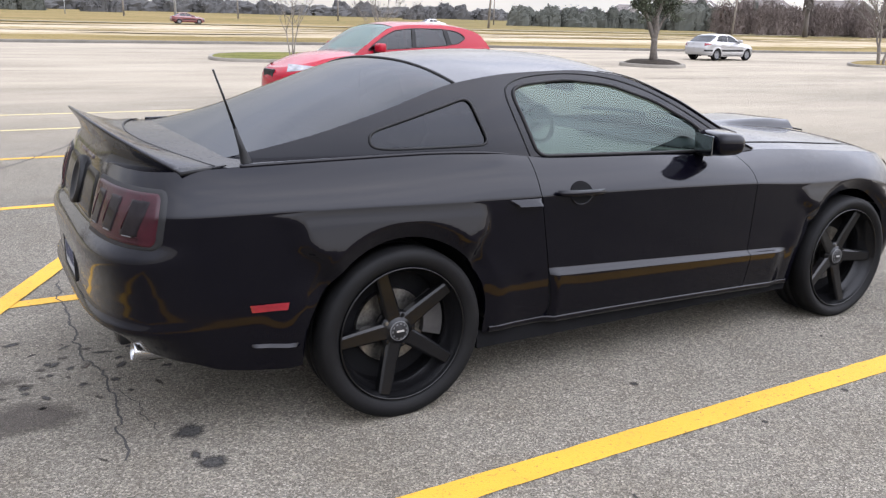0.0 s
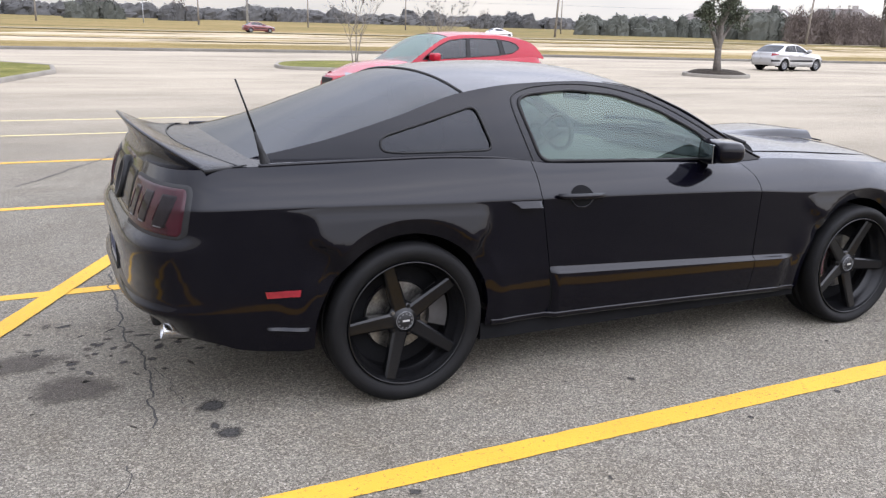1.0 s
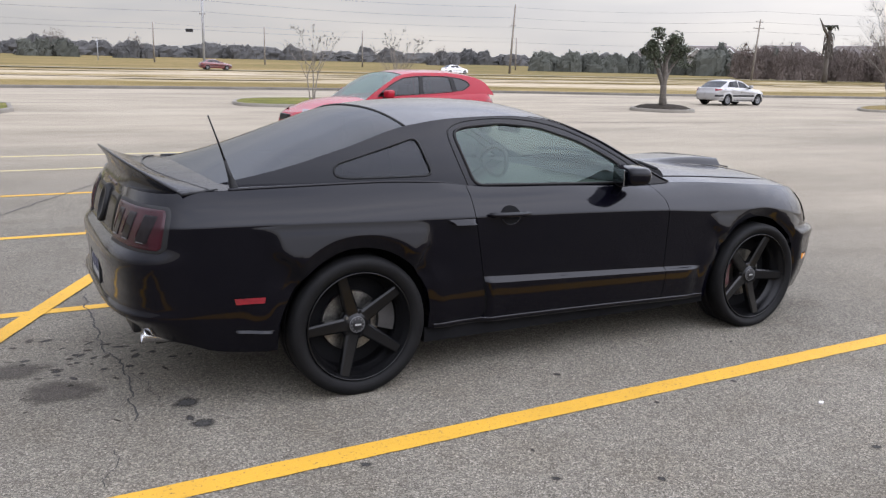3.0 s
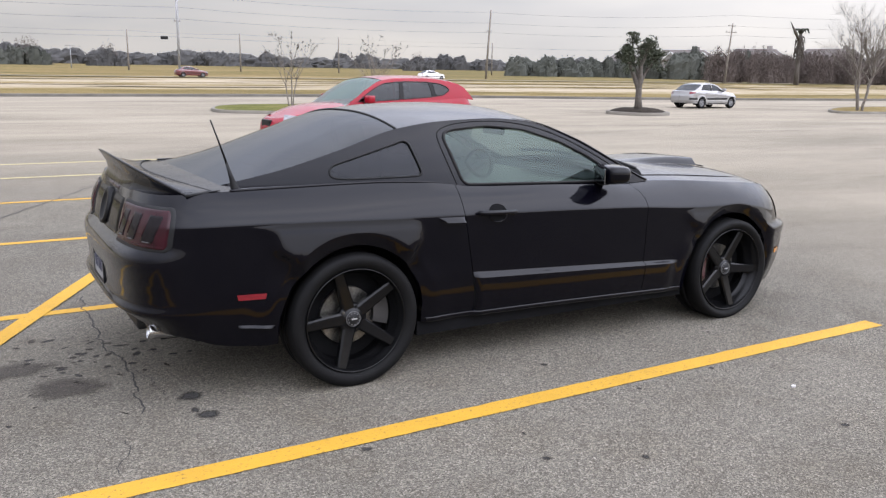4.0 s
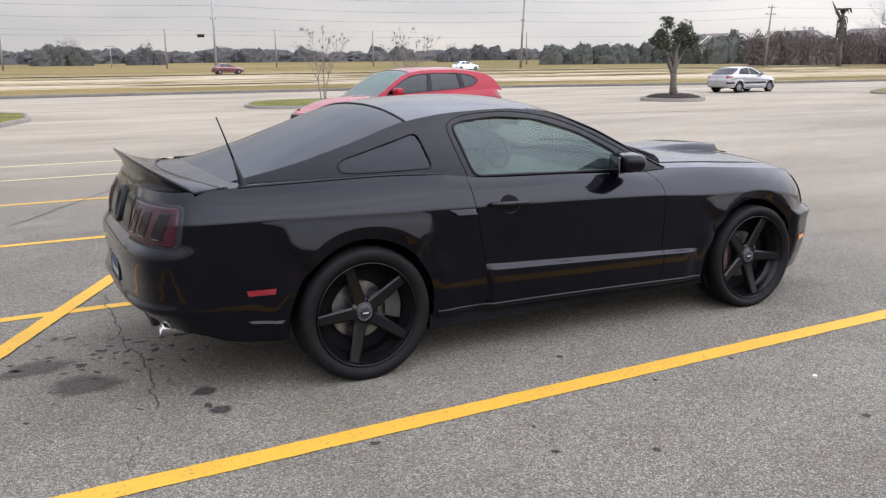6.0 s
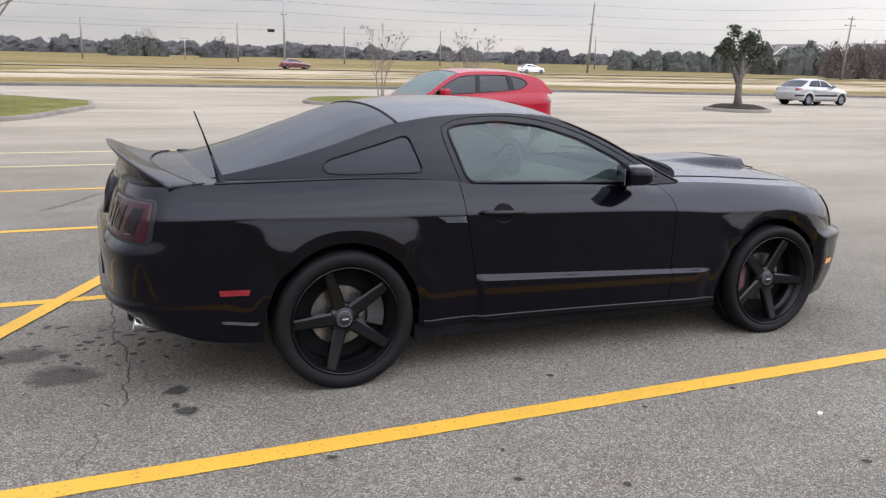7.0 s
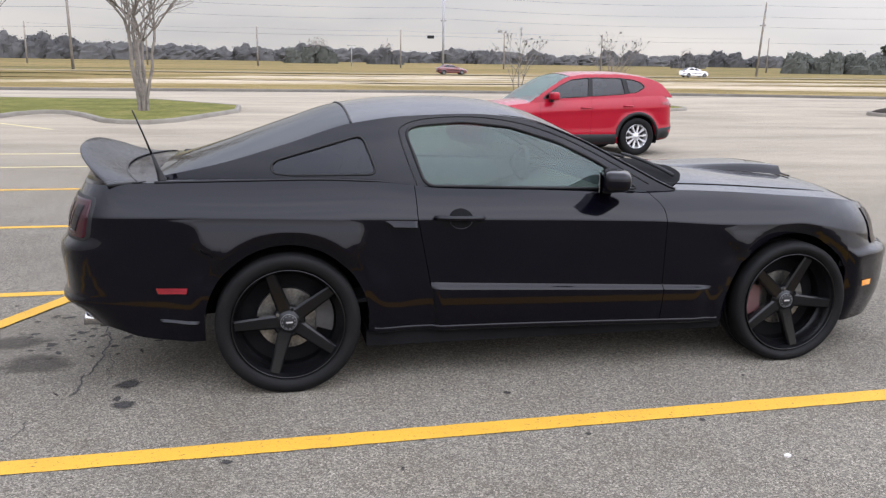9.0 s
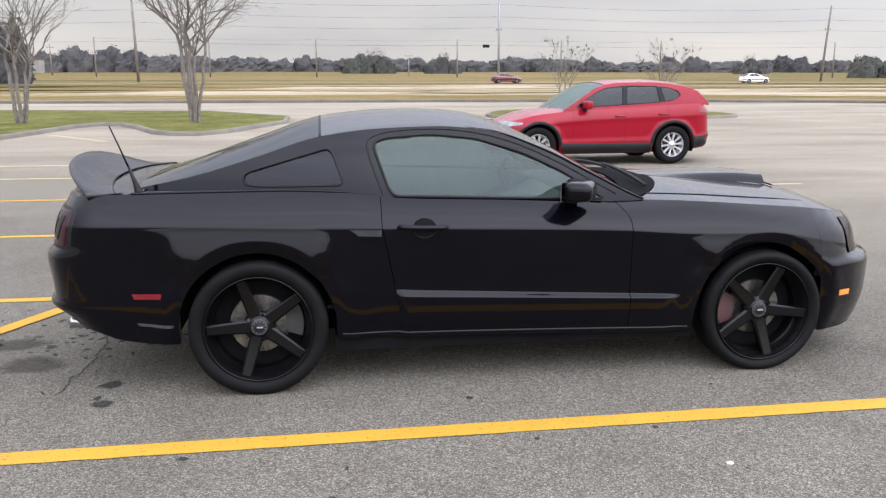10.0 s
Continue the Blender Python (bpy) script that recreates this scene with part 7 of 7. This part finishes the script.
pole("light_pole", (25.4, 115.0), 13.5, 0.17, GALVANISED, "tall grey steel light pole in the verge", ((7.1, 0.8),))
pole("utility_pole", (75.0, 115.0), 11.0, 0.19, POLE_WOOD, "tall wooden utility pole leaning slightly", ((7.6, 0.9),), 0.75, "utility poles")
pole("utility_pole", (-23.0, 110.0), 12.5, 0.19, POLE_WOOD, "tall dark wooden utility pole in the field", ((10.5, 1.0),), -0.25, "utility poles")
pole("utility_pole", (109.0, 95.0), 9.6, 0.17, POLE_WOOD, "wooden utility pole with two crossarms", ((9.2, 1.6), (8.2, 2.4)), 0.9, "utility poles")
row = [(-43.0, 170), (-21.4, 170), (-0.5, 170), (28.2, 170), (50.2, 170), (72.0, 170), (111.9, 170)]
for x, y in row:
    pole("field_pole", (x, y), 7.6, 0.17, POLE_WOOD, "short wooden pole in a row across the field", (), 0.0, "row of field poles")
pole("light_pole", (20.2, 190.0), 4.6, 0.10, GALVANISED, "thin distant light pole with a short arm", ((4.5, 2.0),))
pole("field_pole", (-60.0, 200.0), 7.0, 0.15, POLE_WOOD, "distant wooden pole before the woods", ((6.2, 1.6),), 0.0, "row of field poles")


def wire(a, b, sag, r=0.02):
    pts = []
    for k in range(13):
        t = k / 12
        p = Vector(a).lerp(Vector(b), t)
        pts.append((p.x, p.y, p.z - sag * 4 * t * (1 - t)))
    v, f = tube_data(pts, r, 4, cap=False)
    return tagged(part_mesh("power_line", v, f, WIRE), "thin dark overhead power line", "cable", "overhead lines", kind="structure")


main = [(-150.0, 106.0), (-70.0, 108.0), (-23.2, 110.0), (25.4, 115.0), (75.4, 115.0), (109.8, 95.0), (150.0, 70.0)]
for z, sag in ((6.3, 0.25), (8.7, 0.45), (10.2, 0.5), (11.9, 0.6)):
    for (xa, ya), (xb, yb) in zip(main, main[1:]):
        wire((xa, ya, ground_z(115) - 1.3 + z), (xb, yb, ground_z(115) - 1.3 + z), sag, 0.014)
for (xa, ya), (xb, yb) in zip(row, row[1:]):
    wire((xa, ya, 9.8), (xb, yb, 9.8), 0.25, 0.013)
part_ob = part("cable_box", box(0.95, 0.28, 0.42, (23.5, 114.65, 6.42), 0.05), BLACK_TRIM)
tagged(part_ob, "dark junction box hanging on the overhead line", "junction box")

# the lopped palm
palm = tagged(new("lopped_palm"), "tall dead palm trunk with a few ragged stubs", "tree")
v, f = tube_data([(0, 0, -0.2), (-0.05, 0, 2.5), (-0.08, 0, 5.0), (0.05, 0, 7.5)], (0.40, 0.33, 0.36, 0.24), 12)
part_mesh("trunk", v, f, DARK_BARK, palm)
rng = random.Random(3)
v, f = tube_data([(-0.15, 0, 6.6), (-1.1, 0, 7.6), (-2.3, 0.1, 9.2)], (0.20, 0.22, 0.05), 8)
part_mesh("stub", v, f, DARK_BARK, palm, "bare slanting stub")
v, f = [], []
for k in range(70):                                      # the shaggy skirt of old leaf stalks
    a, z = rng.uniform(0, 2 * math.pi), rng.uniform(4.2, 7.2)
    o = Vector((math.cos(a), math.sin(a), 0))
    p = o * 0.30 + Vector((0, 0, z))
    tube_data([p, p + o * 0.28 + Vector((0, 0, -0.15)), p + o * rng.uniform(0.3, 0.5) + Vector((0, 0, -rng.uniform(0.6, 1.1)))], (0.09, 0.08, 0.03), 4, v, f)
part_mesh("leaf_skirt", v, f, DARK_BARK, palm, "shaggy skirt of dead stalks")
v, f = [], []
for k in range(9):
    a = 2 * math.pi * k / 9 + rng.uniform(-0.2, 0.2)
    o = Vector((math.cos(a), math.sin(a), 0)) * rng.uniform(0.7, 1.25)
    p = Vector((0.05, 0, 7.4))
    tube_data([p, p + o * 0.45 + Vector((0, 0, 0.75)), p + o * 0.85 + Vector((0, 0, 0.8)), p + o * 1.1 + Vector((0, 0, 0.15))], (0.13, 0.16, 0.14, 0.03), 5, v, f)
part_mesh("crown", v, f, FAR_GREEN, palm, "few short ragged fronds")
palm.matrix_basis = pose(107.5, 80.0, ground_z(80))

# apartments behind the evergreens: gabled blocks
SIDING = surface("pale_siding", (0.20, 0.18, 0.165), (0.29, 0.27, 0.245), 0.4, 0.9)
SHINGLE = surface("grey_shingle", (0.072, 0.060, 0.054), (0.125, 0.107, 0.098), 0.5, 0.95)
DARK_PANE = surface("dark_window_pane", (0.03, 0.034, 0.04), (0.06, 0.065, 0.07), 2.0, 0.2)
TRIM_WHITE = surface("white_window_trim", (0.6, 0.6, 0.58), (0.72, 0.72, 0.7), 2.0, 0.7)


def apartment(at, w, d, eaves, ridge, turn, gables=1):
    root = tagged(new("apartment_building"), "pale sided apartment block with grey gabled roofs", "building", "apartment blocks")
    part("wall", box(w, d, eaves, (0, 0, eaves / 2)), SIDING, root)
    v = [(-w / 2 - 0.4, -d / 2 - 0.4, eaves), (w / 2 + 0.4, -d / 2 - 0.4, eaves), (w / 2 + 0.4, d / 2 + 0.4, eaves), (-w / 2 - 0.4, d / 2 + 0.4, eaves), (-w / 2 + d * 0.25, 0, ridge), (w / 2 - d * 0.25, 0, ridge)]
    roof = part_mesh("roof", v, [(0, 1, 5, 4), (1, 2, 5), (2, 3, 4, 5), (3, 0, 4), (3, 2, 1, 0)], SHINGLE, root, soft=False)
    for k in range(gables):
        gx = -w / 2 + w * (k + 0.5) / gables
        gv = [(gx - 2.2, -d / 2 - 0.9, eaves), (gx + 2.2, -d / 2 - 0.9, eaves), (gx, -d / 2 - 0.9, eaves + 2.0), (gx, -0.5, eaves + 2.0), (gx - 2.2, -0.5, eaves), (gx + 2.2, -0.5, eaves)]
        part_mesh("gable_roof", gv, [(0, 2, 3, 4), (2, 1, 5, 3)], SHINGLE, roof, soft=False)
        part_mesh("gable_wall", [(gx - 2.0, -d / 2 - 0.7, eaves - 0.02), (gx + 2.0, -d / 2 - 0.7, eaves - 0.02), (gx, -d / 2 - 0.7, eaves + 1.75)], [(0, 1, 2)], SIDING, root, soft=False)
        for sx in (-1, 1):
            v, f = tube_data([(gx + sx * 2.3, -d / 2 - 0.95, eaves - 0.1), (gx, -d / 2 - 0.95, eaves + 2.0)], 0.13, 4)
            part_mesh("rake_board", v, f, TRIM_WHITE, roof, "white gable edge board", soft=False)
    part("chimney", box(1.3, 1.0, 1.4, (w * 0.22, 0.4, ridge + 0.1)), SIDING, roof)
    n = max(2, int(w / 3.2))
    for k in range(n):
        for z in (1.6, 4.4):
            if z + 1 < eaves:
                x = -w / 2 + w * (k + 0.5) / n
                win = part("window", box(1.25, 0.10, 1.45, (x, -d / 2 - 0.03, z), 0.0), TRIM_WHITE, root)
                part("pane", box(1.05, 0.06, 1.25, (x, -d / 2 - 0.07, z)), DARK_PANE, win)
    root.matrix_basis = pose(at[0], at[1], ground_z(at[1]) - 0.9, 0, 0, turn)
    return root


apartment((159, 176), 10, 9, 4.6, 6.9, -30)
apartment((165, 160), 16, 11, 5.4, 8.2, -38, 2)
apartment((176, 146), 15, 11, 5.6, 8.6, -45, 2)
apartment((186, 132), 16, 11, 5.8, 8.8, -50, 2)
apartment((194, 117), 16, 11, 5.8, 8.8, -55, 2)
store = tagged(new("low_building"), "long low beige building at the far edge of the field", "building")
part("wall", box(26, 12, 4.4, (0, 0, 2.2), 0.05), SIDING, store)
part("roof", box(26.6, 12.6, 0.3, (0, 0, 4.55)), SHINGLE, store)
store.matrix_basis = pose(-101, 282, ground_z(282))
